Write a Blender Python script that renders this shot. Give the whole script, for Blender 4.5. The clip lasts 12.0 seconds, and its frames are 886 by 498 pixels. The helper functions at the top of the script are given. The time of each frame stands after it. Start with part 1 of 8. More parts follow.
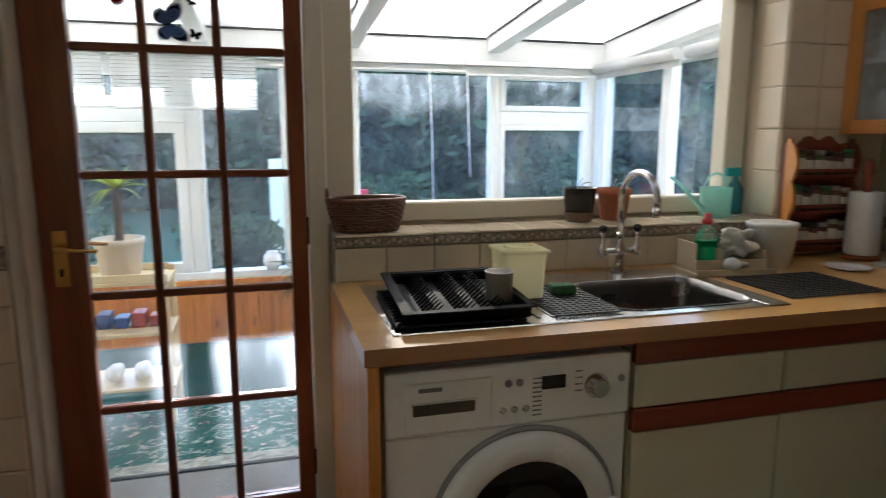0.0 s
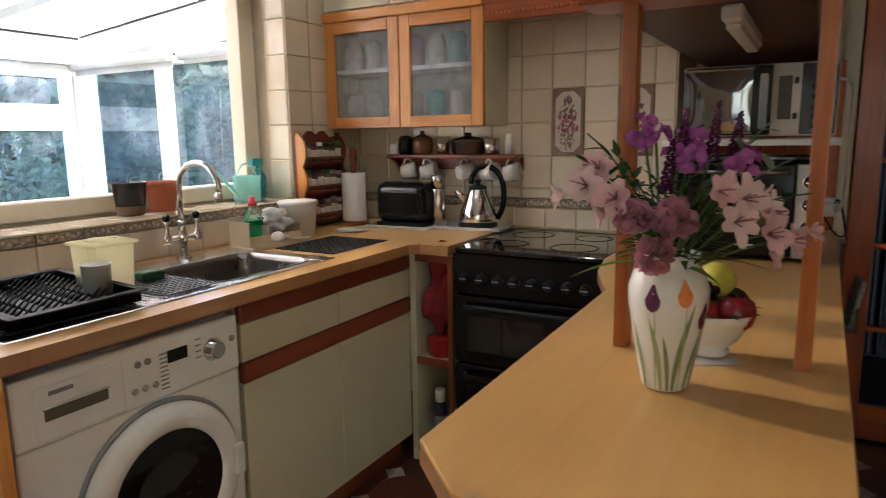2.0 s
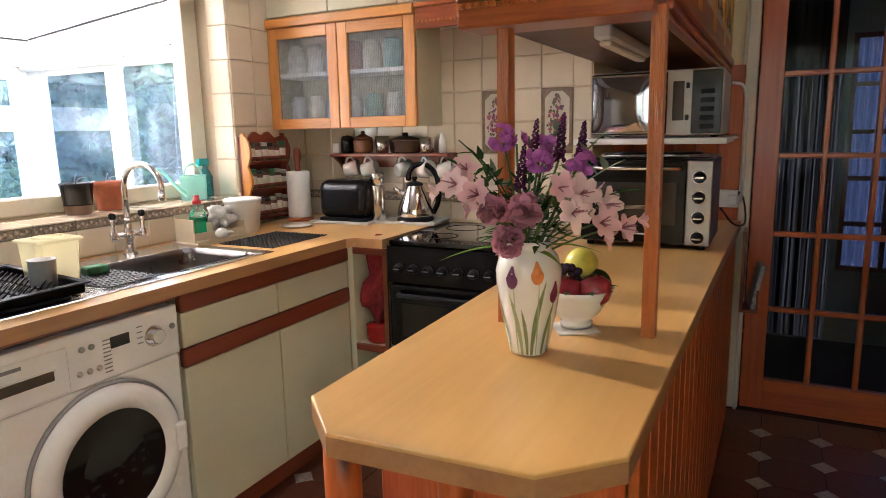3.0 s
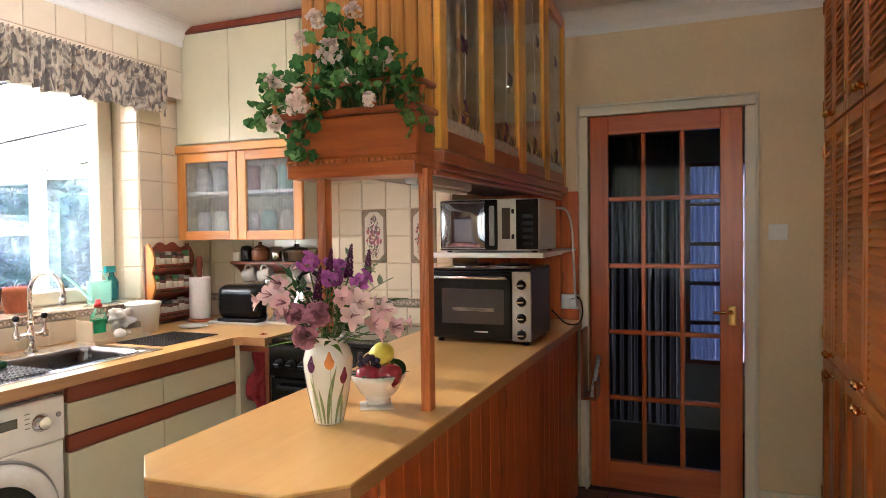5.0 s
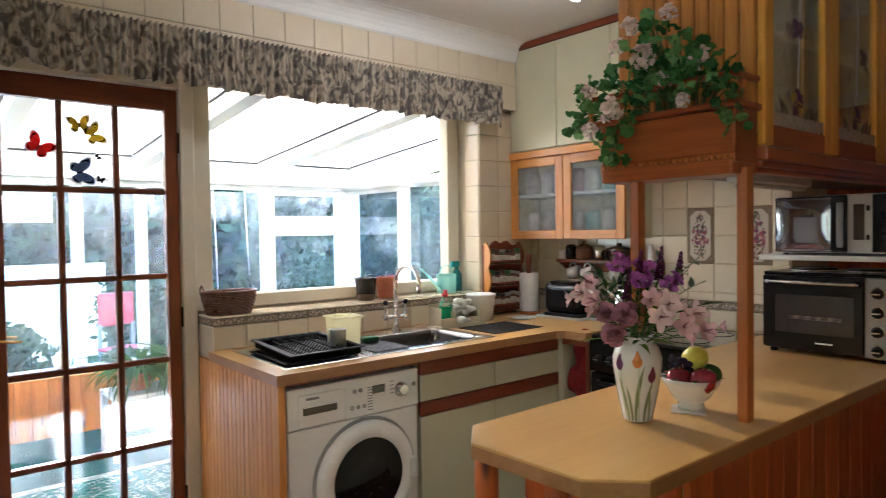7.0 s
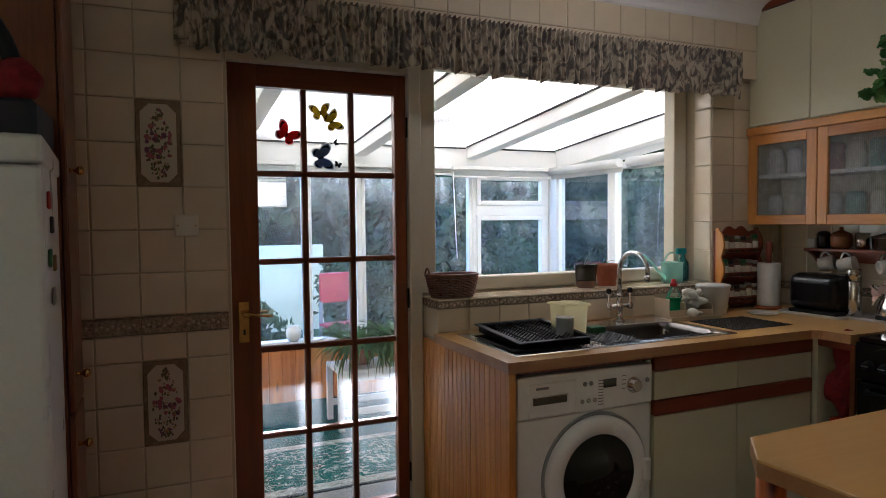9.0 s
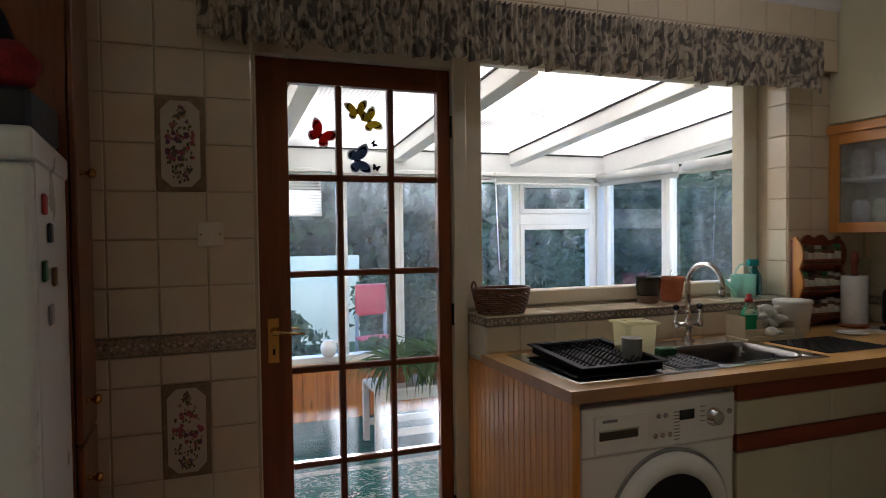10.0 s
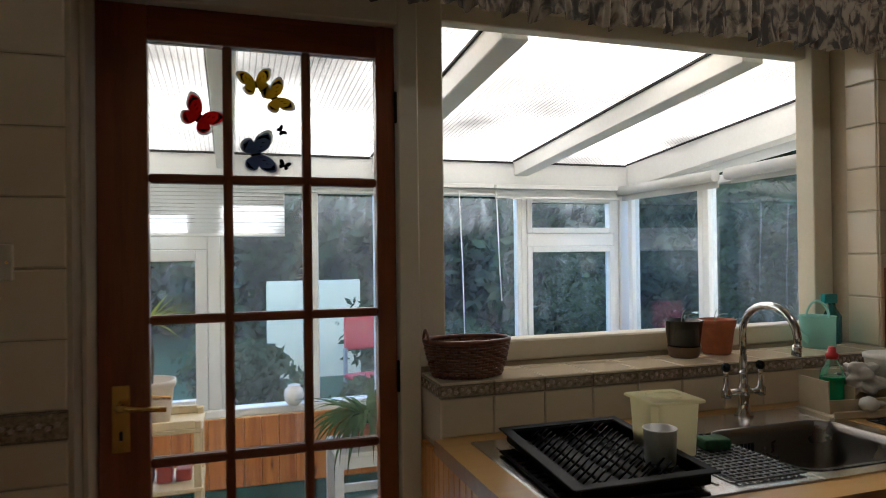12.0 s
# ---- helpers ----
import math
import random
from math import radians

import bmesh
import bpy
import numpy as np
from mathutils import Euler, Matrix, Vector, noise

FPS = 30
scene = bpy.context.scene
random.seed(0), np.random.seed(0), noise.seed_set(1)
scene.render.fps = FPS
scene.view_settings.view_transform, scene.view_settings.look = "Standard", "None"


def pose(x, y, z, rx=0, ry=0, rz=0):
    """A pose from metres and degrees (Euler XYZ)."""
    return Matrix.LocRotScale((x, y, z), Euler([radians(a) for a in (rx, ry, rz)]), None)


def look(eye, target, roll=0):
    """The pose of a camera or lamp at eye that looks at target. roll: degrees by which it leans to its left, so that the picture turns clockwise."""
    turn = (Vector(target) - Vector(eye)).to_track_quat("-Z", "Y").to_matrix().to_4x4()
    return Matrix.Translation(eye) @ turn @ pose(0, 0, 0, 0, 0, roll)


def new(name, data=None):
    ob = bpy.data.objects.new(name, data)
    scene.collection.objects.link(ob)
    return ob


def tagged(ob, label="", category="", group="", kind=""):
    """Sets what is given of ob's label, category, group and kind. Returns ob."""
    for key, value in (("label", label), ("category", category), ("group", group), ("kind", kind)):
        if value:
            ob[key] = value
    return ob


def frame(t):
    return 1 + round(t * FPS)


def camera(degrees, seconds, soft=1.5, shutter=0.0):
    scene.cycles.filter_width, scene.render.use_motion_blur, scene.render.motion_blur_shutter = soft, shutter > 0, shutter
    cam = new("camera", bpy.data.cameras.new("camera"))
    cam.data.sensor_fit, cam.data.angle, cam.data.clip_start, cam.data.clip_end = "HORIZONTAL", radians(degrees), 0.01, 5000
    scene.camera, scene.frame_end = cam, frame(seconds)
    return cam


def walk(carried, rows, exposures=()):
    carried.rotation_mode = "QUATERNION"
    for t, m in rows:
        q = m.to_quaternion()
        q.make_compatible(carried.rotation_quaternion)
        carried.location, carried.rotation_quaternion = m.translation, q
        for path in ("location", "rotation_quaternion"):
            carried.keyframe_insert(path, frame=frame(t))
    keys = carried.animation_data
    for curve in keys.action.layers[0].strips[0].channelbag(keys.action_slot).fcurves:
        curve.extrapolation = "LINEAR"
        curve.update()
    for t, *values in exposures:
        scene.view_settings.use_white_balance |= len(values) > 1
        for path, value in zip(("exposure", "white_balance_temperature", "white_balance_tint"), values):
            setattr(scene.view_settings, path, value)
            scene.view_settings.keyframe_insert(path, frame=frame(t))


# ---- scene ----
cam = camera(68.2, 12.0, soft=0.6, shutter=0.25)
PATH = [
    (0, (-0.791, -0.531, 1.348), (-0.264, 1.369, 1.011), 0.1),
    (0.5, (-0.933, -0.457, 1.351), (0.113, 1.216, 1.024), -0.3),
    (1, (-1.057, -0.415, 1.333), (0.29, 1.028, 1.012), -0.3),
    (1.5, (-1.125, -0.448, 1.321), (0.444, 0.751, 1.0), -0.4),
    (2, (-1.198, -0.573, 1.319), (0.516, 0.4, 0.981), -0.8),
    (2.5, (-1.238, -0.662, 1.327), (0.519, 0.229, 0.98), -1.0),
    (2.7, (-1.257, -0.713, 1.329), (0.499, 0.177, 0.973), -1.2),
    (4.3, (-1.521, -1.133, 1.404), (0.283, -0.285, 1.234), -0.6),
    (4.5, (-1.542, -1.195, 1.405), (0.276, -0.366, 1.302), -0.5),
    (5, (-1.568, -1.276, 1.397), (0.289, -0.536, 1.342), -0.7),
    (5.5, (-1.591, -1.29, 1.399), (0.268, -0.554, 1.358), -0.6),
    (6, (-1.599, -1.342, 1.401), (0.153, -0.378, 1.36), -0.7),
    (6.5, (-1.604, -1.379, 1.405), (-0.089, -0.074, 1.362), -0.8),
    (7, (-1.613, -1.375, 1.41), (-0.335, 0.162, 1.359), -0.8),
    (7.5, (-1.624, -1.366, 1.405), (-0.561, 0.327, 1.351), -0.7),
    (7.7, (-1.636, -1.361, 1.407), (-0.651, 0.378, 1.349), -0.5),
    (9.3, (-1.69, -1.093, 1.401), (-0.895, 0.74, 1.315), -0.6),
    (9.5, (-1.684, -1.03, 1.401), (-0.884, 0.801, 1.322), -0.6),
    (10, (-1.628, -0.909, 1.393), (-0.929, 0.964, 1.339), -0.7),
    (10.5, (-1.468, -0.729, 1.371), (-0.9, 1.188, 1.34), -0.9),
    (11, (-1.318, -0.594, 1.366), (-0.783, 1.333, 1.351), -0.9),
    (11.5, (-1.23, -0.439, 1.372), (-0.684, 1.485, 1.371), -0.8),
    (12, (-1.105, -0.222, 1.401), (-0.487, 1.681, 1.413), -0.7),
]
EXPOSURES = [(0, 3.5, 5050, 12), (0.5, 3.2, 5050, 12), (1.0, 3.1, 5050, 13), (2.0, 4.4, 5200, 19), (2.6, 5.0, 5200, 21), (4.4, 5.45, 5200, 21), (5.8, 5.75, 5250, 21), (7.0, 4.7, 5000, 14), (7.6, 4.0, 5000, 14), (9.4, 3.2, 5150, 17), (12, 2.8, 5350, 13)]
walk(cam, [(t, look(eye, target, roll)) for t, eye, target, roll in PATH], EXPOSURES)

# world and sun
world = bpy.data.worlds.new("world")
scene.world = world
world.use_nodes = True
sky = world.node_tree.nodes.new("ShaderNodeTexSky")
sky.sky_type = "NISHITA"
sky.sun_disc = False
sky.sun_elevation = radians(24)
sky.sun_rotation = radians(10)
world.node_tree.links.new(sky.outputs["Color"], world.node_tree.nodes["Background"].inputs["Color"])
world.node_tree.nodes["Background"].inputs["Strength"].default_value = 0.15
sun_data = bpy.data.lights.new("sun", "SUN")
sun_data.energy, sun_data.angle, sun_data.color = 5.0, radians(0.8), (1.0, 0.93, 0.80)
sun = new("sun", sun_data)
sun.matrix_world = look((0, 0, 0), (-0.15, -0.90, -0.41))


# materials
def material(name, colour, rough=0.5, metal=0.0, spread=0.12, scale=6.0, fine=60.0, bump=0.0, stretch=(1, 1, 1), coat=0.0, island=0.0,
             spec=0.5, alpha=None, emission=None, transmission=0.0):
    """A principled surface with variation of colour at two scales and a fine relief."""
    m = bpy.data.materials.new(name)
    m.use_nodes = True
    t = m.node_tree
    b = t.nodes["Principled BSDF"]
    co = t.nodes.new("ShaderNodeTexCoord")
    mp = t.nodes.new("ShaderNodeMapping")
    mp.inputs["Scale"].default_value = stretch
    t.links.new(co.outputs["Object"], mp.inputs["Vector"])
    n1 = t.nodes.new("ShaderNodeTexNoise")
    n1.inputs["Scale"].default_value, n1.inputs["Detail"].default_value = scale, 4
    n2 = t.nodes.new("ShaderNodeTexNoise")
    n2.inputs["Scale"].default_value, n2.inputs["Detail"].default_value = fine, 3
    for n in (n1, n2):
        t.links.new(mp.outputs["Vector"], n.inputs["Vector"])
    add = t.nodes.new("ShaderNodeMath")
    add.operation = "ADD"
    t.links.new(n1.outputs["Fac"], add.inputs[0])
    t.links.new(n2.outputs["Fac"], add.inputs[1])
    last = add
    if island:
        info = t.nodes.new("ShaderNodeObjectInfo")
        mul = t.nodes.new("ShaderNodeMath")
        mul.operation = "MULTIPLY_ADD"
        mul.inputs[1].default_value, mul.inputs[2].default_value = island, -island / 2
        t.links.new(info.outputs["Random"], mul.inputs[0])
        more = t.nodes.new("ShaderNodeMath")
        t.links.new(add.outputs[0], more.inputs[0])
        t.links.new(mul.outputs[0], more.inputs[1])
        last = more
    ramp = t.nodes.new("ShaderNodeMapRange")
    ramp.inputs["From Min"].default_value, ramp.inputs["From Max"].default_value = 0.55, 1.45
    ramp.inputs["To Min"].default_value, ramp.inputs["To Max"].default_value = 1 - spread, 1 + spread
    t.links.new(last.outputs[0], ramp.inputs["Value"])
    mix = t.nodes.new("ShaderNodeVectorMath")
    mix.operation = "SCALE"
    mix.inputs[0].default_value = colour
    t.links.new(ramp.outputs["Result"], mix.inputs["Scale"])
    t.links.new(mix.outputs["Vector"], b.inputs["Base Color"])
    rr = t.nodes.new("ShaderNodeMapRange")
    rr.inputs["To Min"].default_value, rr.inputs["To Max"].default_value = max(rough - 0.08, 0.02), min(rough + 0.08, 1)
    t.links.new(n1.outputs["Fac"], rr.inputs["Value"])
    t.links.new(rr.outputs["Result"], b.inputs["Roughness"])
    b.inputs["Metallic"].default_value = metal
    b.inputs["Coat Weight"].default_value = coat
    b.inputs["Specular IOR Level"].default_value = spec
    b.inputs["Transmission Weight"].default_value = transmission
    if bump:
        bp = t.nodes.new("ShaderNodeBump")
        bp.inputs["Strength"].default_value, bp.inputs["Distance"].default_value = bump, 0.002
        t.links.new(n2.outputs["Fac"], bp.inputs["Height"])
        t.links.new(bp.outputs["Normal"], b.inputs["Normal"])
    if emission:
        b.inputs["Emission Color"].default_value = (*emission[0], 1)
        b.inputs["Emission Strength"].default_value = emission[1]
    return m


def wood(name, dark, light, axis=2, rough=0.35, grain=26.0, coat=0.15, knots=0.0, island=0.25):
    """Pine or mahogany: long streaks along one axis of the object, with scattered knots."""
    m = bpy.data.materials.new(name)
    m.use_nodes = True
    t = m.node_tree
    b = t.nodes["Principled BSDF"]
    co = t.nodes.new("ShaderNodeTexCoord")
    info = t.nodes.new("ShaderNodeObjectInfo")
    shift = t.nodes.new("ShaderNodeVectorMath")
    shift.operation = "MULTIPLY_ADD"
    shift.inputs[1].default_value = (1, 1, 1)
    comb = t.nodes.new("ShaderNodeCombineXYZ")
    big = t.nodes.new("ShaderNodeMath")
    big.operation = "MULTIPLY"
    big.inputs[1].default_value = 17.0
    t.links.new(info.outputs["Random"], big.inputs[0])
    for k in range(3):
        t.links.new(big.outputs[0], comb.inputs[k])
    t.links.new(co.outputs["Object"], shift.inputs[0])
    t.links.new(comb.outputs[0], shift.inputs[2])
    mp = t.nodes.new("ShaderNodeMapping")
    s = [1.0, 1.0, 1.0]
    s[axis] = 0.06
    mp.inputs["Scale"].default_value = s
    t.links.new(shift.outputs[0], mp.inputs["Vector"])
    n1 = t.nodes.new("ShaderNodeTexNoise")
    n1.inputs["Scale"].default_value, n1.inputs["Detail"].default_value, n1.inputs["Distortion"].default_value = grain, 5, 0.6
    t.links.new(mp.outputs["Vector"], n1.inputs["Vector"])
    n2 = t.nodes.new("ShaderNodeTexNoise")
    n2.inputs["Scale"].default_value, n2.inputs["Detail"].default_value = grain * 7, 3
    t.links.new(mp.outputs["Vector"], n2.inputs["Vector"])
    sm = t.nodes.new("ShaderNodeMath")
    sm.operation = "MULTIPLY_ADD"
    sm.inputs[1].default_value = 0.45
    t.links.new(n2.outputs["Fac"], sm.inputs[0])
    t.links.new(n1.outputs["Fac"], sm.inputs[2])
    if island:
        mul = t.nodes.new("ShaderNodeMath")
        mul.operation = "MULTIPLY_ADD"
        mul.inputs[1].default_value = island
        t.links.new(info.outputs["Random"], mul.inputs[0])
        t.links.new(sm.outputs[0], mul.inputs[2])
        sm = mul
    ramp = t.nodes.new("ShaderNodeValToRGB")
    ramp.color_ramp.elements[0].position, ramp.color_ramp.elements[1].position = 0.5, 1.05
    ramp.color_ramp.elements[0].color = (*dark, 1)
    ramp.color_ramp.elements[1].color = (*light, 1)
    t.links.new(sm.outputs[0], ramp.inputs["Fac"])
    out = ramp.outputs["Color"]
    if knots:
        mk = t.nodes.new("ShaderNodeMapping")
        s = [11.0, 11.0, 11.0]
        s[axis] = 3.2
        mk.inputs["Scale"].default_value = s
        t.links.new(shift.outputs[0], mk.inputs["Vector"])
        vor = t.nodes.new("ShaderNodeTexVoronoi")
        vor.inputs["Scale"].default_value = 1.0
        t.links.new(mk.outputs["Vector"], vor.inputs["Vector"])
        near = t.nodes.new("ShaderNodeMapRange")
        near.inputs["From Min"].default_value, near.inputs["From Max"].default_value = 0.05, 0.16
        near.inputs["To Min"].default_value, near.inputs["To Max"].default_value = knots, 0.0
        t.links.new(vor.outputs["Distance"], near.inputs["Value"])
        mx = t.nodes.new("ShaderNodeMix")
        mx.data_type = "RGBA"
        mx.inputs["B"].default_value = (dark[0] * 0.3, dark[1] * 0.22, dark[2] * 0.2, 1)
        t.links.new(near.outputs["Result"], mx.inputs["Factor"])
        t.links.new(out, mx.inputs["A"])
        out = mx.outputs["Result"]
    t.links.new(out, b.inputs["Base Color"])
    b.inputs["Roughness"].default_value = rough
    b.inputs["Coat Weight"].default_value = coat
    b.inputs["Coat Roughness"].default_value = 0.2
    bp = t.nodes.new("ShaderNodeBump")
    bp.inputs["Strength"].default_value, bp.inputs["Distance"].default_value = 0.15, 0.001
    t.links.new(n2.outputs["Fac"], bp.inputs["Height"])
    t.links.new(bp.outputs["Normal"], b.inputs["Normal"])
    return m


def glazing(name, tint=(1, 1, 1), gloss=0.9, smear=0.0, smear_scale=3.0):
    """A thin pane: clear, mirrored at grazing angles, with dirt smears that scatter light over an even veil of haze."""
    m = bpy.data.materials.new(name)
    m.use_nodes = True
    t = m.node_tree
    t.nodes.remove(t.nodes["Principled BSDF"])
    out = t.nodes["Material Output"]
    clear = t.nodes.new("ShaderNodeBsdfTransparent")
    clear.inputs["Color"].default_value = (*tint, 1)
    shine = t.nodes.new("ShaderNodeBsdfGlossy")
    shine.inputs["Roughness"].default_value = 0.03
    fres = t.nodes.new("ShaderNodeFresnel")
    fres.inputs["IOR"].default_value = 1.45
    mul = t.nodes.new("ShaderNodeMath")
    mul.operation = "MULTIPLY"
    mul.inputs[1].default_value = gloss
    t.links.new(fres.outputs["Fac"], mul.inputs[0])
    mix = t.nodes.new("ShaderNodeMixShader")
    t.links.new(mul.outputs[0], mix.inputs["Fac"])
    t.links.new(clear.outputs[0], mix.inputs[1])
    t.links.new(shine.outputs[0], mix.inputs[2])
    last = mix
    if smear:
        co = t.nodes.new("ShaderNodeTexCoord")
        mp = t.nodes.new("ShaderNodeMapping")
        mp.inputs["Scale"].default_value = (1, 1, 0.3)
        t.links.new(co.outputs["Object"], mp.inputs["Vector"])
        n = t.nodes.new("ShaderNodeTexNoise")
        n.inputs["Scale"].default_value, n.inputs["Detail"].default_value, n.inputs["Distortion"].default_value = smear_scale, 6, 0.4
        t.links.new(mp.outputs["Vector"], n.inputs["Vector"])
        rg = t.nodes.new("ShaderNodeMapRange")
        rg.inputs["From Min"].default_value, rg.inputs["From Max"].default_value = 0.50, 0.80
        # the minimum puts a haze over the whole pane, the rest is smears
        rg.inputs["To Min"].default_value, rg.inputs["To Max"].default_value = smear * 0.27, smear
        t.links.new(n.outputs["Fac"], rg.inputs["Value"])
        dirt = t.nodes.new("ShaderNodeBsdfTranslucent")
        dirt.inputs["Color"].default_value = (0.85, 0.88, 0.9, 1)
        mix2 = t.nodes.new("ShaderNodeMixShader")
        t.links.new(rg.outputs["Result"], mix2.inputs["Fac"])
        t.links.new(mix.outputs[0], mix2.inputs[1])
        t.links.new(dirt.outputs[0], mix2.inputs[2])
        last = mix2
    t.links.new(last.outputs[0], out.inputs["Surface"])
    return m


def sheet_plastic(name, colour, through_share, clear=0.0, ribs=0.0, axis=0, stain=0.2, stain_scale=3.0, deep=0.45):
    """Thin sheet that glows with the light behind it: polycarbonate, blind slats, petals, leaves."""
    m = bpy.data.materials.new(name)
    m.use_nodes = True
    t = m.node_tree
    t.nodes.remove(t.nodes["Principled BSDF"])
    out = t.nodes["Material Output"]
    co = t.nodes.new("ShaderNodeTexCoord")
    n = t.nodes.new("ShaderNodeTexNoise")
    n.inputs["Scale"].default_value, n.inputs["Detail"].default_value = stain_scale, 5
    t.links.new(co.outputs["Object"], n.inputs["Vector"])
    rg = t.nodes.new("ShaderNodeMapRange")
    rg.inputs["From Min"].default_value, rg.inputs["From Max"].default_value = 0.35, 0.7
    rg.inputs["To Min"].default_value, rg.inputs["To Max"].default_value = 1.0, 1.0 - stain
    t.links.new(n.outputs["Fac"], rg.inputs["Value"])
    val = rg.outputs["Result"]
    if ribs:
        sx = t.nodes.new("ShaderNodeSeparateXYZ")
        t.links.new(co.outputs["Object"], sx.inputs[0])
        ml = t.nodes.new("ShaderNodeMath")
        ml.operation = "MULTIPLY"
        ml.inputs[1].default_value = ribs
        t.links.new(sx.outputs[axis], ml.inputs[0])
        fr = t.nodes.new("ShaderNodeMath")
        fr.operation = "FRACT"
        t.links.new(ml.outputs[0], fr.inputs[0])
        st = t.nodes.new("ShaderNodeMapRange")
        st.inputs["From Min"].default_value, st.inputs["From Max"].default_value = 0.80, 0.86
        st.inputs["To Min"].default_value, st.inputs["To Max"].default_value = 1.0, deep
        t.links.new(fr.outputs[0], st.inputs["Value"])
        m2 = t.nodes.new("ShaderNodeMath")
        m2.operation = "MULTIPLY"
        t.links.new(val, m2.inputs[0])
        t.links.new(st.outputs["Result"], m2.inputs[1])
        val = m2.outputs[0]
    vm = t.nodes.new("ShaderNodeVectorMath")
    vm.operation = "SCALE"
    vm.inputs[0].default_value = colour
    t.links.new(val, vm.inputs["Scale"])
    di = t.nodes.new("ShaderNodeBsdfDiffuse")
    tr = t.nodes.new("ShaderNodeBsdfTranslucent")
    for x in (di, tr):
        t.links.new(vm.outputs["Vector"], x.inputs["Color"])
    mix = t.nodes.new("ShaderNodeMixShader")
    mix.inputs["Fac"].default_value = through_share
    t.links.new(di.outputs[0], mix.inputs[1])
    t.links.new(tr.outputs[0], mix.inputs[2])
    last = mix
    if clear:
        cl = t.nodes.new("ShaderNodeBsdfTransparent")
        t.links.new(vm.outputs["Vector"], cl.inputs["Color"])
        mix3 = t.nodes.new("ShaderNodeMixShader")
        mix3.inputs["Fac"].default_value = clear
        t.links.new(mix.outputs[0], mix3.inputs[1])
        t.links.new(cl.outputs[0], mix3.inputs[2])
        last = mix3
    t.links.new(last.outputs[0], out.inputs["Surface"])
    return m


CREAM_PAINT = material("cream_wall_paint", (0.70, 0.55, 0.33), 0.75, spread=0.06, bump=0.1)
CEILING_PAINT = material("white_ceiling_paint", (0.78, 0.76, 0.72), 0.85, spread=0.04, scale=2, bump=0.2)
TILE_GLAZE = material("cream_tile_glaze", (0.69, 0.585, 0.42), 0.14, spread=0.05, scale=5, fine=9, bump=0.05, coat=0.3, island=0.25)
GROUT = material("tile_grout", (0.50, 0.42, 0.30), 0.9, spread=0.1)
BORDER = material("border_tile_base", (0.30, 0.235, 0.165), 0.25, spread=0.85, scale=55, fine=130)
DARK_BORDER = material("border_tile_leaf", (0.16, 0.14, 0.10), 0.3, spread=0.3, scale=40)
PALE_BORDER = material("border_tile_flower", (0.50, 0.40, 0.31), 0.3, spread=0.5, scale=120, fine=200)
WHITE_FRAME = material("white_painted_frame", (0.78, 0.78, 0.75), 0.4, spread=0.05, scale=4)
CREAM_FRAME = material("cream_painted_frame", (0.72, 0.66, 0.52), 0.45, spread=0.05, scale=4)
MAHOGANY_V = wood("mahogany_upright", (0.10, 0.025, 0.008), (0.23, 0.065, 0.02), 2, 0.3, 20)
MAHOGANY_H = wood("mahogany_rail", (0.10, 0.025, 0.008), (0.23, 0.065, 0.02), 0, 0.3, 20)
PINE_Z = wood("varnished_pine_upright", (0.36, 0.090, 0.012), (0.68, 0.26, 0.045), 2, 0.45, 22, 0.08, knots=0.85, island=0.12)
PINE_X = wood("varnished_pine_lengthwise", (0.22, 0.045, 0.008), (0.44, 0.118, 0.022), 0, 0.3, 22, 0.3)
PINE_Y = wood("varnished_pine_crosswise", (0.22, 0.045, 0.008), (0.44, 0.118, 0.022), 1, 0.3, 22, 0.3)
PINE_RED = wood("reddened_pine_upright", (0.27, 0.042, 0.005), (0.58, 0.135, 0.014), 2, 0.4, 20, 0.1, knots=0.95, island=0.2)
PINE_PALE = wood("pale_pine_frame", (0.58, 0.245, 0.016), (0.84, 0.43, 0.045), 2, 0.35, 24, 0.2)
PINE_ORANGE = wood("orange_pine_frame", (0.42, 0.150, 0.020), (0.66, 0.285, 0.050), 2, 0.35, 24, 0.2)
PINE_PALE_Y = wood("pale_pine_crosswise", (0.44, 0.160, 0.022), (0.68, 0.30, 0.052), 1, 0.35, 24, 0.2)
OAK_TRIM = wood("red_brown_trim", (0.14, 0.028, 0.012), (0.24, 0.052, 0.020), 0, 0.35, 24)
OAK_TRIM_Y = wood("red_brown_trim_crosswise", (0.14, 0.028, 0.012), (0.24, 0.052, 0.020), 1, 0.35, 24)
WORKTOP = wood("beech_laminate", (0.62, 0.345, 0.10), (0.72, 0.44, 0.142), 0, 0.28, 9, 0.1, island=0.0)
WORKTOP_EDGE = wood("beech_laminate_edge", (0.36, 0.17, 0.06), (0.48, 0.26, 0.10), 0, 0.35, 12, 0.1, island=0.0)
CREAM_DOOR = material("cream_laminate", (0.65, 0.61, 0.43), 0.4, spread=0.05, fine=120, bump=0.08)
WHITE_ENAMEL = material("white_enamel", (0.87, 0.86, 0.83), 0.25, spread=0.03, coat=0.3)
WHITE_PLASTIC = material("white_plastic", (0.76, 0.75, 0.72), 0.4, spread=0.04)
GREY_PLASTIC = material("grey_plastic", (0.30, 0.30, 0.30), 0.4, spread=0.08)
BLACK_PLASTIC = material("black_plastic", (0.012, 0.012, 0.013), 0.4, spread=0.2, spec=0.25)
BLACK_ENAMEL = material("black_enamel", (0.008, 0.008, 0.009), 0.22, spread=0.2, coat=0.1, spec=0.35)
BLACK_GLASS = material("black_glass", (0.008, 0.008, 0.009), 0.06, spread=0.1, coat=0.6)
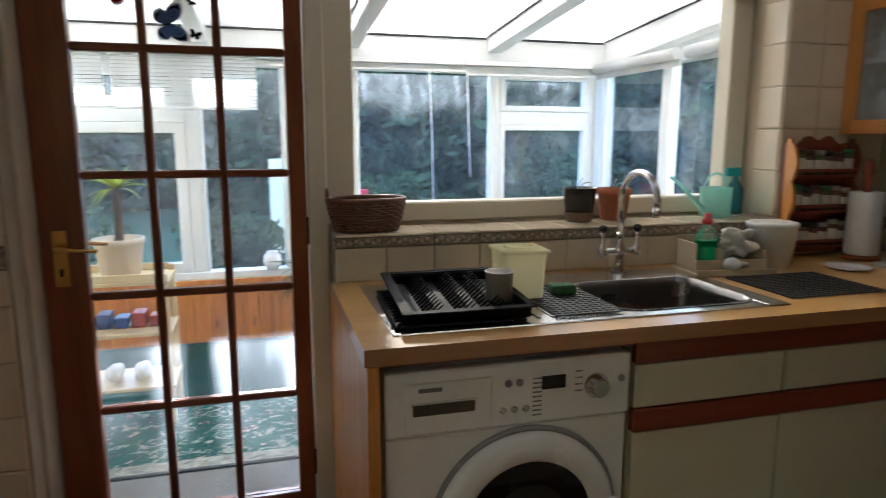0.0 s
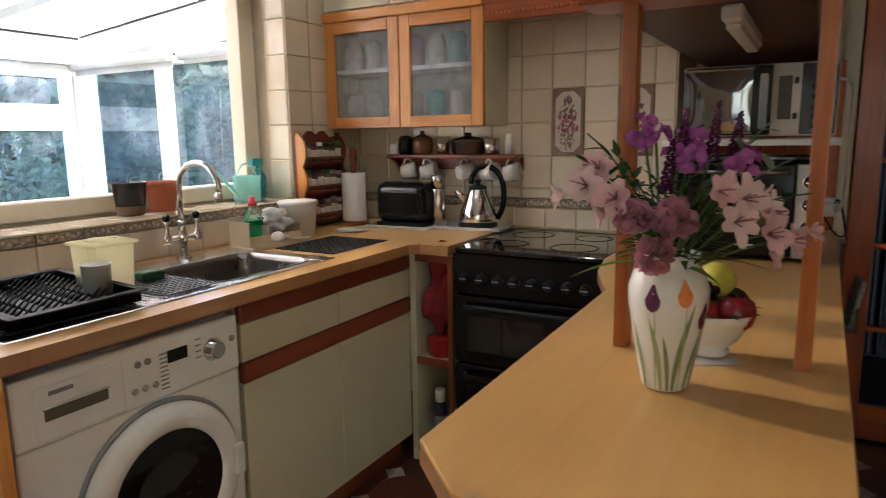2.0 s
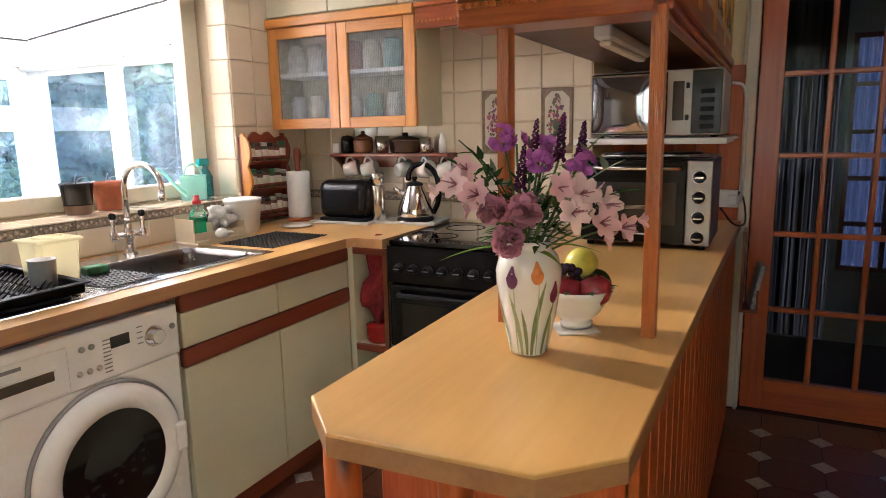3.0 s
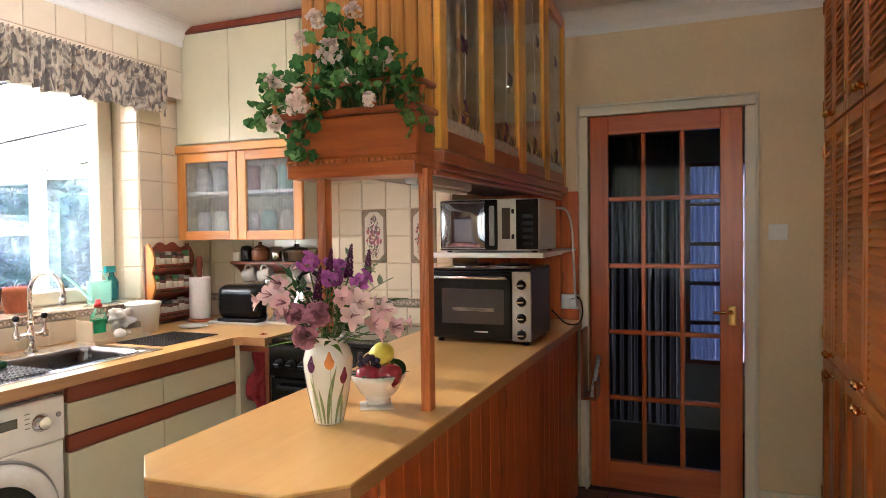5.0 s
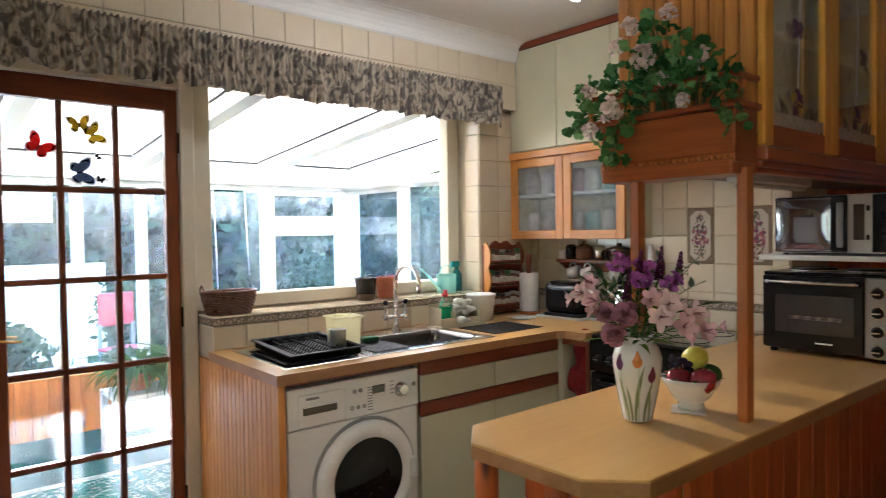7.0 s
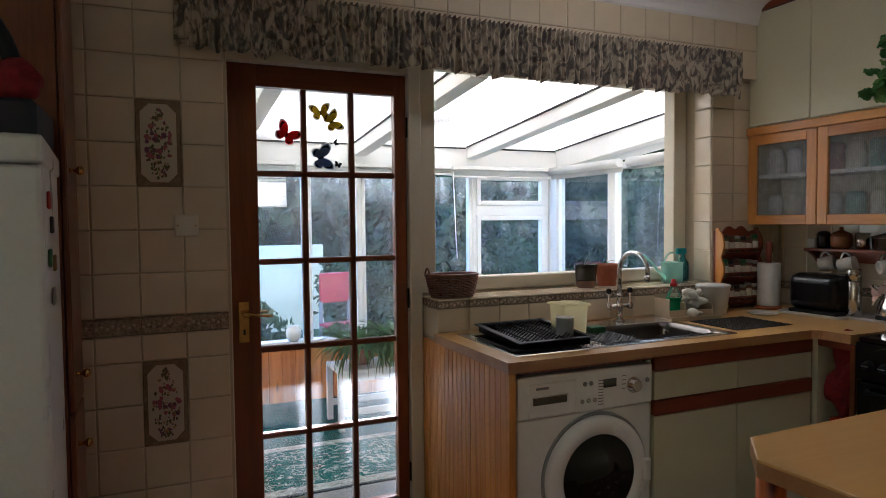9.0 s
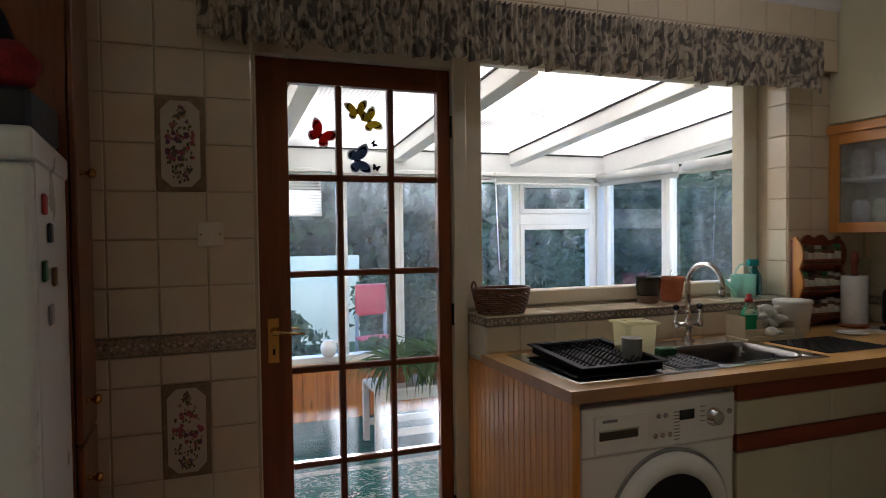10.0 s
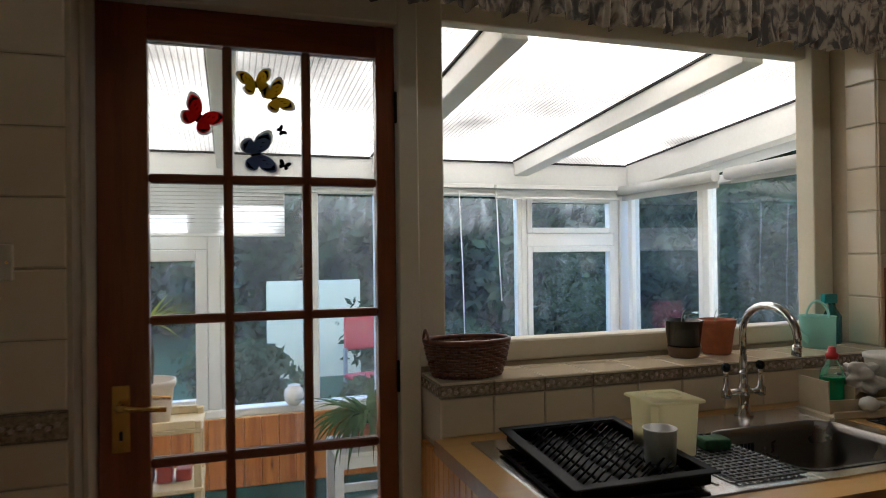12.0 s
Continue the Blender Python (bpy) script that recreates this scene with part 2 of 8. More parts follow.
STEEL = material("brushed_steel", (0.62, 0.60, 0.57), 0.24, 1.0, spread=0.08, fine=200, stretch=(1, 8, 1), bump=0.03)
CHROME = material("chrome", (0.75, 0.74, 0.72), 0.07, 1.0, spread=0.05)
BRASS = material("polished_brass", (0.72, 0.45, 0.14), 0.2, 1.0, spread=0.12, scale=30)
CLEAR_GLASS = glazing("clear_glass", (0.98, 0.99, 0.98), 0.5)
DUSTY_GLASS = glazing("dusty_hazed_outer_glass", (0.93, 0.97, 0.98), 0.3, 0.05, 14.0)
DOOR_GLASS = glazing("smeared_hazed_door_glass", (0.97, 0.98, 0.98), 0.9, 0.10, 9.0)
POLYCARB = sheet_plastic("ribbed_roof_sheet", (0.88, 0.81, 0.70), 0.85, 0.20, 42.0, 0, 0.72, 1.1)


# building tools
def box(bm, x0, x1, y0, y1, z0, z1, bevel=0.0, seg=1):
    vs = [bm.verts.new((x, y, z)) for x in (x0, x1) for y in (y0, y1) for z in (z0, z1)]
    fs = [bm.faces.new([vs[i] for i in f]) for f in ((0, 1, 3, 2), (4, 6, 7, 5), (0, 4, 5, 1), (2, 3, 7, 6), (0, 2, 6, 4), (1, 5, 7, 3))]
    if bevel:
        es = list({e for f in fs for e in f.edges})
        bmesh.ops.bevel(bm, geom=es, offset=bevel, segments=seg, affect="EDGES", profile=0.5)
    return vs


def lathe(bm, profile, x=0.0, y=0.0, seg=24, cap=True, sx=1.0, sy=1.0):
    """Turns (radius, z) pairs about an upright axis."""
    rings = []
    for r, z in profile:
        rings.append([bm.verts.new((x + sx * r * math.cos(2 * math.pi * i / seg), y + sy * r * math.sin(2 * math.pi * i / seg), z)) for i in range(seg)])
    for a, b in zip(rings, rings[1:]):
        for i in range(seg):
            f = bm.faces.new((a[i], a[(i + 1) % seg], b[(i + 1) % seg], b[i]))
            f.smooth = True
    if cap:
        bm.faces.new(rings[0][::-1])
        bm.faces.new(rings[-1])
    return rings


def tube(bm, points, radius, seg=10, cap=True):
    """A round bar along a line of points; radius may be a list."""
    pts = [Vector(p) for p in points]
    rad = radius if isinstance(radius, (list, tuple)) else [radius] * len(pts)
    rings, side = [], None
    for i, p in enumerate(pts):
        d = (pts[min(i + 1, len(pts) - 1)] - pts[max(i - 1, 0)]).normalized()
        if side is None:
            side = d.orthogonal().normalized()
        side = (side - d * side.dot(d)).normalized()
        up = d.cross(side)
        rings.append([bm.verts.new(p + rad[i] * (math.cos(2 * math.pi * k / seg) * side + math.sin(2 * math.pi * k / seg) * up)) for k in range(seg)])
    for a, b in zip(rings, rings[1:]):
        for k in range(seg):
            f = bm.faces.new((a[k], a[(k + 1) % seg], b[(k + 1) % seg], b[k]))
            f.smooth = True
    if cap:
        bm.faces.new(rings[0][::-1])
        bm.faces.new(rings[-1])


def prism(bm, outline, z0, z1):
    """An upright prism over a flat outline, counter-clockwise from above."""
    a = [bm.verts.new((x, y, z0)) for x, y in outline]
    b = [bm.verts.new((x, y, z1)) for x, y in outline]
    bm.faces.new(a[::-1])
    bm.faces.new(b)
    n = len(a)
    for i in range(n):
        bm.faces.new((a[i], a[(i + 1) % n], b[(i + 1) % n], b[i]))


def blob(bm, centre, r, seed=0, rough=0.15, sub=2, squash=(1, 1, 1)):
    made = bmesh.ops.create_icosphere(bm, subdivisions=sub, radius=1.0)["verts"]
    for v in made:
        k = 1 + rough * noise.noise(v.co * 1.7 + Vector((seed * 3.1, seed, -seed)))
        v.co = Vector(centre) + Vector([v.co[i] * r * k * squash[i] for i in range(3)])
    for v in made:
        for f in v.link_faces:
            f.smooth = True


def bent(a, b, c, n=8):
    """Points along a curve from a to c that b draws aside."""
    a, b, c = Vector(a), Vector(b), Vector(c)
    return [(1 - t) ** 2 * a + 2 * t * (1 - t) * b + t * t * c for t in [i / n for i in range(n + 1)]]


def smooth(points, n=6):
    """A rounded line through the points given."""
    p = [Vector(q) for q in points]
    p = [2 * p[0] - p[1]] + p + [2 * p[-1] - p[-2]]
    out = []
    for a, b, c, d in zip(p, p[1:], p[2:], p[3:]):
        for k in range(n):
            t = k / n
            out.append(0.5 * (2 * b + (c - a) * t + (2 * a - 5 * b + 4 * c - d) * t * t + (3 * b - a - 3 * c + d) * t ** 3))
    return out + [p[-2]]


def mesh_of(name, bm, mat):
    me = bpy.data.meshes.new(name)
    bmesh.ops.recalc_face_normals(bm, faces=bm.faces[:])
    bm.to_mesh(me)
    bm.free()
    for x in mat if isinstance(mat, (list, tuple)) else [mat]:
        me.materials.append(x)
    return me


def part(name, bm, mat, parent, label="", at=None):
    """Links a bmesh as one mesh under a thing or a part."""
    ob = new(name, mesh_of(name, bm, mat))
    ob.parent = parent
    if at is not None:
        ob.matrix_basis = at
    if label:
        tagged(ob, label)
    return ob


def thing(name, label, category, m=None, group="", kind=""):
    ob = new(name)
    ob.empty_display_size = 0.1
    if m is not None:
        ob.matrix_basis = m
    return tagged(ob, label, category, group, kind)


def solo(name, bm, mat, label, category, m=None, group="", kind=""):
    ob = new(name, mesh_of(name, bm, mat))
    if m is not None:
        ob.matrix_basis = m
    return tagged(ob, label, category, group, kind)


def bx(*a, bevel=0.0, seg=1):
    bm = bmesh.new()
    box(bm, *a, bevel=bevel, seg=seg)
    return bm


def lathed(*a, **k):
    bm = bmesh.new()
    lathe(bm, *a, **k)
    return bm


def tubed(*a, **k):
    bm = bmesh.new()
    tube(bm, *a, **k)
    return bm


# the room: walls, floor, ceiling
CEIL = 2.54
FACE_L, FACE_R, WIN_Y = 1.41, 1.47, 1.70
EAST, EAST_DOOR, RECESS = 1.555, 1.99, -0.08
JAMB_L, JAMB_R = -1.44, 1.04
CUP_Y = -1.80


def wall(name, boxes, mat, label):
    bm = bmesh.new()
    for b in boxes:
        box(bm, *b)
    return solo(name, bm, mat, label, "wall", kind="structure")


wall_north = wall("wall_north", [(-2.75, JAMB_L, FACE_L + 0.008, 1.80, 0, CEIL), (JAMB_R, 1.72, FACE_R + 0.008, 1.80, 0, CEIL),
                                 (JAMB_L, JAMB_R, FACE_L + 0.008, 1.66, 2.180, CEIL), (JAMB_L, JAMB_R, 1.66, 1.80, 2.237, CEIL), (-0.575, JAMB_R, FACE_L + 0.02, 1.80, 0, 1.04),
                                 (-0.575, JAMB_R, 1.66, 1.80, 1.04, 1.06)],
                  GROUT, "cream tiled kitchen wall with a door and window niche")
wall_east = wall("wall_east", [(EAST + 0.008, 2.15, RECESS, FACE_R, 0, CEIL), (EAST_DOOR, 2.15, -0.70, RECESS, 0, CEIL),
                               (EAST_DOOR, 2.15, -1.50, -0.70, 2.02, CEIL), (EAST_DOOR, 2.15, -2.42, -1.50, 0, CEIL)],
                 CREAM_PAINT, "cream painted kitchen wall round a glazed door")
wall_south = wall("wall_south", [(-2.75, 1.99, -2.54, -2.42, 0, CEIL)], CREAM_PAINT, "plain cream painted wall")
wall_west = wall("wall_west", [(-2.87, -2.75, -2.54, -2.25, 0, CEIL), (-2.87, -2.75, -0.15, 1.80, 0, CEIL), (-2.87, -2.75, -2.25, -0.15, 0, 0.75),
                               (-2.87, -2.75, -2.25, -0.15, 2.20, CEIL)], CREAM_PAINT, "plain cream painted wall with a window behind an added amber sheet")
window_6 = thing("window_6", "white-framed window with an added amber sheet", "window", kind="structure")
for a in ((-2.25, -2.19, 0.75, 2.20), (-0.21, -0.15, 0.75, 2.20), (-1.23, -1.17, 0.81, 2.14), (-2.19, -0.21, 0.75, 0.81), (-2.19, -0.21, 2.14, 2.20)):
    part("window_frame", bx(-2.84, -2.78, *a), WHITE_FRAME, window_6)
# out of view: an amber sheet added to turn the window light warm
part("curtain", bx(-2.772, -2.768, -2.25, -0.15, 0.75, 2.20), sheet_plastic("added_amber_filter", (0.82, 0.68, 0.50), 0.9, 0.0), window_6, "added amber sheet that warms the window light")

ceiling = wall("ceiling", [(-2.87, 2.15, -2.54, 1.80, CEIL, CEIL + 0.1)], CEILING_PAINT, "white painted ceiling with coving")
ceiling["category"] = "ceiling"

FLOOR_GROUT = material("dark_floor_grout", (0.05, 0.035, 0.028), 0.9)
FLOOR_TILE = material("terracotta_vinyl_tile", (0.13, 0.038, 0.022), 0.35, spread=0.3, scale=9, fine=50, bump=0.2, island=0.5)
FLOOR_INSET = material("pale_patterned_inset", (0.45, 0.42, 0.36), 0.4, spread=0.3, scale=60)
floor = solo("floor", bx(-2.87, 3.4, -2.54, 1.80, -0.1, -0.004), FLOOR_GROUT, "dark red-brown tiled floor with pale diamond insets", "floor", kind="structure")

# coving: a quarter-round along the ceiling
def coving(name, p, q, inward):
    bm = bmesh.new()
    p, q, n = Vector(p), Vector(q), Vector(inward)
    rows = []
    for end in (p, q):
        row = [end + Vector((0, 0, -0.11))]
        for k in range(7):
            a = math.pi / 2 * k / 6
            row.append(end + n * (0.006 + 0.094 * (1 - math.cos(a))) + Vector((0, 0, -0.10 + 0.098 * math.sin(a))))
        row.append(end + n * 0.10)
        row.append(end.copy())
        rows.append([bm.verts.new(v) for v in row])
    for i in range(len(rows[0]) - 1):
        bm.faces.new((rows[0][i], rows[0][i + 1], rows[1][i + 1], rows[1][i]))
    return solo(name, bm, CEILING_PAINT, "white plaster coving along the ceiling", "coving", kind="structure")


coving("coving", (EAST_DOOR, -0.582, CEIL), (EAST_DOOR, -1.82, CEIL), (-1, 0, 0))
coving("coving", (-2.75, FACE_L, CEIL), (1.30, FACE_L, CEIL), (0, -1, 0))

# window between kitchen and conservatory
window_1 = thing("window_1", "cream-framed kitchen window open to the conservatory", "window", kind="structure")
part("window_frame", bx(-0.585, -0.490, 1.655, 1.735, 1.062, 2.235, bevel=0.004), CREAM_FRAME, window_1)
part("window_frame", bx(0.950, JAMB_R - 0.002, 1.655, 1.735, 1.062, 2.235, bevel=0.004), CREAM_FRAME, window_1)
part("window_frame", bx(-0.490, 0.950, 1.68, 1.735, 2.112, 2.235, bevel=0.004), CREAM_FRAME, window_1)
part("soffit_board", bx(-0.640, JAMB_R - 0.002, FACE_L + 0.012, 1.678, 2.165, 2.179), CREAM_FRAME, window_1)
part("window_sill", bx(-0.490, 0.958, 1.65, 1.735, 1.062, 1.128, bevel=0.006), CREAM_FRAME, window_1)

# tiled ledge in front of the window, with its border
BORDER_Z0, BORDER_Z1 = 1.015, 1.052


def lights_door(name, label, x0, x1, z0, z1, gx, gz, mv, mh, glass, m, depth=0.044, bar=0.024):
    """A fifteen-light glazed door in its own x and z; gx, gz: the edges of the glass field."""
    d = thing(name, label, "door", m, kind="structure")
    h = depth / 2
    part("stile", bx(x0, gx[0], -h, h, z0, z1, bevel=0.003), mv, d)
    part("stile", bx(gx[1], x1, -h, h, z0, z1, bevel=0.003), mv, d)
    part("rail", bx(gx[0], gx[1], -h, h, gz[1], z1, bevel=0.003), mh, d)
    part("rail", bx(gx[0], gx[1], -h, h, z0, gz[0], bevel=0.003), mh, d)
    w, t = (gx[1] - gx[0]), (gz[1] - gz[0])
    pw, ph = (w - 2 * bar) / 3, (t - 4 * bar) / 5
    for i in (1, 2):
        a = gx[0] + i * pw + (i - 1) * bar
        part("glazing_bar", bx(a, a + bar, -h * 0.8, h * 0.8, gz[0], gz[1], bevel=0.005), mv, d)
    for j in range(1, 5):
        a = gz[0] + j * ph + (j - 1) * bar
        part("glazing_bar", bx(gx[0], gx[1], -h * 0.78, h * 0.78, a, a + bar, bevel=0.005), mh, d)
    me = mesh_of("pane", bx(0, pw, -0.002, 0.002, 0, ph), glass)
    for i in range(3):
        for j in range(5):
            p = new("pane", me)
            p.parent = d
            p.matrix_basis = pose(gx[0] + i * (pw + bar), 0, gz[0] + j * (ph + bar))
            p.visible_shadow = False
    return d


DOOR_Y = 1.63
door_1 = lights_door("door_1", "mahogany-stained door with fifteen glass panes, closed", -1.425, -0.652, 0.008, 2.05, (-1.305, -0.706), (0.142, 1.960),
                     MAHOGANY_V, MAHOGANY_H, DOOR_GLASS, pose(0, DOOR_Y, 0))
frame_1 = thing("door_frame", "cream painted door frame with a mahogany stop", "door frame", kind="structure")
part("jamb", bx(JAMB_L + 0.002, -1.428, 1.50, 1.78, 0, 2.10), CREAM_FRAME, frame_1)
part("jamb", bx(-0.648, -0.588, 1.585, 1.78, 0, 2.163, bevel=0.004), CREAM_FRAME, frame_1)
part("head", bx(-1.428, -0.648, 1.585, 1.78, 2.055, 2.163, bevel=0.004), CREAM_FRAME, frame_1)


def lever(parent, x, z, y, s):
    """A brass lever handle on a back plate; s: the side it stands out to."""
    p = part("handle_plate", bx(-0.021, 0.021, min(0, s * 0.006), max(0, s * 0.006), -0.085, 0.085, bevel=0.002), BRASS, parent, "brass lever handle plate", pose(x, y, z))
    part("lever", tubed([(0, 0, 0.035), (0, s * 0.045, 0.035), (0.02, s * 0.052, 0.036), (0.06, s * 0.05, 0.030), (0.11, s * 0.048, 0.026)], [0.010, 0.010, 0.009, 0.007, 0.006]), BRASS, p)
    part("keyhole", bx(-0.004, 0.004, min(s * 0.006, s * 0.009), max(s * 0.006, s * 0.009), -0.052, -0.03), BLACK_PLASTIC, p)


lever(door_1, -1.372, 0.99, -0.022, -1)
lever(door_1, -1.372, 0.99, 0.022, 1)
for z in (0.25, 1.05, 1.82):
    part("hinge", bx(-0.656, -0.642, -0.034, -0.022, z - 0.045, z + 0.045, bevel=0.003), BLACK_PLASTIC, door_1)

# inner door to the dark hall
DARK_GLASS = glazing("plain_hall_glass", (0.80, 0.83, 0.88), 0.15, 0.0)
TEAK_V = wood("orange_brown_door_upright", (0.32, 0.050, 0.004), (0.54, 0.112, 0.010), 2, 0.32, 18)
TEAK_H = wood("orange_brown_door_rail", (0.32, 0.050, 0.004), (0.54, 0.112, 0.010), 0, 0.32, 18)
door_2 = lights_door("door_2", "orange-brown hall door with fifteen glass panes, closed", 0.0, 0.75, 0.006, 1.995, (0.098, 0.645), (0.155, 1.895),
                     TEAK_V, TEAK_H, DARK_GLASS, pose(EAST_DOOR + 0.022, -0.708, 0, 0, 0, -90))
p = part("handle_plate", bx(-0.02, 0.02, -0.03, -0.022, -0.05, 0.05, bevel=0.004), BRASS, door_2, "brass handle plate", pose(0.70, 0, 0.955))
part("lever", tubed([(0, -0.03, 0.02), (0, -0.06, 0.02), (-0.03, -0.068, 0.02), (-0.09, -0.066, 0.018)], 0.008), BRASS, p)
frame_2 = thing("door_frame", "cream painted architrave round the hall door", "door frame", kind="structure")
part("architrave", bx(1.968, EAST_DOOR, -0.702, -0.655, 0, 1.995, bevel=0.006, seg=2), CREAM_FRAME, frame_2)
part("architrave", bx(1.968, EAST_DOOR, -1.515, -1.464, 0, 1.995, bevel=0.006, seg=2), CREAM_FRAME, frame_2)
part("architrave", bx(1.968, EAST_DOOR, -1.515, -0.655, 1.996, 2.045, bevel=0.006, seg=2), CREAM_FRAME, frame_2)
for z0, z1, y0, y1 in ((0, 2.057, -0.657, -0.643), (0, 2.057, -1.527, -1.513)):
    part("architrave_bead", bx(1.960, EAST_DOOR, y0, y1, z0, z1, bevel=0.005, seg=2), CREAM_FRAME, frame_2)
part("architrave_bead", bx(1.960, EAST_DOOR, -1.512, -0.658, 2.043, 2.057, bevel=0.005, seg=2), CREAM_FRAME, frame_2)
wall("wall_hall", [(3.28, 3.4, -2.54, -1.64, 0, CEIL), (3.28, 3.4, -1.16, 0.6, 0, CEIL), (3.28, 3.4, -1.64, -1.16, 0, 0.45), (3.28, 3.4, -1.64, -1.16, 1.85, CEIL), (2.15, 3.4, -2.54, -2.42, 0, CEIL), (2.15, 3.4, 0.5, 0.62, 0, CEIL)], material("dark_hall_paper", (0.30, 0.27, 0.25), 0.8), "grey-brown papered wall of the dim hall")
hall_ceiling = wall("ceiling_hall", [(2.15, 3.4, -2.54, 0.62, CEIL, CEIL + 0.1)], CEILING_PAINT, "white hall ceiling")
window_5 = thing("window_5", "dark latticed hall window with a lilac net curtain darkened to dim the window light", "window", kind="structure")
for k in range(3):
    y = -1.625 + k * 0.218
    part("window_bar", bx(3.29, 3.33, y, y + 0.028, 0.45, 1.85), MAHOGANY_V, window_5)
for k in range(6):
    z = 0.45 + k * 0.274
    part("window_bar", bx(3.295, 3.325, -1.64, -1.16, z, z + 0.028), MAHOGANY_V, window_5)
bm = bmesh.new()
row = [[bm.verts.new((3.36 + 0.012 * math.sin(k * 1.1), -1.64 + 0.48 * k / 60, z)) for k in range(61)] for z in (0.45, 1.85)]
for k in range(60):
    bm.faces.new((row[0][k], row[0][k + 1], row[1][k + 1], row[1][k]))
# net colour is nearly black so that little sky light gets through
part("net_curtain", bm, sheet_plastic("dimming_lilac_net", (0.030, 0.026, 0.035), 0.5), window_5, "lilac net curtain darkened to dim the window light")

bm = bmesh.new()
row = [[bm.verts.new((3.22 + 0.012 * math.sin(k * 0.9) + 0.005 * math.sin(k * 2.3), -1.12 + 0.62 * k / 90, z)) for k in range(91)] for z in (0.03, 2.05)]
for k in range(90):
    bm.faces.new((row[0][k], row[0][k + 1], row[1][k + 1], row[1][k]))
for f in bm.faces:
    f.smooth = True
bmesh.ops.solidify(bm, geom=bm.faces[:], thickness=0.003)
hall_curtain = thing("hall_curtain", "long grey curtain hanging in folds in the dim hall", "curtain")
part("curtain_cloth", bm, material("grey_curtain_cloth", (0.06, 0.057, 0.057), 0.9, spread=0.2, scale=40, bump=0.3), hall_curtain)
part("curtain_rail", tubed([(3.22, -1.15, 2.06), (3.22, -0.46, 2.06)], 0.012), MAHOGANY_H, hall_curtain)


# sink run: worktop, cupboards, washing machine
TOP = 0.91


def slab(name, outline, label, edge_mat=WORKTOP_EDGE):
    """A laminate worktop with a rounded front and sides darker than the top."""
    u = thing(name, label, "worktop")
    bm = bmesh.new()
    prism(bm, outline, TOP - 0.006, TOP)
    bmesh.ops.bevel(bm, geom=[e for e in bm.edges if all(v.co.z > TOP - 0.001 for v in e.verts)], offset=0.003, segments=2, affect="EDGES", profile=0.5)
    bmesh.ops.recalc_face_normals(bm, faces=bm.faces[:])
    part("top", bm, WORKTOP, u)
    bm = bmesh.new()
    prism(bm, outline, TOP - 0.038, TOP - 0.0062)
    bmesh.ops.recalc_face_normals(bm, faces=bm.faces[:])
    part("edge_band", bm, edge_mat, u, "worktop edge darker than the top")
    return u


# the sink run is cut out for the steel sink
worktop = thing("worktop", "beech-effect laminate worktop cut out round the sink", "worktop")
S0, S1, T0, T1 = -0.515, 0.545, 0.855, 1.355
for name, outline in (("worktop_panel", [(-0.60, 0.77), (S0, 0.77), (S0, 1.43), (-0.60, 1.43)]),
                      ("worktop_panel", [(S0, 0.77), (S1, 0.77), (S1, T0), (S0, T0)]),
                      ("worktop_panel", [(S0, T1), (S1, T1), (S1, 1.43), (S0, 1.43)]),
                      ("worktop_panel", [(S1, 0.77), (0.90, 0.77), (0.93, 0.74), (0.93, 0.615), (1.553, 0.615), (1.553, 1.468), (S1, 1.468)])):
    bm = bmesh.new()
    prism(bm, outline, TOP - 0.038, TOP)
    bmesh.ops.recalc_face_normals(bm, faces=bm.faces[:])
    # faces that don't point up take the darker tone
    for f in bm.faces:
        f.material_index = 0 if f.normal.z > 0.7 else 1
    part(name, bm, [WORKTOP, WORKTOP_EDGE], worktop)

GOLD_PINE = wood("golden_pine_boards", (0.50, 0.175, 0.022), (0.78, 0.36, 0.07), 2, 0.4, 20, 0.08, island=0.12)
end_panel = thing("end_panel", "tongue-and-groove pine end panel of the sink run", "panel")
for i in range(19):
    y = 0.80 + i * 0.0411
    part("board", bx(-0.592, -0.575, y + 0.0008, y + 0.0403, 0.0, TOP - 0.04, bevel=0.003), GOLD_PINE, end_panel)
part("corner_post", bx(-0.594, -0.566, 0.776, 0.799, 0.0, TOP - 0.04, bevel=0.002), GOLD_PINE, end_panel)


def base_unit(x0, x1, y, label, door_split):
    """Cream cupboard with drawer fronts and red-brown grip rails, facing -y."""
    u = thing("base_cupboard", label, "cupboard", pose(x0, y, 0), group="cupboards of the sink run")
    w = x1 - x0
    part("body", bx(0, w, 0.02, 0.56, 0.10, 0.72), CREAM_DOOR, u)
    part("front_frame", bx(0, w, 0.02, 0.05, 0.72, TOP - 0.04), CREAM_DOOR, u)
    part("plinth", bx(0, w, 0.06, 0.08, 0.0, 0.10), OAK_TRIM, u)
    part("grip_rail", bx(0, w, -0.006, 0.02, 0.808, TOP - 0.042, bevel=0.004), OAK_TRIM, u, "red-brown wooden grip rail")
    part("grip_rail", bx(0, w, -0.006, 0.02, 0.632, 0.692, bevel=0.004), OAK_TRIM, u, "red-brown wooden grip rail")
    for i in range(len(door_split) - 1):
        a, b = door_split[i] - x0, door_split[i + 1] - x0
        part("drawer_front", bx(a + 0.002, b - 0.002, 0.0, 0.02, 0.695, 0.805, bevel=0.002), CREAM_DOOR, u)
        part("door", bx(a + 0.002, b - 0.002, 0.0, 0.02, 0.11, 0.629, bevel=0.002), CREAM_DOOR, u)
    return u


base_unit(0.06, 0.945, 0.80, "cream sink cupboard with red-brown wooden grip rails", (0.06, 0.50, 0.945))
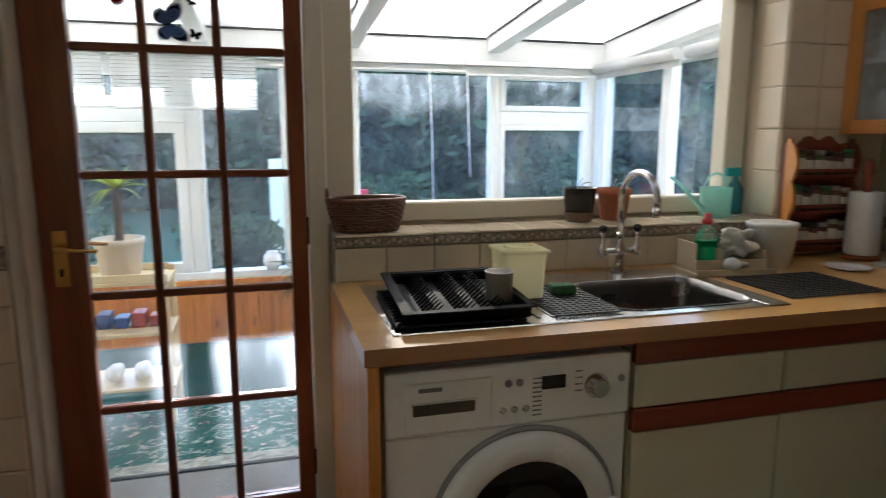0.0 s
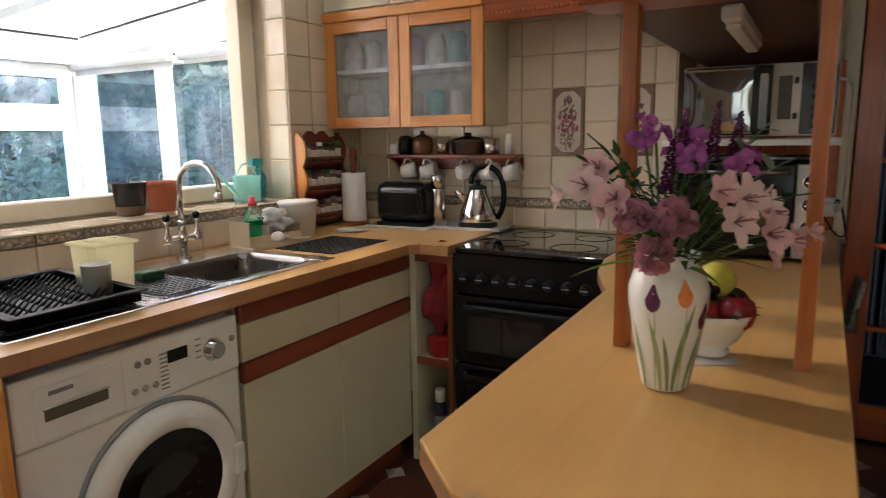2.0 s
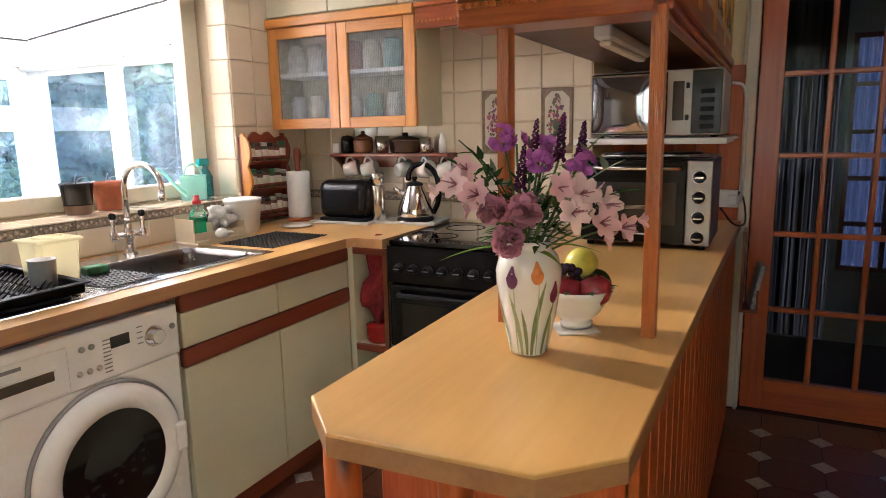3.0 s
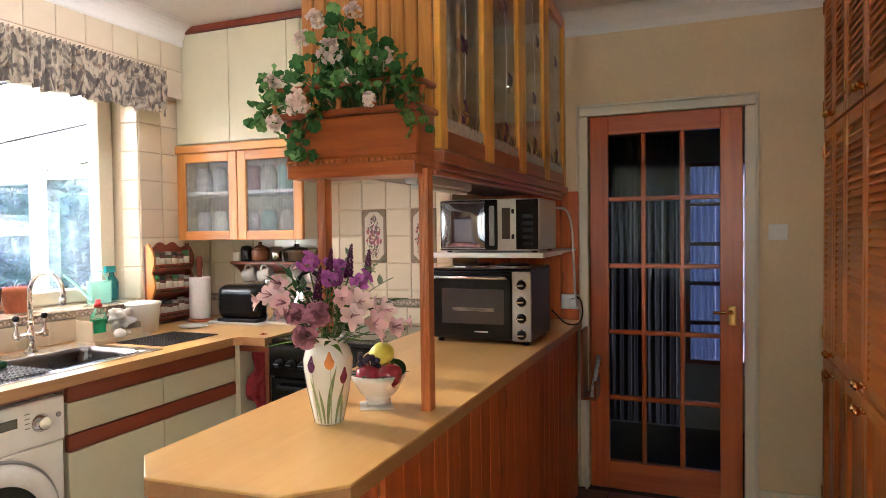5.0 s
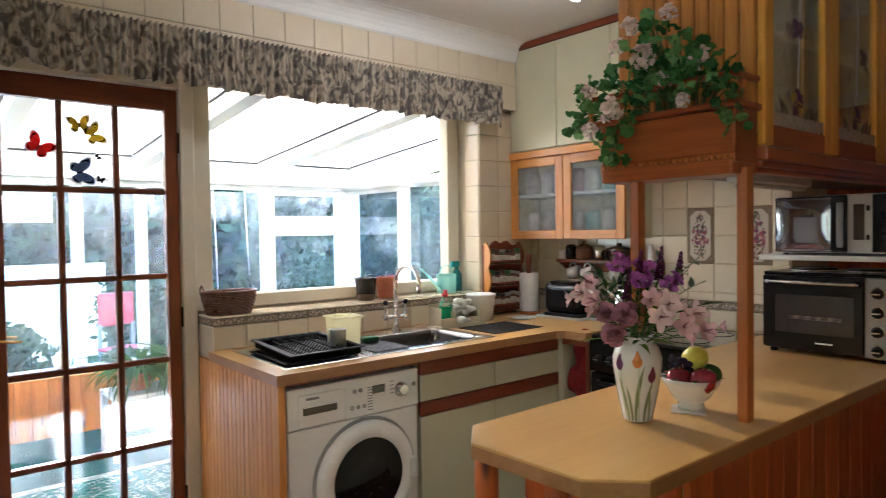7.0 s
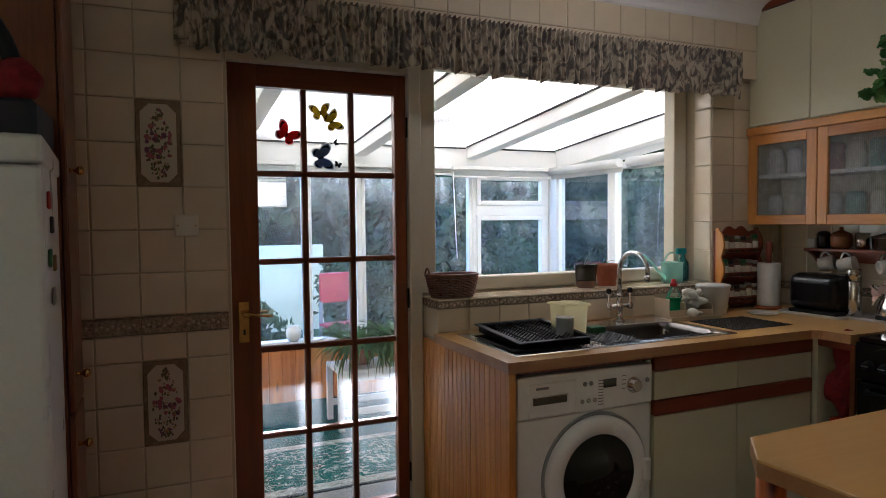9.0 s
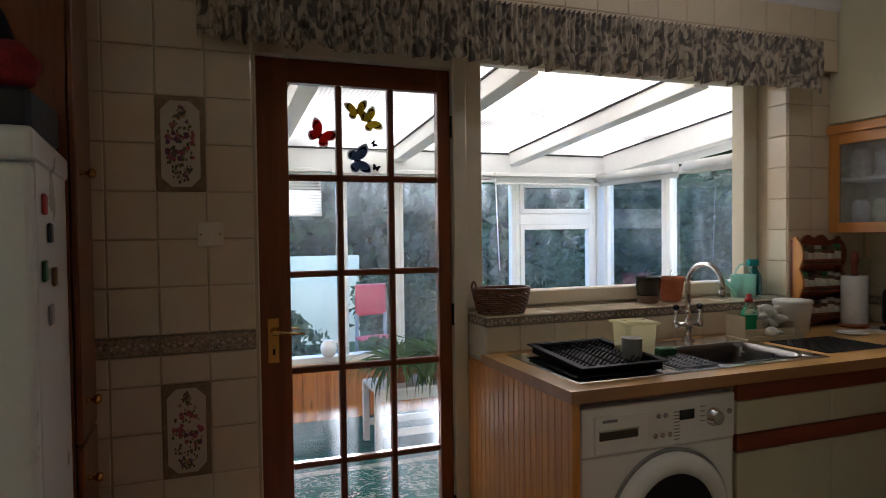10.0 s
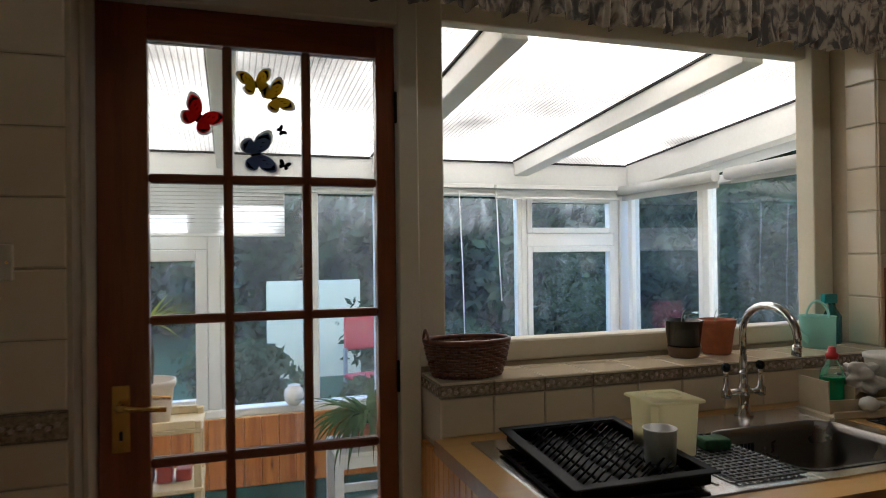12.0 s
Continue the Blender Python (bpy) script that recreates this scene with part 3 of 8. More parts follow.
part_wash = solo("filler_rail", bx(-0.566, 0.058, 0.805, 0.83, 0.856, TOP - 0.04), OAK_TRIM, "red-brown rail over the washing machine", "rail")


def washing_machine(x0, y):
    u = thing("washing_machine", "white front-loading washing machine with a round dark door", "washing machine", pose(x0, y, 0))
    w, h = 0.598, 0.85
    part("body", bx(0, w, 0.03, 0.56, 0.01, h - 0.004, bevel=0.006), WHITE_ENAMEL, u)
    part("front_panel", bx(0.002, w - 0.002, 0.004, 0.03, 0.09, h - 0.16, bevel=0.006, seg=2), WHITE_ENAMEL, u)
    part("kick_panel", bx(0.002, w - 0.002, 0.012, 0.03, 0.02, 0.087, bevel=0.003), WHITE_ENAMEL, u)
    fascia = part("control_panel", bx(0.0, w, -0.004, 0.03, h - 0.157, h - 0.004, bevel=0.008, seg=2), WHITE_ENAMEL, u)
    drawer = part("detergent_drawer", bx(0.045, 0.245, -0.008, 0.0, h - 0.15, h - 0.03, bevel=0.003), WHITE_ENAMEL, u)
    # no hollow is cut: the recess is a dark patch on the drawer face
    part("drawer_grip", bx(0.062, 0.205, -0.0105, -0.006, h - 0.106, h - 0.079, bevel=0.002), material("dark_grip_patch", (0.10, 0.085, 0.06), 0.5), drawer, "dark patch in place of a recessed grip")
    part("grip_lip", bx(0.058, 0.208, -0.014, -0.007, h - 0.080, h - 0.074, bevel=0.002), CHROME, drawer)
    bars = material("grey_print", (0.22, 0.22, 0.22), 0.6)
    part("badge", bx(0.075, 0.128, -0.0092, -0.0075, h - 0.052, h - 0.043), bars, drawer)
    part("display", bx(0.368, 0.427, -0.0065, -0.003, h - 0.075, h - 0.043, bevel=0.001), BLACK_GLASS, fascia, "dark display window")
    knob = bmesh.new()
    lathe(knob, [(0.031, 0), (0.031, 0.004), (0.026, 0.008), (0.023, 0.024), (0.020, 0.027)], seg=28)
    part("dial", knob, CHROME, fascia, "chrome programme dial", pose(0.506, -0.004, h - 0.078, 90))
    for i, (bxx, bz) in enumerate(((0.285, 0.052), (0.312, 0.052), (0.272, 0.115), (0.300, 0.115), (0.328, 0.115))):
        part("button", lathed([(0.0085, 0), (0.0085, 0.004), (0.006, 0.006)], seg=14), GREY_PLASTIC if i < 2 else CHROME, fascia, "", pose(bxx, -0.004, h - bz, 90))
    part("button", lathed([(0.009, 0), (0.009, 0.004)], seg=14), GREY_PLASTIC, fascia, "", pose(0.572, -0.004, h - 0.066, 90))
    for i in range(9):
        part("print_line", bx(0.345, 0.368, -0.0055, -0.0035, h - 0.048 - i * 0.011, h - 0.045 - i * 0.011), bars, fascia)
    for i in range(4):
        part("print_line", bx(0.452, 0.470, -0.0055, -0.0035, h - 0.040 - i * 0.016, h - 0.037 - i * 0.016), bars, fascia)
    cx, cz = 0.336, 0.452
    at = pose(cx, 0.004, cz, 90)
    part("door_surround", lathed([(0.236, -0.002), (0.236, 0.006), (0.229, 0.010), (0.225, 0.006)], seg=64), GREY_PLASTIC, u, "", at)
    door = part("door", lathed([(0.224, 0.0), (0.224, 0.020), (0.214, 0.034), (0.190, 0.042), (0.165, 0.036), (0.158, 0.028)], seg=64, cap=False), WHITE_ENAMEL, u, "round white door ring", at)
    part("door_glass", lathed([(0.158, 0.028), (0.140, 0.016), (0.08, 0.034), (0.001, 0.040)], seg=48), BLACK_GLASS, door, "dark bulging door glass")
    part("door_handle", bx(0.185, 0.226, -0.045, 0.045, 0.026, 0.050, bevel=0.01, seg=2), WHITE_ENAMEL, door)
    return u


washing_machine(-0.556, 0.792)

# open shelf unit between sink run and cooker
shelf_unit = thing("shelf_unit", "narrow open cream shelf unit with red-brown edges", "shelf unit")
part("side", bx(0.955, 1.52, 0.612, 0.626, 0.0, TOP - 0.04), CREAM_DOOR, shelf_unit)
part("side", bx(0.9462, 1.52, 0.772, 0.798, 0.0, TOP - 0.04), CREAM_DOOR, shelf_unit)
part("back", bx(1.50, 1.515, 0.626, 0.772, 0.0, TOP - 0.04), CREAM_DOOR, shelf_unit)
part("shelf", bx(0.96, 1.50, 0.626, 0.772, 0.425, 0.443), CREAM_DOOR, shelf_unit)
part("shelf", bx(0.96, 1.50, 0.626, 0.772, 0.05, 0.068), CREAM_DOOR, shelf_unit)
for z0, z1 in ((0.84, 0.868), (0.420, 0.447), (0.04, 0.07)):
    part("edge_strip", bx(0.944, 0.958, 0.614, 0.771, z0, z1), OAK_TRIM_Y, shelf_unit)
part("edge_strip", bx(0.945, 0.957, 0.606, 0.626, 0.0, 0.868), MAHOGANY_V, shelf_unit)


def cooker(x, y0, y1):
    """Black freestanding cooker with a glass hob, facing -x."""
    u = thing("cooker", "black freestanding cooker with ceramic hob and knobs", "cooker", pose(x, y0, 0))
    w = y1 - y0
    part("body", bx(0.03, 0.60, 0.005, w - 0.005, 0.02, 0.885), BLACK_ENAMEL, u)
    part("hob", bx(0.012, 0.60, 0.0, w, 0.885, 0.905, bevel=0.004), BLACK_GLASS, u, "black ceramic glass hob")
    for hx, hy, r in ((0.18, 0.16, 0.09), (0.18, 0.42, 0.075), (0.43, 0.16, 0.075), (0.43, 0.42, 0.09)):
        part("hob_ring", lathed([(r, 0.9052), (r, 0.9060), (r - 0.006, 0.9060), (r - 0.006, 0.9052)], hx, hy, 32, cap=False), BLACK_PLASTIC, u)
    bm = bmesh.new()
    prism(bm, [(0.03, 0), (0.03, w), (-0.002, w), (-0.002, 0)][::-1], 0.735, 0.884)
    panel = part("control_panel", bm, BLACK_ENAMEL, u)
    for i in range(8):
        k = part("knob", lathed([(0.021, 0), (0.021, 0.006), (0.016, 0.010), (0.015, 0.026), (0.012, 0.029)], seg=18), BLACK_PLASTIC, panel, "", pose(-0.002, 0.055 + i * (w - 0.11) / 7, 0.795, 0, -90, 0))
        part("knob_mark", bx(-0.002, 0.002, -0.014, 0.014, 0.029, 0.0305), GREY_PLASTIC, k)
    for z0, z1, nm in ((0.46, 0.725, "oven_door"), (0.07, 0.45, "oven_door")):
        d = part(nm, bx(0.0, 0.03, 0.004, w - 0.004, z0, z1, bevel=0.005), BLACK_ENAMEL, u)
        part("oven_glass", bx(-0.003, 0.0, 0.06, w - 0.06, z0 + 0.05, z1 - 0.075), BLACK_GLASS, d)
        part("oven_handle", tubed([(0.0, 0.05, z1 - 0.035), (-0.035, 0.06, z1 - 0.035), (-0.035, w - 0.06, z1 - 0.035), (0.0, w - 0.05, z1 - 0.035)], 0.009), BLACK_PLASTIC, d)
    return u


cooker(0.945, 0.025, 0.600)

# peninsula
slab("breakfast_bar_worktop", [(-0.482, -0.125), (-0.583, -0.230), (-0.572, -0.545), (-0.476, -0.643), (0.60, -0.652), (1.95, -0.672),
                           (1.95, RECESS - 0.005), (1.553, RECESS - 0.005), (1.553, 0.018), (0.93, 0.018), (0.74, -0.015), (0.50, -0.112)],
     "beech-effect laminate breakfast bar with clipped corners")
pen = thing("breakfast_bar_cupboard", "knotty pine tongue-and-groove peninsula base under the breakfast bar", "cupboard")
n_boards = 24
for i in range(n_boards):
    x = -0.30 + i * 0.0905
    y = -0.620 - 0.0135 * (x + 0.30)
    part("board", bx(x + 0.0002, x + 0.0903, -0.009, 0.009, 0.0, TOP - 0.04, bevel=0.0010), PINE_RED, pen, "", pose(0, y, 0))
part("body", bx(-0.29, 1.86, -0.585, -0.135, 0.02, TOP - 0.04), CREAM_DOOR, pen)
part("end_board", bx(-0.318, -0.292, -0.608, -0.15, 0.0, TOP - 0.04, bevel=0.004), PINE_RED, pen)
base_end = solo("side_cupboard", bx(0.95, 1.54, -0.075, 0.012, 0.02, TOP - 0.04), OAK_TRIM, "narrow red-brown cupboard beside the cooker", "cupboard")


def turned_leg(x, y):
    prof = [(0.022, 0), (0.026, 0.04), (0.020, 0.06), (0.026, 0.10), (0.018, 0.14), (0.028, 0.40), (0.020, 0.66), (0.027, 0.70), (0.027, 0.715), (0.022, 0.73), (0.030, 0.75), (0.030, 0.871)]
    return solo("turned_leg", lathed(prof, seg=20), PINE_RED, "turned pine leg under the breakfast bar", "leg", pose(x, y, 0), "legs of the breakfast bar")


turned_leg(-0.505, -0.200)
turned_leg(-0.43, -0.365)


POST_PINE = wood("orange_pine_post", (0.30, 0.070, 0.011), (0.56, 0.18, 0.032), 2, 0.3, 20, 0.3)


def square_post(x, y, label):
    """A square post whose faces carry five rounded reeds."""
    outline, h = [], 0.0175
    for k in range(4):
        for i in range(60):
            u = -h + 2 * h * i / 60
            ridge = 0.0012 * abs(math.sin(math.pi * (u + 0.0135) / 0.0054)) - 0.0012 if abs(u) < 0.0135 else 0.0
            p = Vector((u, -h - ridge))
            a = math.pi / 2 * k
            outline.append((p.x * math.cos(a) - p.y * math.sin(a), p.x * math.sin(a) + p.y * math.cos(a)))
    bm = bmesh.new()
    prism(bm, outline, TOP, 1.566)
    return solo("post", bm, POST_PINE, label, "post", pose(x, y, 0) @ Matrix.Diagonal((1.0, 0.76, 1.0, 1.0)), "posts of the breakfast bar")


square_post(0.062, -0.578, "reeded square pine post on the breakfast bar")
square_post(0.052, -0.266, "reeded square pine post on the breakfast bar")


# overhead display cabinet on the peninsula
OX0, OX1, OY0, OY1, OZ0 = 0.13, 1.93, -0.575, -0.15, 1.60
BEADED_PINE = wood("golden_brown_boards", (0.38, 0.135, 0.018), (0.64, 0.28, 0.045), 2, 0.4, 20, 0.08, knots=0.8, island=0.08)
display = thing("display_cabinet", "varnished pine overhead display cabinet with glass doors", "cabinet")
part("bottom", bx(OX0 - 0.02, OX1, OY0, OY1, OZ0, OZ0 + 0.025), PINE_X, display)
part("shelf", bx(OX0 + 0.02, OX1, OY0 + 0.03, OY1 - 0.02, 1.945, 1.951), CLEAR_GLASS, display, "glass shelf")
part("shelf", bx(OX0 + 0.02, OX1, OY0 + 0.03, OY1 - 0.02, 2.235, 2.241), CLEAR_GLASS, display, "glass shelf")
part("top", bx(OX0, OX1, OY0, OY1, CEIL - 0.03, CEIL - 0.002), PINE_X, display)
for k, a in enumerate((OX0 + 0.02, 0.585, 1.030, 1.475, OX1 - 0.05)):
    part("back_stile", bx(a, a + 0.05, OY1 - 0.018, OY1, OZ0 + 0.025, CEIL - 0.03, bevel=0.003), PINE_PALE, display)
part("back_rail", bx(OX0 + 0.02, OX1, OY1 - 0.016, OY1 - 0.002, OZ0 + 0.025, OZ0 + 0.08), PINE_X, display)
back_glass = part("back_glass", bx(OX0 + 0.02, OX1, OY1 - 0.010, OY1 - 0.006, OZ0 + 0.08, CEIL - 0.03), CLEAR_GLASS, display)
back_glass.visible_shadow = False
for i in range(10):
    y = OY0 + i * 0.0425
    part("end_board", bx(OX0 - 0.006, OX0 + 0.012, y + 0.001, min(y + 0.0415, OY1), OZ0 + 0.025, CEIL - 0.002, bevel=0.004), BEADED_PINE, display)
ds = [0.135, 0.590, 1.035, 1.480, 1.925]
for i in range(4):
    a, b = ds[i], ds[i + 1]
    d = part("door", bx(a + 0.002, a + 0.055, OY0 - 0.020, OY0, OZ0 + 0.03, CEIL - 0.035, bevel=0.003), PINE_PALE, display, "pine-framed glass door")
    part("door_stile", bx(b - 0.055, b - 0.002, OY0 - 0.020, OY0, OZ0 + 0.03, CEIL - 0.035, bevel=0.003), PINE_PALE, d)
    part("door_rail", bx(a + 0.055, b - 0.055, OY0 - 0.020, OY0, OZ0 + 0.03, OZ0 + 0.085, bevel=0.003), PINE_X, d)
    part("door_rail", bx(a + 0.055, b - 0.055, OY0 - 0.020, OY0, CEIL - 0.09, CEIL - 0.035, bevel=0.003), PINE_X, d)
    g = part("door_glass", bx(a + 0.055, b - 0.055, OY0 - 0.012, OY0 - 0.008, OZ0 + 0.085, CEIL - 0.09), CLEAR_GLASS, d)
    g.visible_shadow = False
# base moulding in three steps, under the front of the cabinet
for k, (o, z0, z1) in enumerate(((0.030, OZ0 - 0.012, OZ0 + 0.022), (0.018, OZ0 - 0.030, OZ0 - 0.012), (0.006, OZ0 - 0.045, OZ0 - 0.030))):
    part("moulding", bx(OX0, OX1, OY0 - o, OY0 + 0.02, z0, z1, bevel=0.005, seg=2), PINE_X, display)
# the underside is a far darker brown than the pine above it
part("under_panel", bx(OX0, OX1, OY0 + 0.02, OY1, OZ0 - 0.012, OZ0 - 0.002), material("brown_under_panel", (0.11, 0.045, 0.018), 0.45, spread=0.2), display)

# planter tray before the cabinet's end
planter = thing("planter_shelf", "varnished pine planter shelf with a spindle gallery", "shelf")
PX0, PX1 = 0.005, 0.124
PY0, PY1 = -0.580, -0.172
part("front_board", bx(PX0, PX0 + 0.02, PY0, PY1, 1.60, 1.715, bevel=0.004), PINE_Y, planter)
part("tray", bx(PX0, PX1, PY0, PY1, 1.578, 1.60), PINE_Y, planter)
part("side_board", bx(PX0 + 0.02, PX1, PY0, PY0 + 0.018, 1.60, 1.715, bevel=0.003), PINE_X, planter)
part("side_board", bx(PX0 + 0.02, PX1, PY1 - 0.018, PY1, 1.60, 1.715, bevel=0.003), PINE_X, planter)
part("shelf_lip", bx(PX0 - 0.018, PX1, PY0 - 0.015, PY1 + 0.03, 1.715, 1.733, bevel=0.005, seg=2), PINE_Y, planter)
part("cornice", bx(PX0 - 0.006, PX1, PY0 + 0.004, PY1 - 0.004, 1.548, 1.590, bevel=0.006, seg=2), PINE_Y, planter)
for i in range(22):
    y = PY0 + 0.012 + i * 0.0178
    part("dentil", bx(PX0 - 0.013, PX0 - 0.004, y, y + 0.010, 1.586, 1.597, bevel=0.002), POST_PINE, planter)
spin = mesh_of("spindle", lathed([(0.009, 0), (0.009, 0.008), (0.005, 0.014), (0.010, 0.026), (0.005, 0.036), (0.010, 0.048), (0.009, 0.058)], seg=12), PINE_Z)
for x, y in [(PX0 - 0.004, PY0 + 0.02 + k * 0.105) for k in range(5)] + [(PX0 + 0.05, PY0 + 0.005), (PX0 + 0.05, PY1 + 0.01)]:
    s = new("spindle", spin)
    s.parent, s.matrix_basis = planter, pose(x, y, 1.733)
part("gallery_rail", bx(PX0 - 0.016, PX0 + 0.008, PY0 - 0.01, PY1 + 0.022, 1.791, 1.806, bevel=0.005, seg=2), PINE_Y, planter)
part("gallery_rail", bx(PX0 + 0.008, PX1, PY0 - 0.01, PY0 + 0.012, 1.791, 1.806, bevel=0.005, seg=2), PINE_X, planter)
part("gallery_rail", bx(PX0 + 0.008, PX1, PY1, PY1 + 0.022, 1.791, 1.806, bevel=0.005, seg=2), PINE_X, planter)


# wall cupboards beside the window
def wall_cupboards():
    u = thing("wall_cupboard", "tall cream wall cupboard over a pine rail", "cupboard")
    part("body", bx(1.322, 1.553, 0.644, 1.468, 1.885, 2.50), CREAM_DOOR, u)
    for a, b in ((0.73, 1.098), (1.102, 1.464)):
        part("door", bx(1.302, 1.322, a, b, 1.895, 2.498, bevel=0.003), CREAM_DOOR, u)
    part("door", bx(1.302, 1.322, 0.646, 0.726, 1.895, 2.498, bevel=0.003), CREAM_DOOR, u)
    part("top_trim", bx(1.292, 1.553, 0.62, 1.468, 2.50, 2.536), OAK_TRIM_Y, u, "red-brown top trim")
    part("rail", bx(1.285, 1.553, 0.644, 1.468, 1.842, 1.886, bevel=0.004), PINE_PALE_Y, u, "pine rail")
    v = thing("glazed_cupboard", "pine-framed wall cupboard with reeded glass doors", "cupboard")
    part("side", bx(1.322, 1.553, 0.644, 0.660, 1.365, 1.842), CREAM_DOOR, v)
    part("side", bx(1.322, 1.553, 1.452, 1.468, 1.365, 1.842), CREAM_DOOR, v)
    part("bottom", bx(1.322, 1.553, 0.66, 1.452, 1.365, 1.383), CREAM_DOOR, v)
    part("back", bx(1.54, 1.553, 0.66, 1.452, 1.383, 1.842), CREAM_DOOR, v)
    part("shelf", bx(1.335, 1.54, 0.66, 1.452, 1.612, 1.630), WHITE_PLASTIC, v)
    for a, b in ((0.644, 1.054), (1.058, 1.468)):
        d = part("door", bx(1.300, 1.322, a, a + 0.055, 1.362, 1.842, bevel=0.003), PINE_ORANGE, v, "pine-framed reeded glass door")
        part("door_stile", bx(1.300, 1.322, b - 0.055, b, 1.362, 1.842, bevel=0.003), PINE_ORANGE, d)
        part("door_rail", bx(1.300, 1.322, a + 0.055, b - 0.055, 1.362, 1.412, bevel=0.003), PINE_PALE_Y, d)
        part("door_rail", bx(1.300, 1.322, a + 0.055, b - 0.055, 1.790, 1.842, bevel=0.003), PINE_PALE_Y, d)
        g = part("door_glass", bx(1.309, 1.313, a + 0.055, b - 0.055, 1.412, 1.790), REEDED, d, "reeded glass")
        g.visible_shadow = False


REEDED = sheet_plastic("reeded_glass", (0.92, 0.94, 0.97), 0.3, 0.84, 110.0, 1, 0.10, 30.0, 0.74)
wall_cupboards()
hood = thing("cooker_pelmet", "carved pine pelmet over the cooker", "pelmet")
part("board", bx(1.30, 1.32, -0.145, 0.64, 1.775, 1.885, bevel=0.004), PINE_Y, hood)
part("top_moulding", bx(1.285, 1.32, -0.145, 0.64, 1.865, 1.885, bevel=0.005), PINE_Y, hood)
for i in range(40):
    part("dentil", bx(1.293, 1.301, -0.14 + i * 0.0193, -0.129 + i * 0.0193, 1.800, 1.812, bevel=0.002), POST_PINE, hood)
part("canopy", bx(1.32, 1.553, -0.145, 0.64, 1.82, 1.84), PINE_Y, hood)


# conservatory
YF, XR, XL, EAVE, RIDGE = 3.92, 1.585, -3.2, 1.975, 2.165
SILL, HEAD = 0.42, 1.84
CARPET = material("dark_green_carpet", (0.012, 0.050, 0.042), 0.95, spread=0.3, scale=20, fine=300, bump=0.5, spec=0.0)
solo("conservatory_floor", bx(XL, XR + 0.1, 1.80, YF + 0.1, -0.1, 0.0), CARPET, "dark green carpeted conservatory floor", "floor", kind="structure")
dwarf = wall("wall_conservatory", [(XL, XR + 0.08, YF + 0.02, YF + 0.14, 0, SILL), (XR + 0.02, XR + 0.14, 1.80, YF + 0.02, 0, SILL),
                                   (XL - 0.1, XL, 1.80, YF + 0.14, 0, 2.3)], CREAM_PAINT, "low conservatory wall clad in pine")
for i in range(47):
    x = XL + 0.02 + i * 0.102
    part("board", bx(x, x + 0.100, YF, YF + 0.018, 0.0, SILL, bevel=0.004), PINE_Z, dwarf)
for i in range(20):
    y = 1.82 + i * 0.102
    part("board", bx(XR, XR + 0.018, y, y + 0.100, 0.0, SILL, bevel=0.004), PINE_Z, dwarf)


def cons_window(name, p, q, z0, z1, splits, label):
    """A white frame between two points of the plan, with uprights at the given shares and panes between."""
    p, q = Vector((*p, 0)), Vector((*q, 0))
    length = (q - p).length
    ang = math.degrees(math.atan2(q.y - p.y, q.x - p.x))
    w = thing(name, label, "window", pose(p.x, p.y, 0, 0, 0, ang), kind="structure")
    part("window_sill", bx(0, length, -0.05, 0.06, z0, z0 + 0.05, bevel=0.006), WHITE_FRAME, w)
    part("head", bx(0, length, -0.03, 0.04, z1 - 0.05, z1, bevel=0.005), WHITE_FRAME, w)
    for (_, b, *_), (a, *_) in zip(splits, splits[1:]):
        if a - b > 0.001:
            part("upright", bx(b * length, a * length, -0.033, 0.033, z0 + 0.05, z1 - 0.05), WHITE_FRAME, w)
    for a, b, thick, transom, inner in splits:
        a, b = a * length, b * length
        part("upright", bx(a, a + thick, -0.035, 0.035, z0 + 0.05, z1 - 0.05, bevel=0.005), WHITE_FRAME, w)
        part("upright", bx(b - thick, b, -0.035, 0.035, z0 + 0.05, z1 - 0.05, bevel=0.005), WHITE_FRAME, w)
        cells = [(z0 + 0.05, z1 - 0.05)]
        if transom:
            part("transom", bx(a + thick, b - thick, -0.035, 0.035, transom - 0.047, transom + 0.047, bevel=0.005), WHITE_FRAME, w)
            cells = [(z0 + 0.05, transom - 0.047), (transom + 0.047, z1 - 0.05)]
        for c0, c1 in cells:
            x0, x1 = a + thick, b - thick
            if inner:
                for e in ((x0, x0 + inner, c0, c1), (x1 - inner, x1, c0, c1), (x0 + inner, x1 - inner, c0, c0 + inner), (x0 + inner, x1 - inner, c1 - inner, c1)):
                    part("sash", bx(e[0], e[1], -0.045, 0.02, e[2], e[3], bevel=0.004), WHITE_FRAME, w)
                x0, x1, c0, c1 = x0 + inner, x1 - inner, c0 + inner, c1 - inner
            g = part("pane", bx(x0, x1, -0.004, 0.0, c0, c1), DUSTY_GLASS, w)
            g.visible_shadow = False
    return w


front = cons_window("window_2", (-0.62, YF + 0.08), (XR + 0.03, YF + 0.08), SILL, HEAD,
            [(0.0, 0.2036, 0.045, 0, 0), (0.2036, 0.6505, 0.03, 0, 0), (0.6510, 1.0, 0.04, 1.484, 0.04)], "white conservatory window frame with dusty panes")
part("corner_post", bx(XR + 0.652, XR + 0.77, -0.05, 0.07, SILL, HEAD, bevel=0.006), WHITE_FRAME, front)
cons_window("window_3", (XL, YF + 0.08), (-0.62, YF + 0.08), SILL, HEAD,
            [(0.0, 0.42, 0.05, 0, 0), (0.446, 0.7884, 0.075, 1.484, 0.067), (0.789, 1.0, 0.03, 0, 0)], "white conservatory window frame with dusty panes")
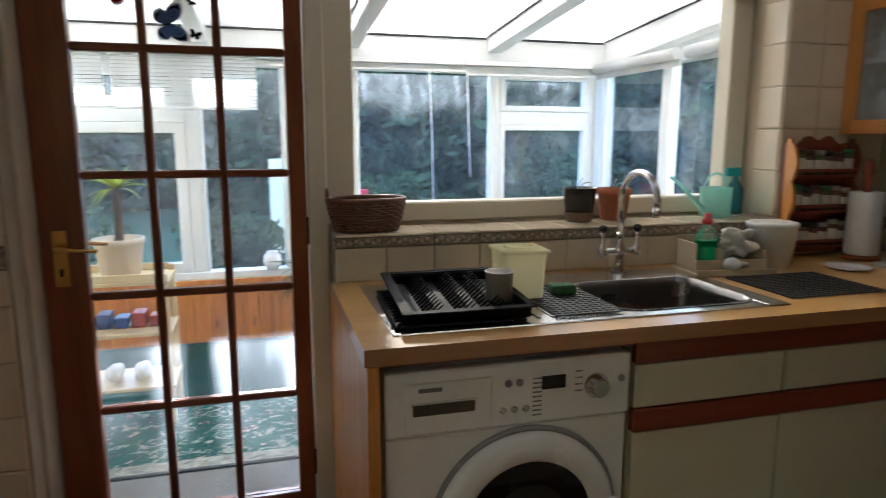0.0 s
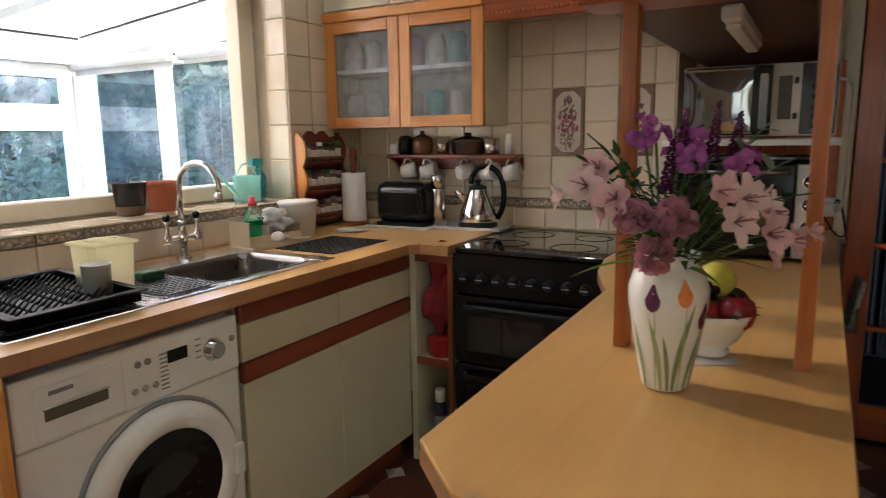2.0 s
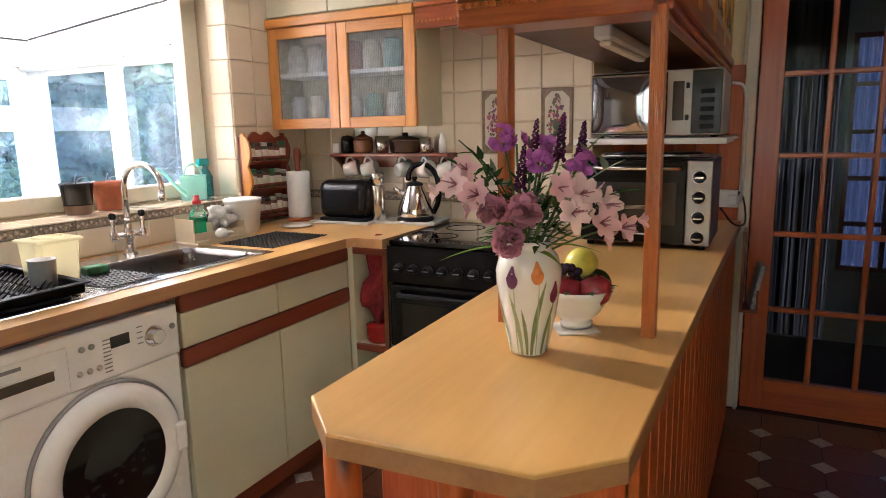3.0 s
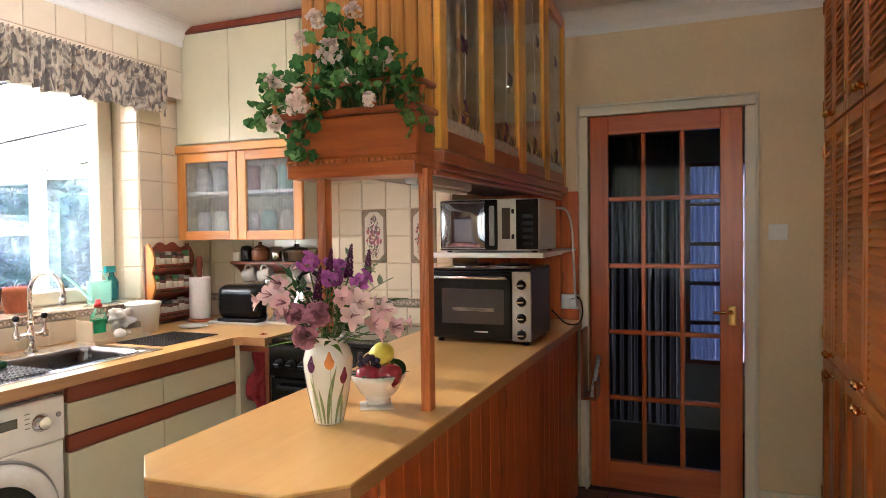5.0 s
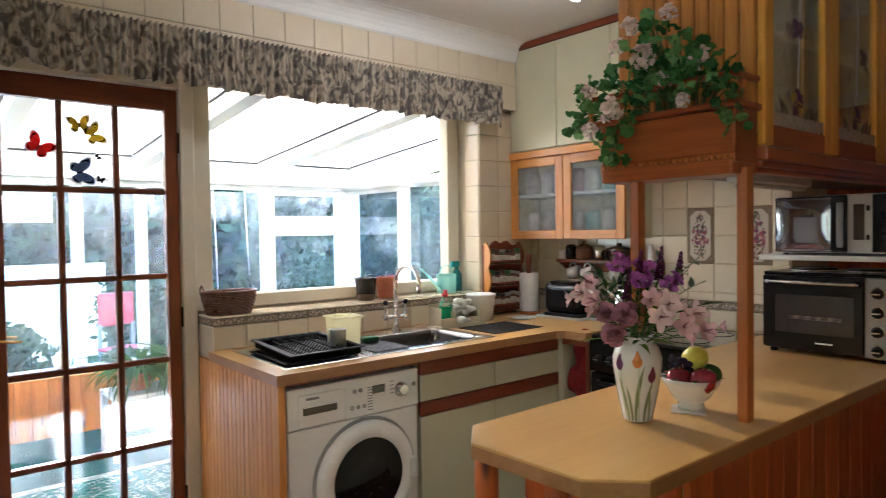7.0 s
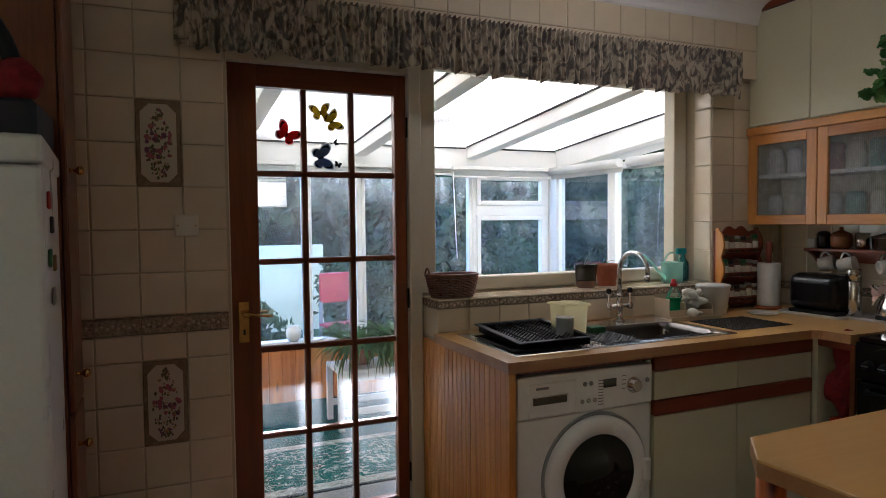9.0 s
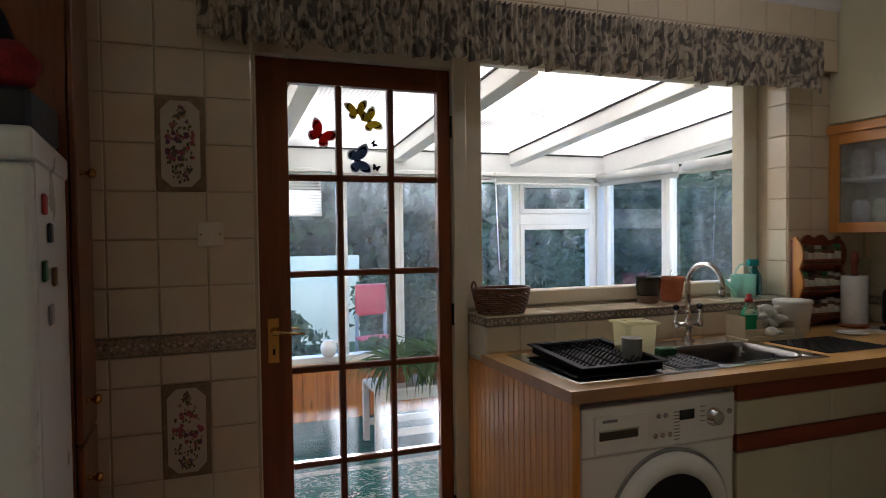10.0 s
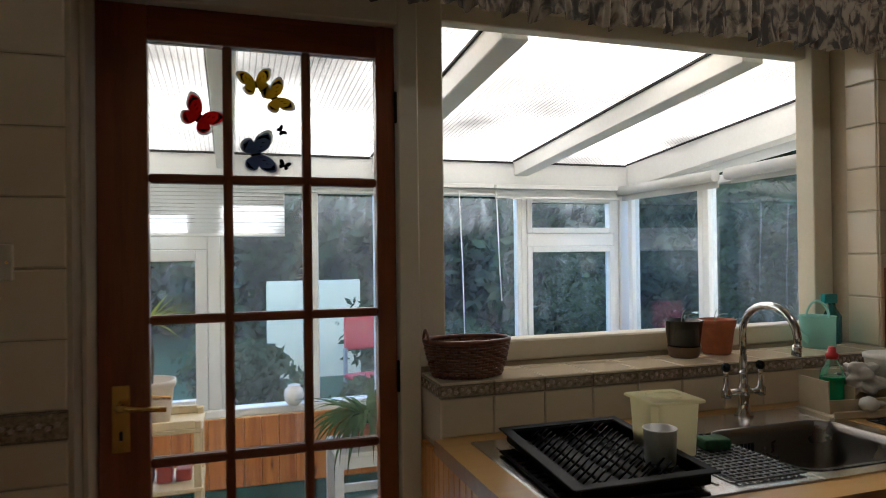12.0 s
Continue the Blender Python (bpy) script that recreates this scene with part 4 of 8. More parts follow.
cons_window("window_4", (XR + 0.08, YF + 0.08), (XR + 0.08, 1.80), SILL, HEAD,
            [(0.060, 0.4185, 0.047, 0, 0), (0.4185, 0.80, 0.047, 0, 0), (0.80, 1.0, 0.035, 0, 0)], "white conservatory side window with dusty panes")
roof = thing("conservatory_roof", "white timber lean-to roof with ribbed clear sheets", "roof", kind="structure")
slope = math.degrees(math.atan2(RIDGE - EAVE, YF - 1.80))
part("eaves_beam", bx(XL, XR + 0.1, YF - 0.01, YF + 0.16, HEAD, EAVE + 0.046, bevel=0.005), WHITE_FRAME, roof)
part("wall_plate", bx(XL, XR + 0.1, 1.80, 1.84, RIDGE + 0.01, RIDGE + 0.06), WHITE_FRAME, roof)
run = math.hypot(YF + 0.14 - 1.80, RIDGE - EAVE)
xs = [-3.12, -2.15, -1.18, -0.235, 0.76, 1.66]
for x in xs:
    w = 0.10
    part("rafter", bx(x, x + w, 0, run, -0.17 if x > 1.4 else -0.10, 0.0, bevel=0.004), WHITE_FRAME, roof, "", pose(0, 1.80, RIDGE + 0.05, -slope))
for a, b in zip(xs, xs[1:]):
    g = part("roof_sheet", bx(a, b, 0, run + 0.1, 0.004, 0.014), POLYCARB, roof, "ribbed translucent roof sheet", pose(0, 1.80, RIDGE + 0.05, -slope))
# thin dark lines along one side of each rafter and along the eaves
DARK_STRIP = material("dark_roof_strip", (0.02, 0.02, 0.02), 0.7)
for x in xs:
    part("dark_strip", bx(x - 0.012, x - 0.001, 0, run - 0.16, -0.007, 0.003), DARK_STRIP, roof, "thin dark strip along the roof joint", pose(0, 1.80, RIDGE + 0.05, -slope))
for a, b in zip(xs, xs[1:]):
    part("dark_strip", bx(a + 0.10, b - 0.014, YF - 0.024, YF - 0.011, EAVE + 0.035, EAVE + 0.047), DARK_STRIP, roof, "thin dark strip along the roof joint")
part("barge_board", bx(1.762, 1.782, 0, run, -0.22, 0.02), WHITE_FRAME, roof, "", pose(0, 1.80, RIDGE + 0.05, -slope))

# garden
GRASS = material("lawn", (0.045, 0.085, 0.025), 0.9, spread=0.4, scale=0.8, fine=30, bump=0.4)
bm = bmesh.new()
box(bm, -200, 200, -200, 300, -0.3, -0.12)
solo("ground", bm, GRASS, "green garden lawn", "lawn", kind="structure")
LEAF_DARK = sheet_plastic("hedge_leaves", (0.095, 0.125, 0.055), 0.35, stain=0.75, stain_scale=2.6)


def foliage(name, centre, size, count, leaf, seed):
    """A crown of many small leaves inside an uneven outline."""
    rnd = random.Random(seed)
    bm = bmesh.new()
    lumps = [(Vector((rnd.uniform(-1, 1) * size[0] * 0.6, rnd.uniform(-1, 1) * size[1] * 0.6, rnd.uniform(-0.8, 0.8) * size[2] * 0.6)), rnd.uniform(0.28, 0.6)) for _ in range(16)]
    for _ in range(count):
        c, r = rnd.choice(lumps)
        d = Vector((rnd.gauss(0, 1), rnd.gauss(0, 1), rnd.gauss(0, 1))).normalized() * rnd.uniform(0.55, 1.0) * r
        p = Vector(centre) + c + Vector((d.x * size[0], d.y * size[1], d.z * size[2]))
        a = Vector((rnd.gauss(0, 1), rnd.gauss(0, 1), rnd.gauss(0, 1))).normalized()
        b = a.orthogonal().normalized()
        s = leaf * rnd.uniform(0.6, 1.3)
        bm.faces.new([bm.verts.new(p + a * s), bm.verts.new(p + b * s * 0.5), bm.verts.new(p - a * s), bm.verts.new(p - b * s * 0.5)])
    return bm


BARK = material("bark", (0.08, 0.06, 0.045), 0.9, spread=0.4, bump=0.6)
# the last four are added, and some crowns raised, to block low sun
for i, (x, y, w, h) in enumerate(((-7, 13, 3.4, 2.4), (-3.4, 14, 2.6, 2.1), (0.2, 12.5, 2.9, 3.4), (3.6, 12, 3.0, 3.2), (7.0, 11, 3.0, 2.8), (8.0, 7.5, 2.6, 2.8), (6.5, 4.5, 2.4, 2.6), (5.0, 9.0, 2.4, 2.4), (2.0, 13.5, 3.2, 3.5), (-5.2, 15, 3.0, 2.6), (-1.6, 13.4, 3.0, 3.5), (1.0, 15.2, 3.2, 3.9), (5.4, 13.8, 3.0, 3.6), (1.1, 10.8, 2.6, 2.75))):
    tree = thing("tree", "dark green garden tree behind the conservatory", "tree", pose(x, y, -0.12), "garden trees")
    part("trunk", tubed([(0, 0, 0), (0.05, 0.03, h * 0.6), (0.0, 0.1, h * 1.2)], [0.16, 0.11, 0.05]), BARK, tree)
    crown = foliage("crown", (0, 0, h * 0.80), (w, 1.2, h * 1.05), 26000, 0.15, 40 + i)
    part("crown", crown, LEAF_DARK, tree)
wall("garden_wall", [(-0.69, 0.45, 8.0, 8.15, -0.13, 1.075)], material("cream_render", (0.90, 0.74, 0.48), 0.9, spread=0.1, scale=3, bump=0.3), "low white rendered garden wall")
for i, (x, y, r, h) in enumerate(((-2.6, 5.2, 0.8, 0.45), (-1.0, 5.8, 0.7, 0.4), (0.9, 6.4, 0.9, 0.55), (-0.15, 4.9, 0.5, 0.3), (2.6, 6.2, 1.1, 0.8), (3.4, 4.4, 0.8, 0.9), (3.2, 2.8, 0.7, 0.9))):
    bush = thing("shrub", "dark green shrub in the garden", "shrub", pose(x, y, -0.12), "garden shrubs")
    part("branches", tubed([(0, 0, 0), (0.04, 0.0, h * 0.9)], [0.04, 0.02], 6), BARK, bush)
    part("foliage", foliage("foliage", (0, 0, h), (r, r * 0.7, h * 1.1), 2200, 0.05, 80 + i), LEAF_DARK, bush)
for i, (x, y) in enumerate(((3.7, 2.2), (3.9, 3.3), (3.8, 4.5), (4.3, 5.8))):
    hedge = thing("hedge", "tall dark green hedge beside the conservatory", "hedge", pose(x, y, -0.12), "hedge plants")
    part("branches", tubed([(0, 0, 0), (0.04, 0.0, 1.5)], [0.06, 0.02], 6), BARK, hedge)
    part("foliage", foliage("foliage", (0, 0, 1.25), (0.8, 0.8, 1.35), 2600, 0.075, 120 + i), LEAF_DARK, hedge)
red_bin = thing("red_garden_chair", "red plastic garden chair on the lawn", "chair", pose(0.05, 5.5, -0.12, 0, 0, 10))
RED_P = material("red_plastic", (0.55, 0.03, 0.05), 0.35)
part("backrest", bx(-0.17, 0.17, 0.15, 0.18, 0.66, 0.98, bevel=0.014, seg=2), RED_P, red_bin)
part("seat", bx(-0.18, 0.18, -0.18, 0.18, 0.42, 0.45, bevel=0.01), RED_P, red_bin)
for sx in (-0.16, 0.16):
    for sy in (-0.16, 0.16):
        part("leg", bx(sx - 0.015, sx + 0.015, sy - 0.015, sy + 0.015, 0, 0.42 if sy < 0 else 0.68), GREY_PLASTIC, red_bin)

# rolled blinds, one drawn over the left-hand panes
BLIND = sheet_plastic("white_blind_slats", (0.88, 0.88, 0.86), 0.55)
def slat_blind(name, label, x0, x1, y, z_top, z_bottom, step=0.022):
    u = thing(name, label, "blind")
    part("head_rail", bx(x0, x1, y - 0.02, y + 0.02, z_top, z_top + 0.03, bevel=0.004), WHITE_FRAME, u)
    z, k = z_top - 0.004, 0
    while z > z_bottom:
        part("slat", bx(x0 + 0.004, x1 - 0.004, -0.012, 0.012, -0.0008, 0.0008), BLIND, u, "", pose(0, y, z, 55 if step > 0.015 else 10))
        z -= step
        k += 1
    part("bottom_rail", bx(x0 + 0.002, x1 - 0.002, y - 0.012, y + 0.012, z_bottom - 0.016, z_bottom, bevel=0.003), WHITE_FRAME, u)
    for x in (x0 + 0.1, x1 - 0.1):
        part("cord", tubed([(x, y, z_bottom), (x, y, z_top)], 0.0012, 5), WHITE_FRAME, u)


slat_blind("slatted_blind", "white slatted blind drawn half down over the glass", -1.62, -0.79, YF - 0.10, 1.83, 1.528)
slat_blind("slatted_blind", "white slatted blind drawn half down over the glass", -2.60, -1.66, YF - 0.10, 1.83, 1.528)
slat_blind("raised_blind", "white slatted blind gathered up under the eaves", -0.72, 0.56, YF - 0.10, 1.825, 1.795, 0.006)
slat_blind("raised_blind", "white slatted blind gathered up under the eaves", 0.58, 1.55, YF - 0.10, 1.825, 1.775, 0.006)
for x, z0 in ((0.34, 0.62), (0.60, 1.08)):
    solo("blind_cord", tubed([(x, 3.78, z0), (x - 0.01, 3.785, 1.3), (x - 0.03, 3.78, 1.80)], 0.004, 6), WHITE_FRAME, "hanging white blind cord with a tassel end", "cord")
ROLLER = sheet_plastic("white_roller_fabric", (0.80, 0.80, 0.78), 0.4)
for y0, y1, z, t in ((2.86, 3.84, 1.775, 0), (1.86, 2.76, 1.79, 0.6)):
    u = thing("roller_blind", "white roller blind rolled up over the side window", "blind", pose(0, 0, 0))
    part("roll", tubed([(XR - 0.045, y0, z + 0.05), (XR - 0.045, y1, z + 0.05 - 0.03 * t)], 0.034, 14), ROLLER, u)
    part("fabric", bx(XR - 0.020, XR - 0.016, y0, y1, z - 0.02, z + 0.06), ROLLER, u)


# ceiling tube lamp
tube_lamp = thing("ceiling_tube_lamp", "white fluorescent tube lamp on the ceiling, lit", "lamp", pose(0.22, 0.555, 0))
part("housing", bx(-0.62, 0.62, -0.03, 0.03, CEIL - 0.045, CEIL - 0.001, bevel=0.005), WHITE_PLASTIC, tube_lamp)
part("tube", tubed([(-0.6, 0, CEIL - 0.065), (0.6, 0, CEIL - 0.065)], 0.014), material("lit_tube", (0.9, 0.9, 0.9), 0.4, emission=((1.0, 0.87, 0.68), 1.6)), tube_lamp, "glowing tube")


# sink, tap and what stands round them
def sink():
    u = thing("sink", "stainless steel sink with one basin and a drainer", "sink")
    bm = bmesh.new()
    z = TOP + 0.004
    bx0, bx1, by0, by1 = 0.085, 0.485, 0.895, 1.215
    box(bm, S0 - 0.008, bx0, T0 - 0.008, T1 + 0.008, z - 0.012, z, bevel=0.003)
    box(bm, bx1, S1 + 0.008, T0 - 0.008, T1 + 0.008, z - 0.012, z, bevel=0.003)
    box(bm, bx0, bx1, T0 - 0.008, by0, z - 0.012, z)
    box(bm, bx0, bx1, by1, T1 + 0.008, z - 0.012, z)
    part("rim", bm, STEEL, u)
    bm = bmesh.new()

    def ring(inset, depth, r):
        pts = []
        for cx, cy, a0 in ((bx1 - r, by1 - r, 0), (bx0 + r, by1 - r, 90), (bx0 + r, by0 + r, 180), (bx1 - r, by0 + r, 270)):
            for k in range(6):
                a = radians(a0 + 18 * k)
                pts.append((cx + (r - inset) * math.cos(a), cy + (r - inset) * math.sin(a), depth))
        return [bm.verts.new(p) for p in pts]

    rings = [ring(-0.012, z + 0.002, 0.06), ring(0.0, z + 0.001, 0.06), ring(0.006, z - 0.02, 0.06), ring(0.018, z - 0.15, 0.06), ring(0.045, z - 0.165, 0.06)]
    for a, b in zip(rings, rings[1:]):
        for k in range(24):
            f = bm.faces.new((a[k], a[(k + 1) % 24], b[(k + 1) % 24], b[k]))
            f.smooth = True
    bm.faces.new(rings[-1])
    # the basin gets a much darker steel than the rim
    part("basin", bm, material("dark_basin_steel", (0.20, 0.19, 0.18), 0.28, 1.0, spread=0.1, fine=200), u, "deep steel basin")
    for i in range(4):
        part("overflow_slot", bx(0.19 + i * 0.012, 0.197 + i * 0.012, by1 - 0.0125, by1 - 0.0095, z - 0.06, z - 0.035), BLACK_PLASTIC, u)
    for i in range(14):
        x = S0 + 0.035 + i * 0.036
        if x < 0.05:
            part("drainer_rib", bx(x, x + 0.010, T0 + 0.04, T1 - 0.06, z, z + 0.003, bevel=0.001), STEEL, u)
    return u


sink()


def mixer_tap(x, y):
    u = thing("mixer_tap", "chrome mixer tap with a swan neck and lever handles", "tap", pose(x, y, TOP + 0.004))
    part("base", lathed([(0.026, 0), (0.026, 0.006), (0.018, 0.012), (0.014, 0.05), (0.018, 0.056), (0.018, 0.085), (0.013, 0.092), (0.012, 0.12), (0.014, 0.125), (0.011, 0.13)], seg=24), CHROME, u)
    pts = [(0, 0, 0.12), (0, 0, 0.225)]
    for k in range(13):
        a = math.pi * (1 - k / 12 * 1.06)
        pts.append((0.0, -0.098 - 0.098 * math.cos(a), 0.245 + 0.085 * math.sin(a)))
    neck = part("neck", tubed(pts, 0.0105, 14), CHROME, u)
    e = Vector(pts[-1])
    part("spout_tip", tubed([e, e + Vector((0.0, 0.003, -0.026))], [0.0125, 0.0135], 14), CHROME, neck)
    part("valve_bar", tubed([(-0.06, 0, 0.07), (0.06, 0, 0.07)], 0.010, 14), CHROME, u)
    for s in (-1, 1):
        v = part("valve", lathed([(0.014, 0.056), (0.015, 0.062), (0.015, 0.080), (0.008, 0.086), (0.0065, 0.12), (0.009, 0.135)], s * 0.062, 0, 20), CHROME, u)
        part("lever_top", lathed([(0.009, 0.133), (0.0125, 0.140), (0.0125, 0.152), (0.006, 0.157)], s * 0.062, 0, 18), BLACK_ENAMEL, v, "dark lever cap")
    return u


mixer_tap(0.322, 1.335)

RACK = material("black_rack_plastic", (0.005, 0.005, 0.006), 0.5, spread=0.2, spec=0.1)
MESH_MAT = material("dark_drainer_mat", (0.028, 0.028, 0.03), 0.5, spread=0.2)


def dish_rack():
    u = thing("dish_rack", "black plastic dish rack standing in a drip tray", "dish rack", pose(-0.335, 1.075, TOP + 0.007, 0, 0, -3) @ Matrix.Diagonal((0.86, 1.19, 0.72, 1.0)))
    part("drip_tray", bx(-0.195, 0.135, -0.175, 0.135, 0.0, 0.010, bevel=0.004), RACK, u)
    for k in range(12):
        part("tray_rib", bx(-0.185, -0.150, -0.165 + k * 0.024, -0.153 + k * 0.024, 0.010, 0.015), RACK, u)
    tilt = pose(0.005, 0.0, 0.012, 3, -1, 0)
    rack = part("rack", bx(-0.15, 0.185, -0.155, 0.165, 0.0, 0.006), RACK, u, "", tilt)
    for b in ((-0.152, 0.187, -0.157, -0.145, 0.0, 0.040), (-0.152, 0.187, 0.155, 0.167, 0.0, 0.040), (-0.160, -0.148, -0.157, 0.167, 0.0, 0.040), (0.178, 0.190, -0.157, 0.167, 0.0, 0.040)):
        part("rack_side", bx(*b, bevel=0.003), RACK, rack)
    for b in ((-0.175, 0.200, -0.172, -0.150, 0.040, 0.046), (-0.175, 0.200, 0.158, 0.182, 0.040, 0.046), (-0.178, -0.146, -0.17, 0.18, 0.040, 0.046), (0.176, 0.200, -0.17, 0.18, 0.040, 0.046)):
        part("rack_lip", bx(*b, bevel=0.002), RACK, rack)
    for row, x in enumerate((-0.075, 0.02, 0.10)):
        part("rack_bar", bx(x - 0.005, x + 0.005, -0.145, 0.155, 0.020, 0.030, bevel=0.002), RACK, rack)
        for k in range(15):
            y = -0.135 + k * 0.020
            part("prong", tubed([(x - 0.028, y, 0.006), (x - 0.004, y, 0.030), (x + 0.010, y, 0.046), (x + 0.018, y, 0.054)], [0.003, 0.003, 0.0026, 0.002], 6), RACK, rack)
    return u


dish_rack()


def grid_mat(name, label, x0, x1, y0, y1, cell, m):
    bm = bmesh.new()
    z = 0.0
    k = 0
    while x0 + k * cell <= x1:
        box(bm, x0 + k * cell, x0 + k * cell + cell * 0.34, y0, y1, z, z + 0.003)
        k += 1
    k = 0
    while y0 + k * cell <= y1:
        box(bm, x0, x1 + cell * 0.35, y0 + k * cell, y0 + k * cell + cell * 0.34, z + 0.001, z + 0.004)
        k += 1
    return solo(name, bm, MESH_MAT, label, "mat", m, kind="stuff")


grid_mat("sink_mat", "dark grey lattice drainer mat beside the basin", -0.11, 0.065, 0.88, 1.20, 0.0185, pose(0, 0, TOP + 0.0075))
grid_mat("worktop_mat", "dark grey lattice draining mat on the worktop", 0.605, 0.94, 0.90, 1.17, 0.018, pose(0, 0, TOP + 0.001))

TUB = sheet_plastic("cream_tub_plastic", (0.95, 0.92, 0.74), 0.75, stain=0.05)


def food_tub():
    u = thing("food_tub", "translucent cream plastic food tub with a lid", "tub", pose(-0.122, 1.108, TOP + 0.008, 0, 0, -4) @ Matrix.Diagonal((0.78, 1.0, 1.0, 1.0)))
    bm = bmesh.new()
    rows = []
    for z, w, d in ((0.0, 0.070, 0.05), (0.003, 0.074, 0.054), (0.125, 0.082, 0.060)):
        rows.append([bm.verts.new((sx * (w - (0.015 if c else 0)), sy * (d - (0 if c else 0.015)), z)) for sx, sy, c in ((1, -1, 1), (1, -1, 0), (1, 1, 0), (1, 1, 1), (-1, 1, 1), (-1, 1, 0), (-1, -1, 0), (-1, -1, 1))])
    for a, b in zip(rows, rows[1:]):
        for k in range(8):
            bm.faces.new((a[k], a[(k + 1) % 8], b[(k + 1) % 8], b[k]))
    bm.faces.new(rows[0][::-1])
    part("tub", bm, TUB, u)
    part("lid", bx(-0.090, 0.090, -0.067, 0.067, 0.125, 0.136, bevel=0.008, seg=2), TUB, u)
    part("lid_rim", lathed([(0.042, 0.136), (0.042, 0.140), (0.037, 0.140), (0.037, 0.136)], 0, 0, 28, cap=False, sx=1.3), TUB, u)
    return u


food_tub()
cup = thing("steel_cup", "brushed steel cup in the dish rack", "cup", pose(-0.222, 0.988, TOP + 0.028))
part("cup_wall", lathed([(0.030, 0), (0.033, 0.002), (0.035, 0.075), (0.037, 0.078), (0.034, 0.078), (0.031, 0.006), (0.001, 0.004)], seg=28), material("pale_brushed_steel", (0.80, 0.79, 0.77), 0.38, 0.6, spread=0.05), cup)
cloth_green = material("green_scourer", (0.03, 0.10, 0.04), 0.95, spread=0.4, scale=60, bump=0.8)
bm = bx(-0.035, 0.035, -0.024, 0.024, 0, 0.026, bevel=0.006, seg=2)
solo("sponge", bm, cloth_green, "green scouring sponge beside the drainer", "sponge", pose(0.0, 1.085, TOP + 0.012, 0, 0, -8))

BEIGE = material("beige_caddy_plastic", (0.54, 0.45, 0.30), 0.4, spread=0.08)


def sink_caddy():
    u = thing("sink_caddy", "beige plastic sink tidy holding cloths and brushes", "sink tidy", pose(0.672, 1.285, TOP + 0.001, 0, 0, -8) @ Matrix.Diagonal((1.12, 1.05, 1.35, 1.0)))
    for b in ((-0.11, 0.11, -0.06, -0.055, 0, 0.035), (-0.11, 0.11, 0.055, 0.06, 0, 0.085), (-0.11, -0.105, -0.055, 0.055, 0, 0.075), (0.105, 0.11, -0.055, 0.055, 0, 0.055)):
        part("side", bx(*b), BEIGE, u)
    part("base", bx(-0.12, 0.13, -0.085, 0.065, 0, 0.006, bevel=0.002), BEIGE, u)
    part("divider", bx(-0.03, -0.026, -0.055, 0.055, 0.005, 0.06), BEIGE, u)
    part("lip", bx(-0.118, 0.128, -0.09, -0.083, 0.0, 0.016, bevel=0.002), BEIGE, u)
    return u


sink_caddy()
GREEN_LIQ = material("green_washing_up_liquid", (0.02, 0.42, 0.16), 0.1, spread=0.05, coat=0.5)
bottle = thing("washing_up_bottle", "green washing-up liquid bottle with a red cap", "bottle", pose(0.622, 1.300, TOP + 0.010) @ Matrix.Diagonal((1.25, 1.2, 1.08, 1.0)))
part("liquid", lathed([(0.023, 0.002), (0.028, 0.008), (0.029, 0.085), (0.027, 0.088)], seg=24, sx=1.13, sy=0.78), GREEN_LIQ, bottle, "green liquid")
part("bottle_body", lathed([(0.024, 0), (0.029, 0.006), (0.030, 0.075), (0.026, 0.105), (0.013, 0.128), (0.011, 0.138)], seg=24, sx=1.15, sy=0.8, cap=False), glazing("clear_bottle_plastic", (0.90, 0.97, 0.92), 1.0, 0.2, 9.0), bottle)
part("label_band", lathed([(0.0305, 0.02), (0.0305, 0.07)], seg=24, sx=1.17, sy=0.82, cap=False), GREEN_LIQ, bottle)
part("cap", lathed([(0.014, 0.136), (0.015, 0.15), (0.010, 0.154), (0.009, 0.168), (0.006, 0.170)], seg=18), material("red_cap", (0.55, 0.02, 0.02), 0.35), bottle, "red push cap")
CLOTH = material("crumpled_white_cloth", (0.68, 0.66, 0.62), 0.95, spread=0.15, scale=25, bump=0.6)
bm = bmesh.new()
blob(bm, (0, 0, 0.03), 0.052, 5, 1.0, 4, (1.15, 0.9, 0.9))
solo("dish_cloth", bm, CLOTH, "crumpled white dish cloth in the sink tidy", "cloth", pose(0.728, 1.300, TOP + 0.062))
brush = thing("dish_brush", "white washing-up brush lying in the sink tidy", "brush", pose(0.655, 1.208, TOP + 0.036, 0, 6, 8))
bm = bmesh.new()
blob(bm, (0, 0, 0), 0.026, 2, 0.1, 2, (1.2, 1, 0.9))
part("brush_head", bm, WHITE_PLASTIC, brush)
part("brush_handle", tubed([(0.02, 0, 0), (0.08, 0.004, 0.004), (0.14, 0.0, 0.008)], [0.010, 0.008, 0.006]), WHITE_PLASTIC, brush)
black_bottle = solo("small_black_bottle", lathed([(0.018, 0), (0.018, 0.06), (0.009, 0.072), (0.009, 0.09), (0.012, 0.092), (0.012, 0.10)], seg=18), BLACK_PLASTIC,
                    "small black pump bottle in the sink tidy", "bottle", pose(0.675, 1.315, TOP + 0.008))
white_tub = thing("white_lidded_tub", "white plastic tub with a round lid", "tub", pose(0.905, 1.325, TOP + 0.001))
part("tub", lathed([(0.062, 0), (0.066, 0.003), (0.080, 0.135), (0.082, 0.138)], seg=36), WHITE_PLASTIC, white_tub)
part("lid", lathed([(0.084, 0.136), (0.085, 0.148), (0.078, 0.152), (0.070, 0.150), (0.001, 0.150)], seg=36), WHITE_PLASTIC, white_tub)
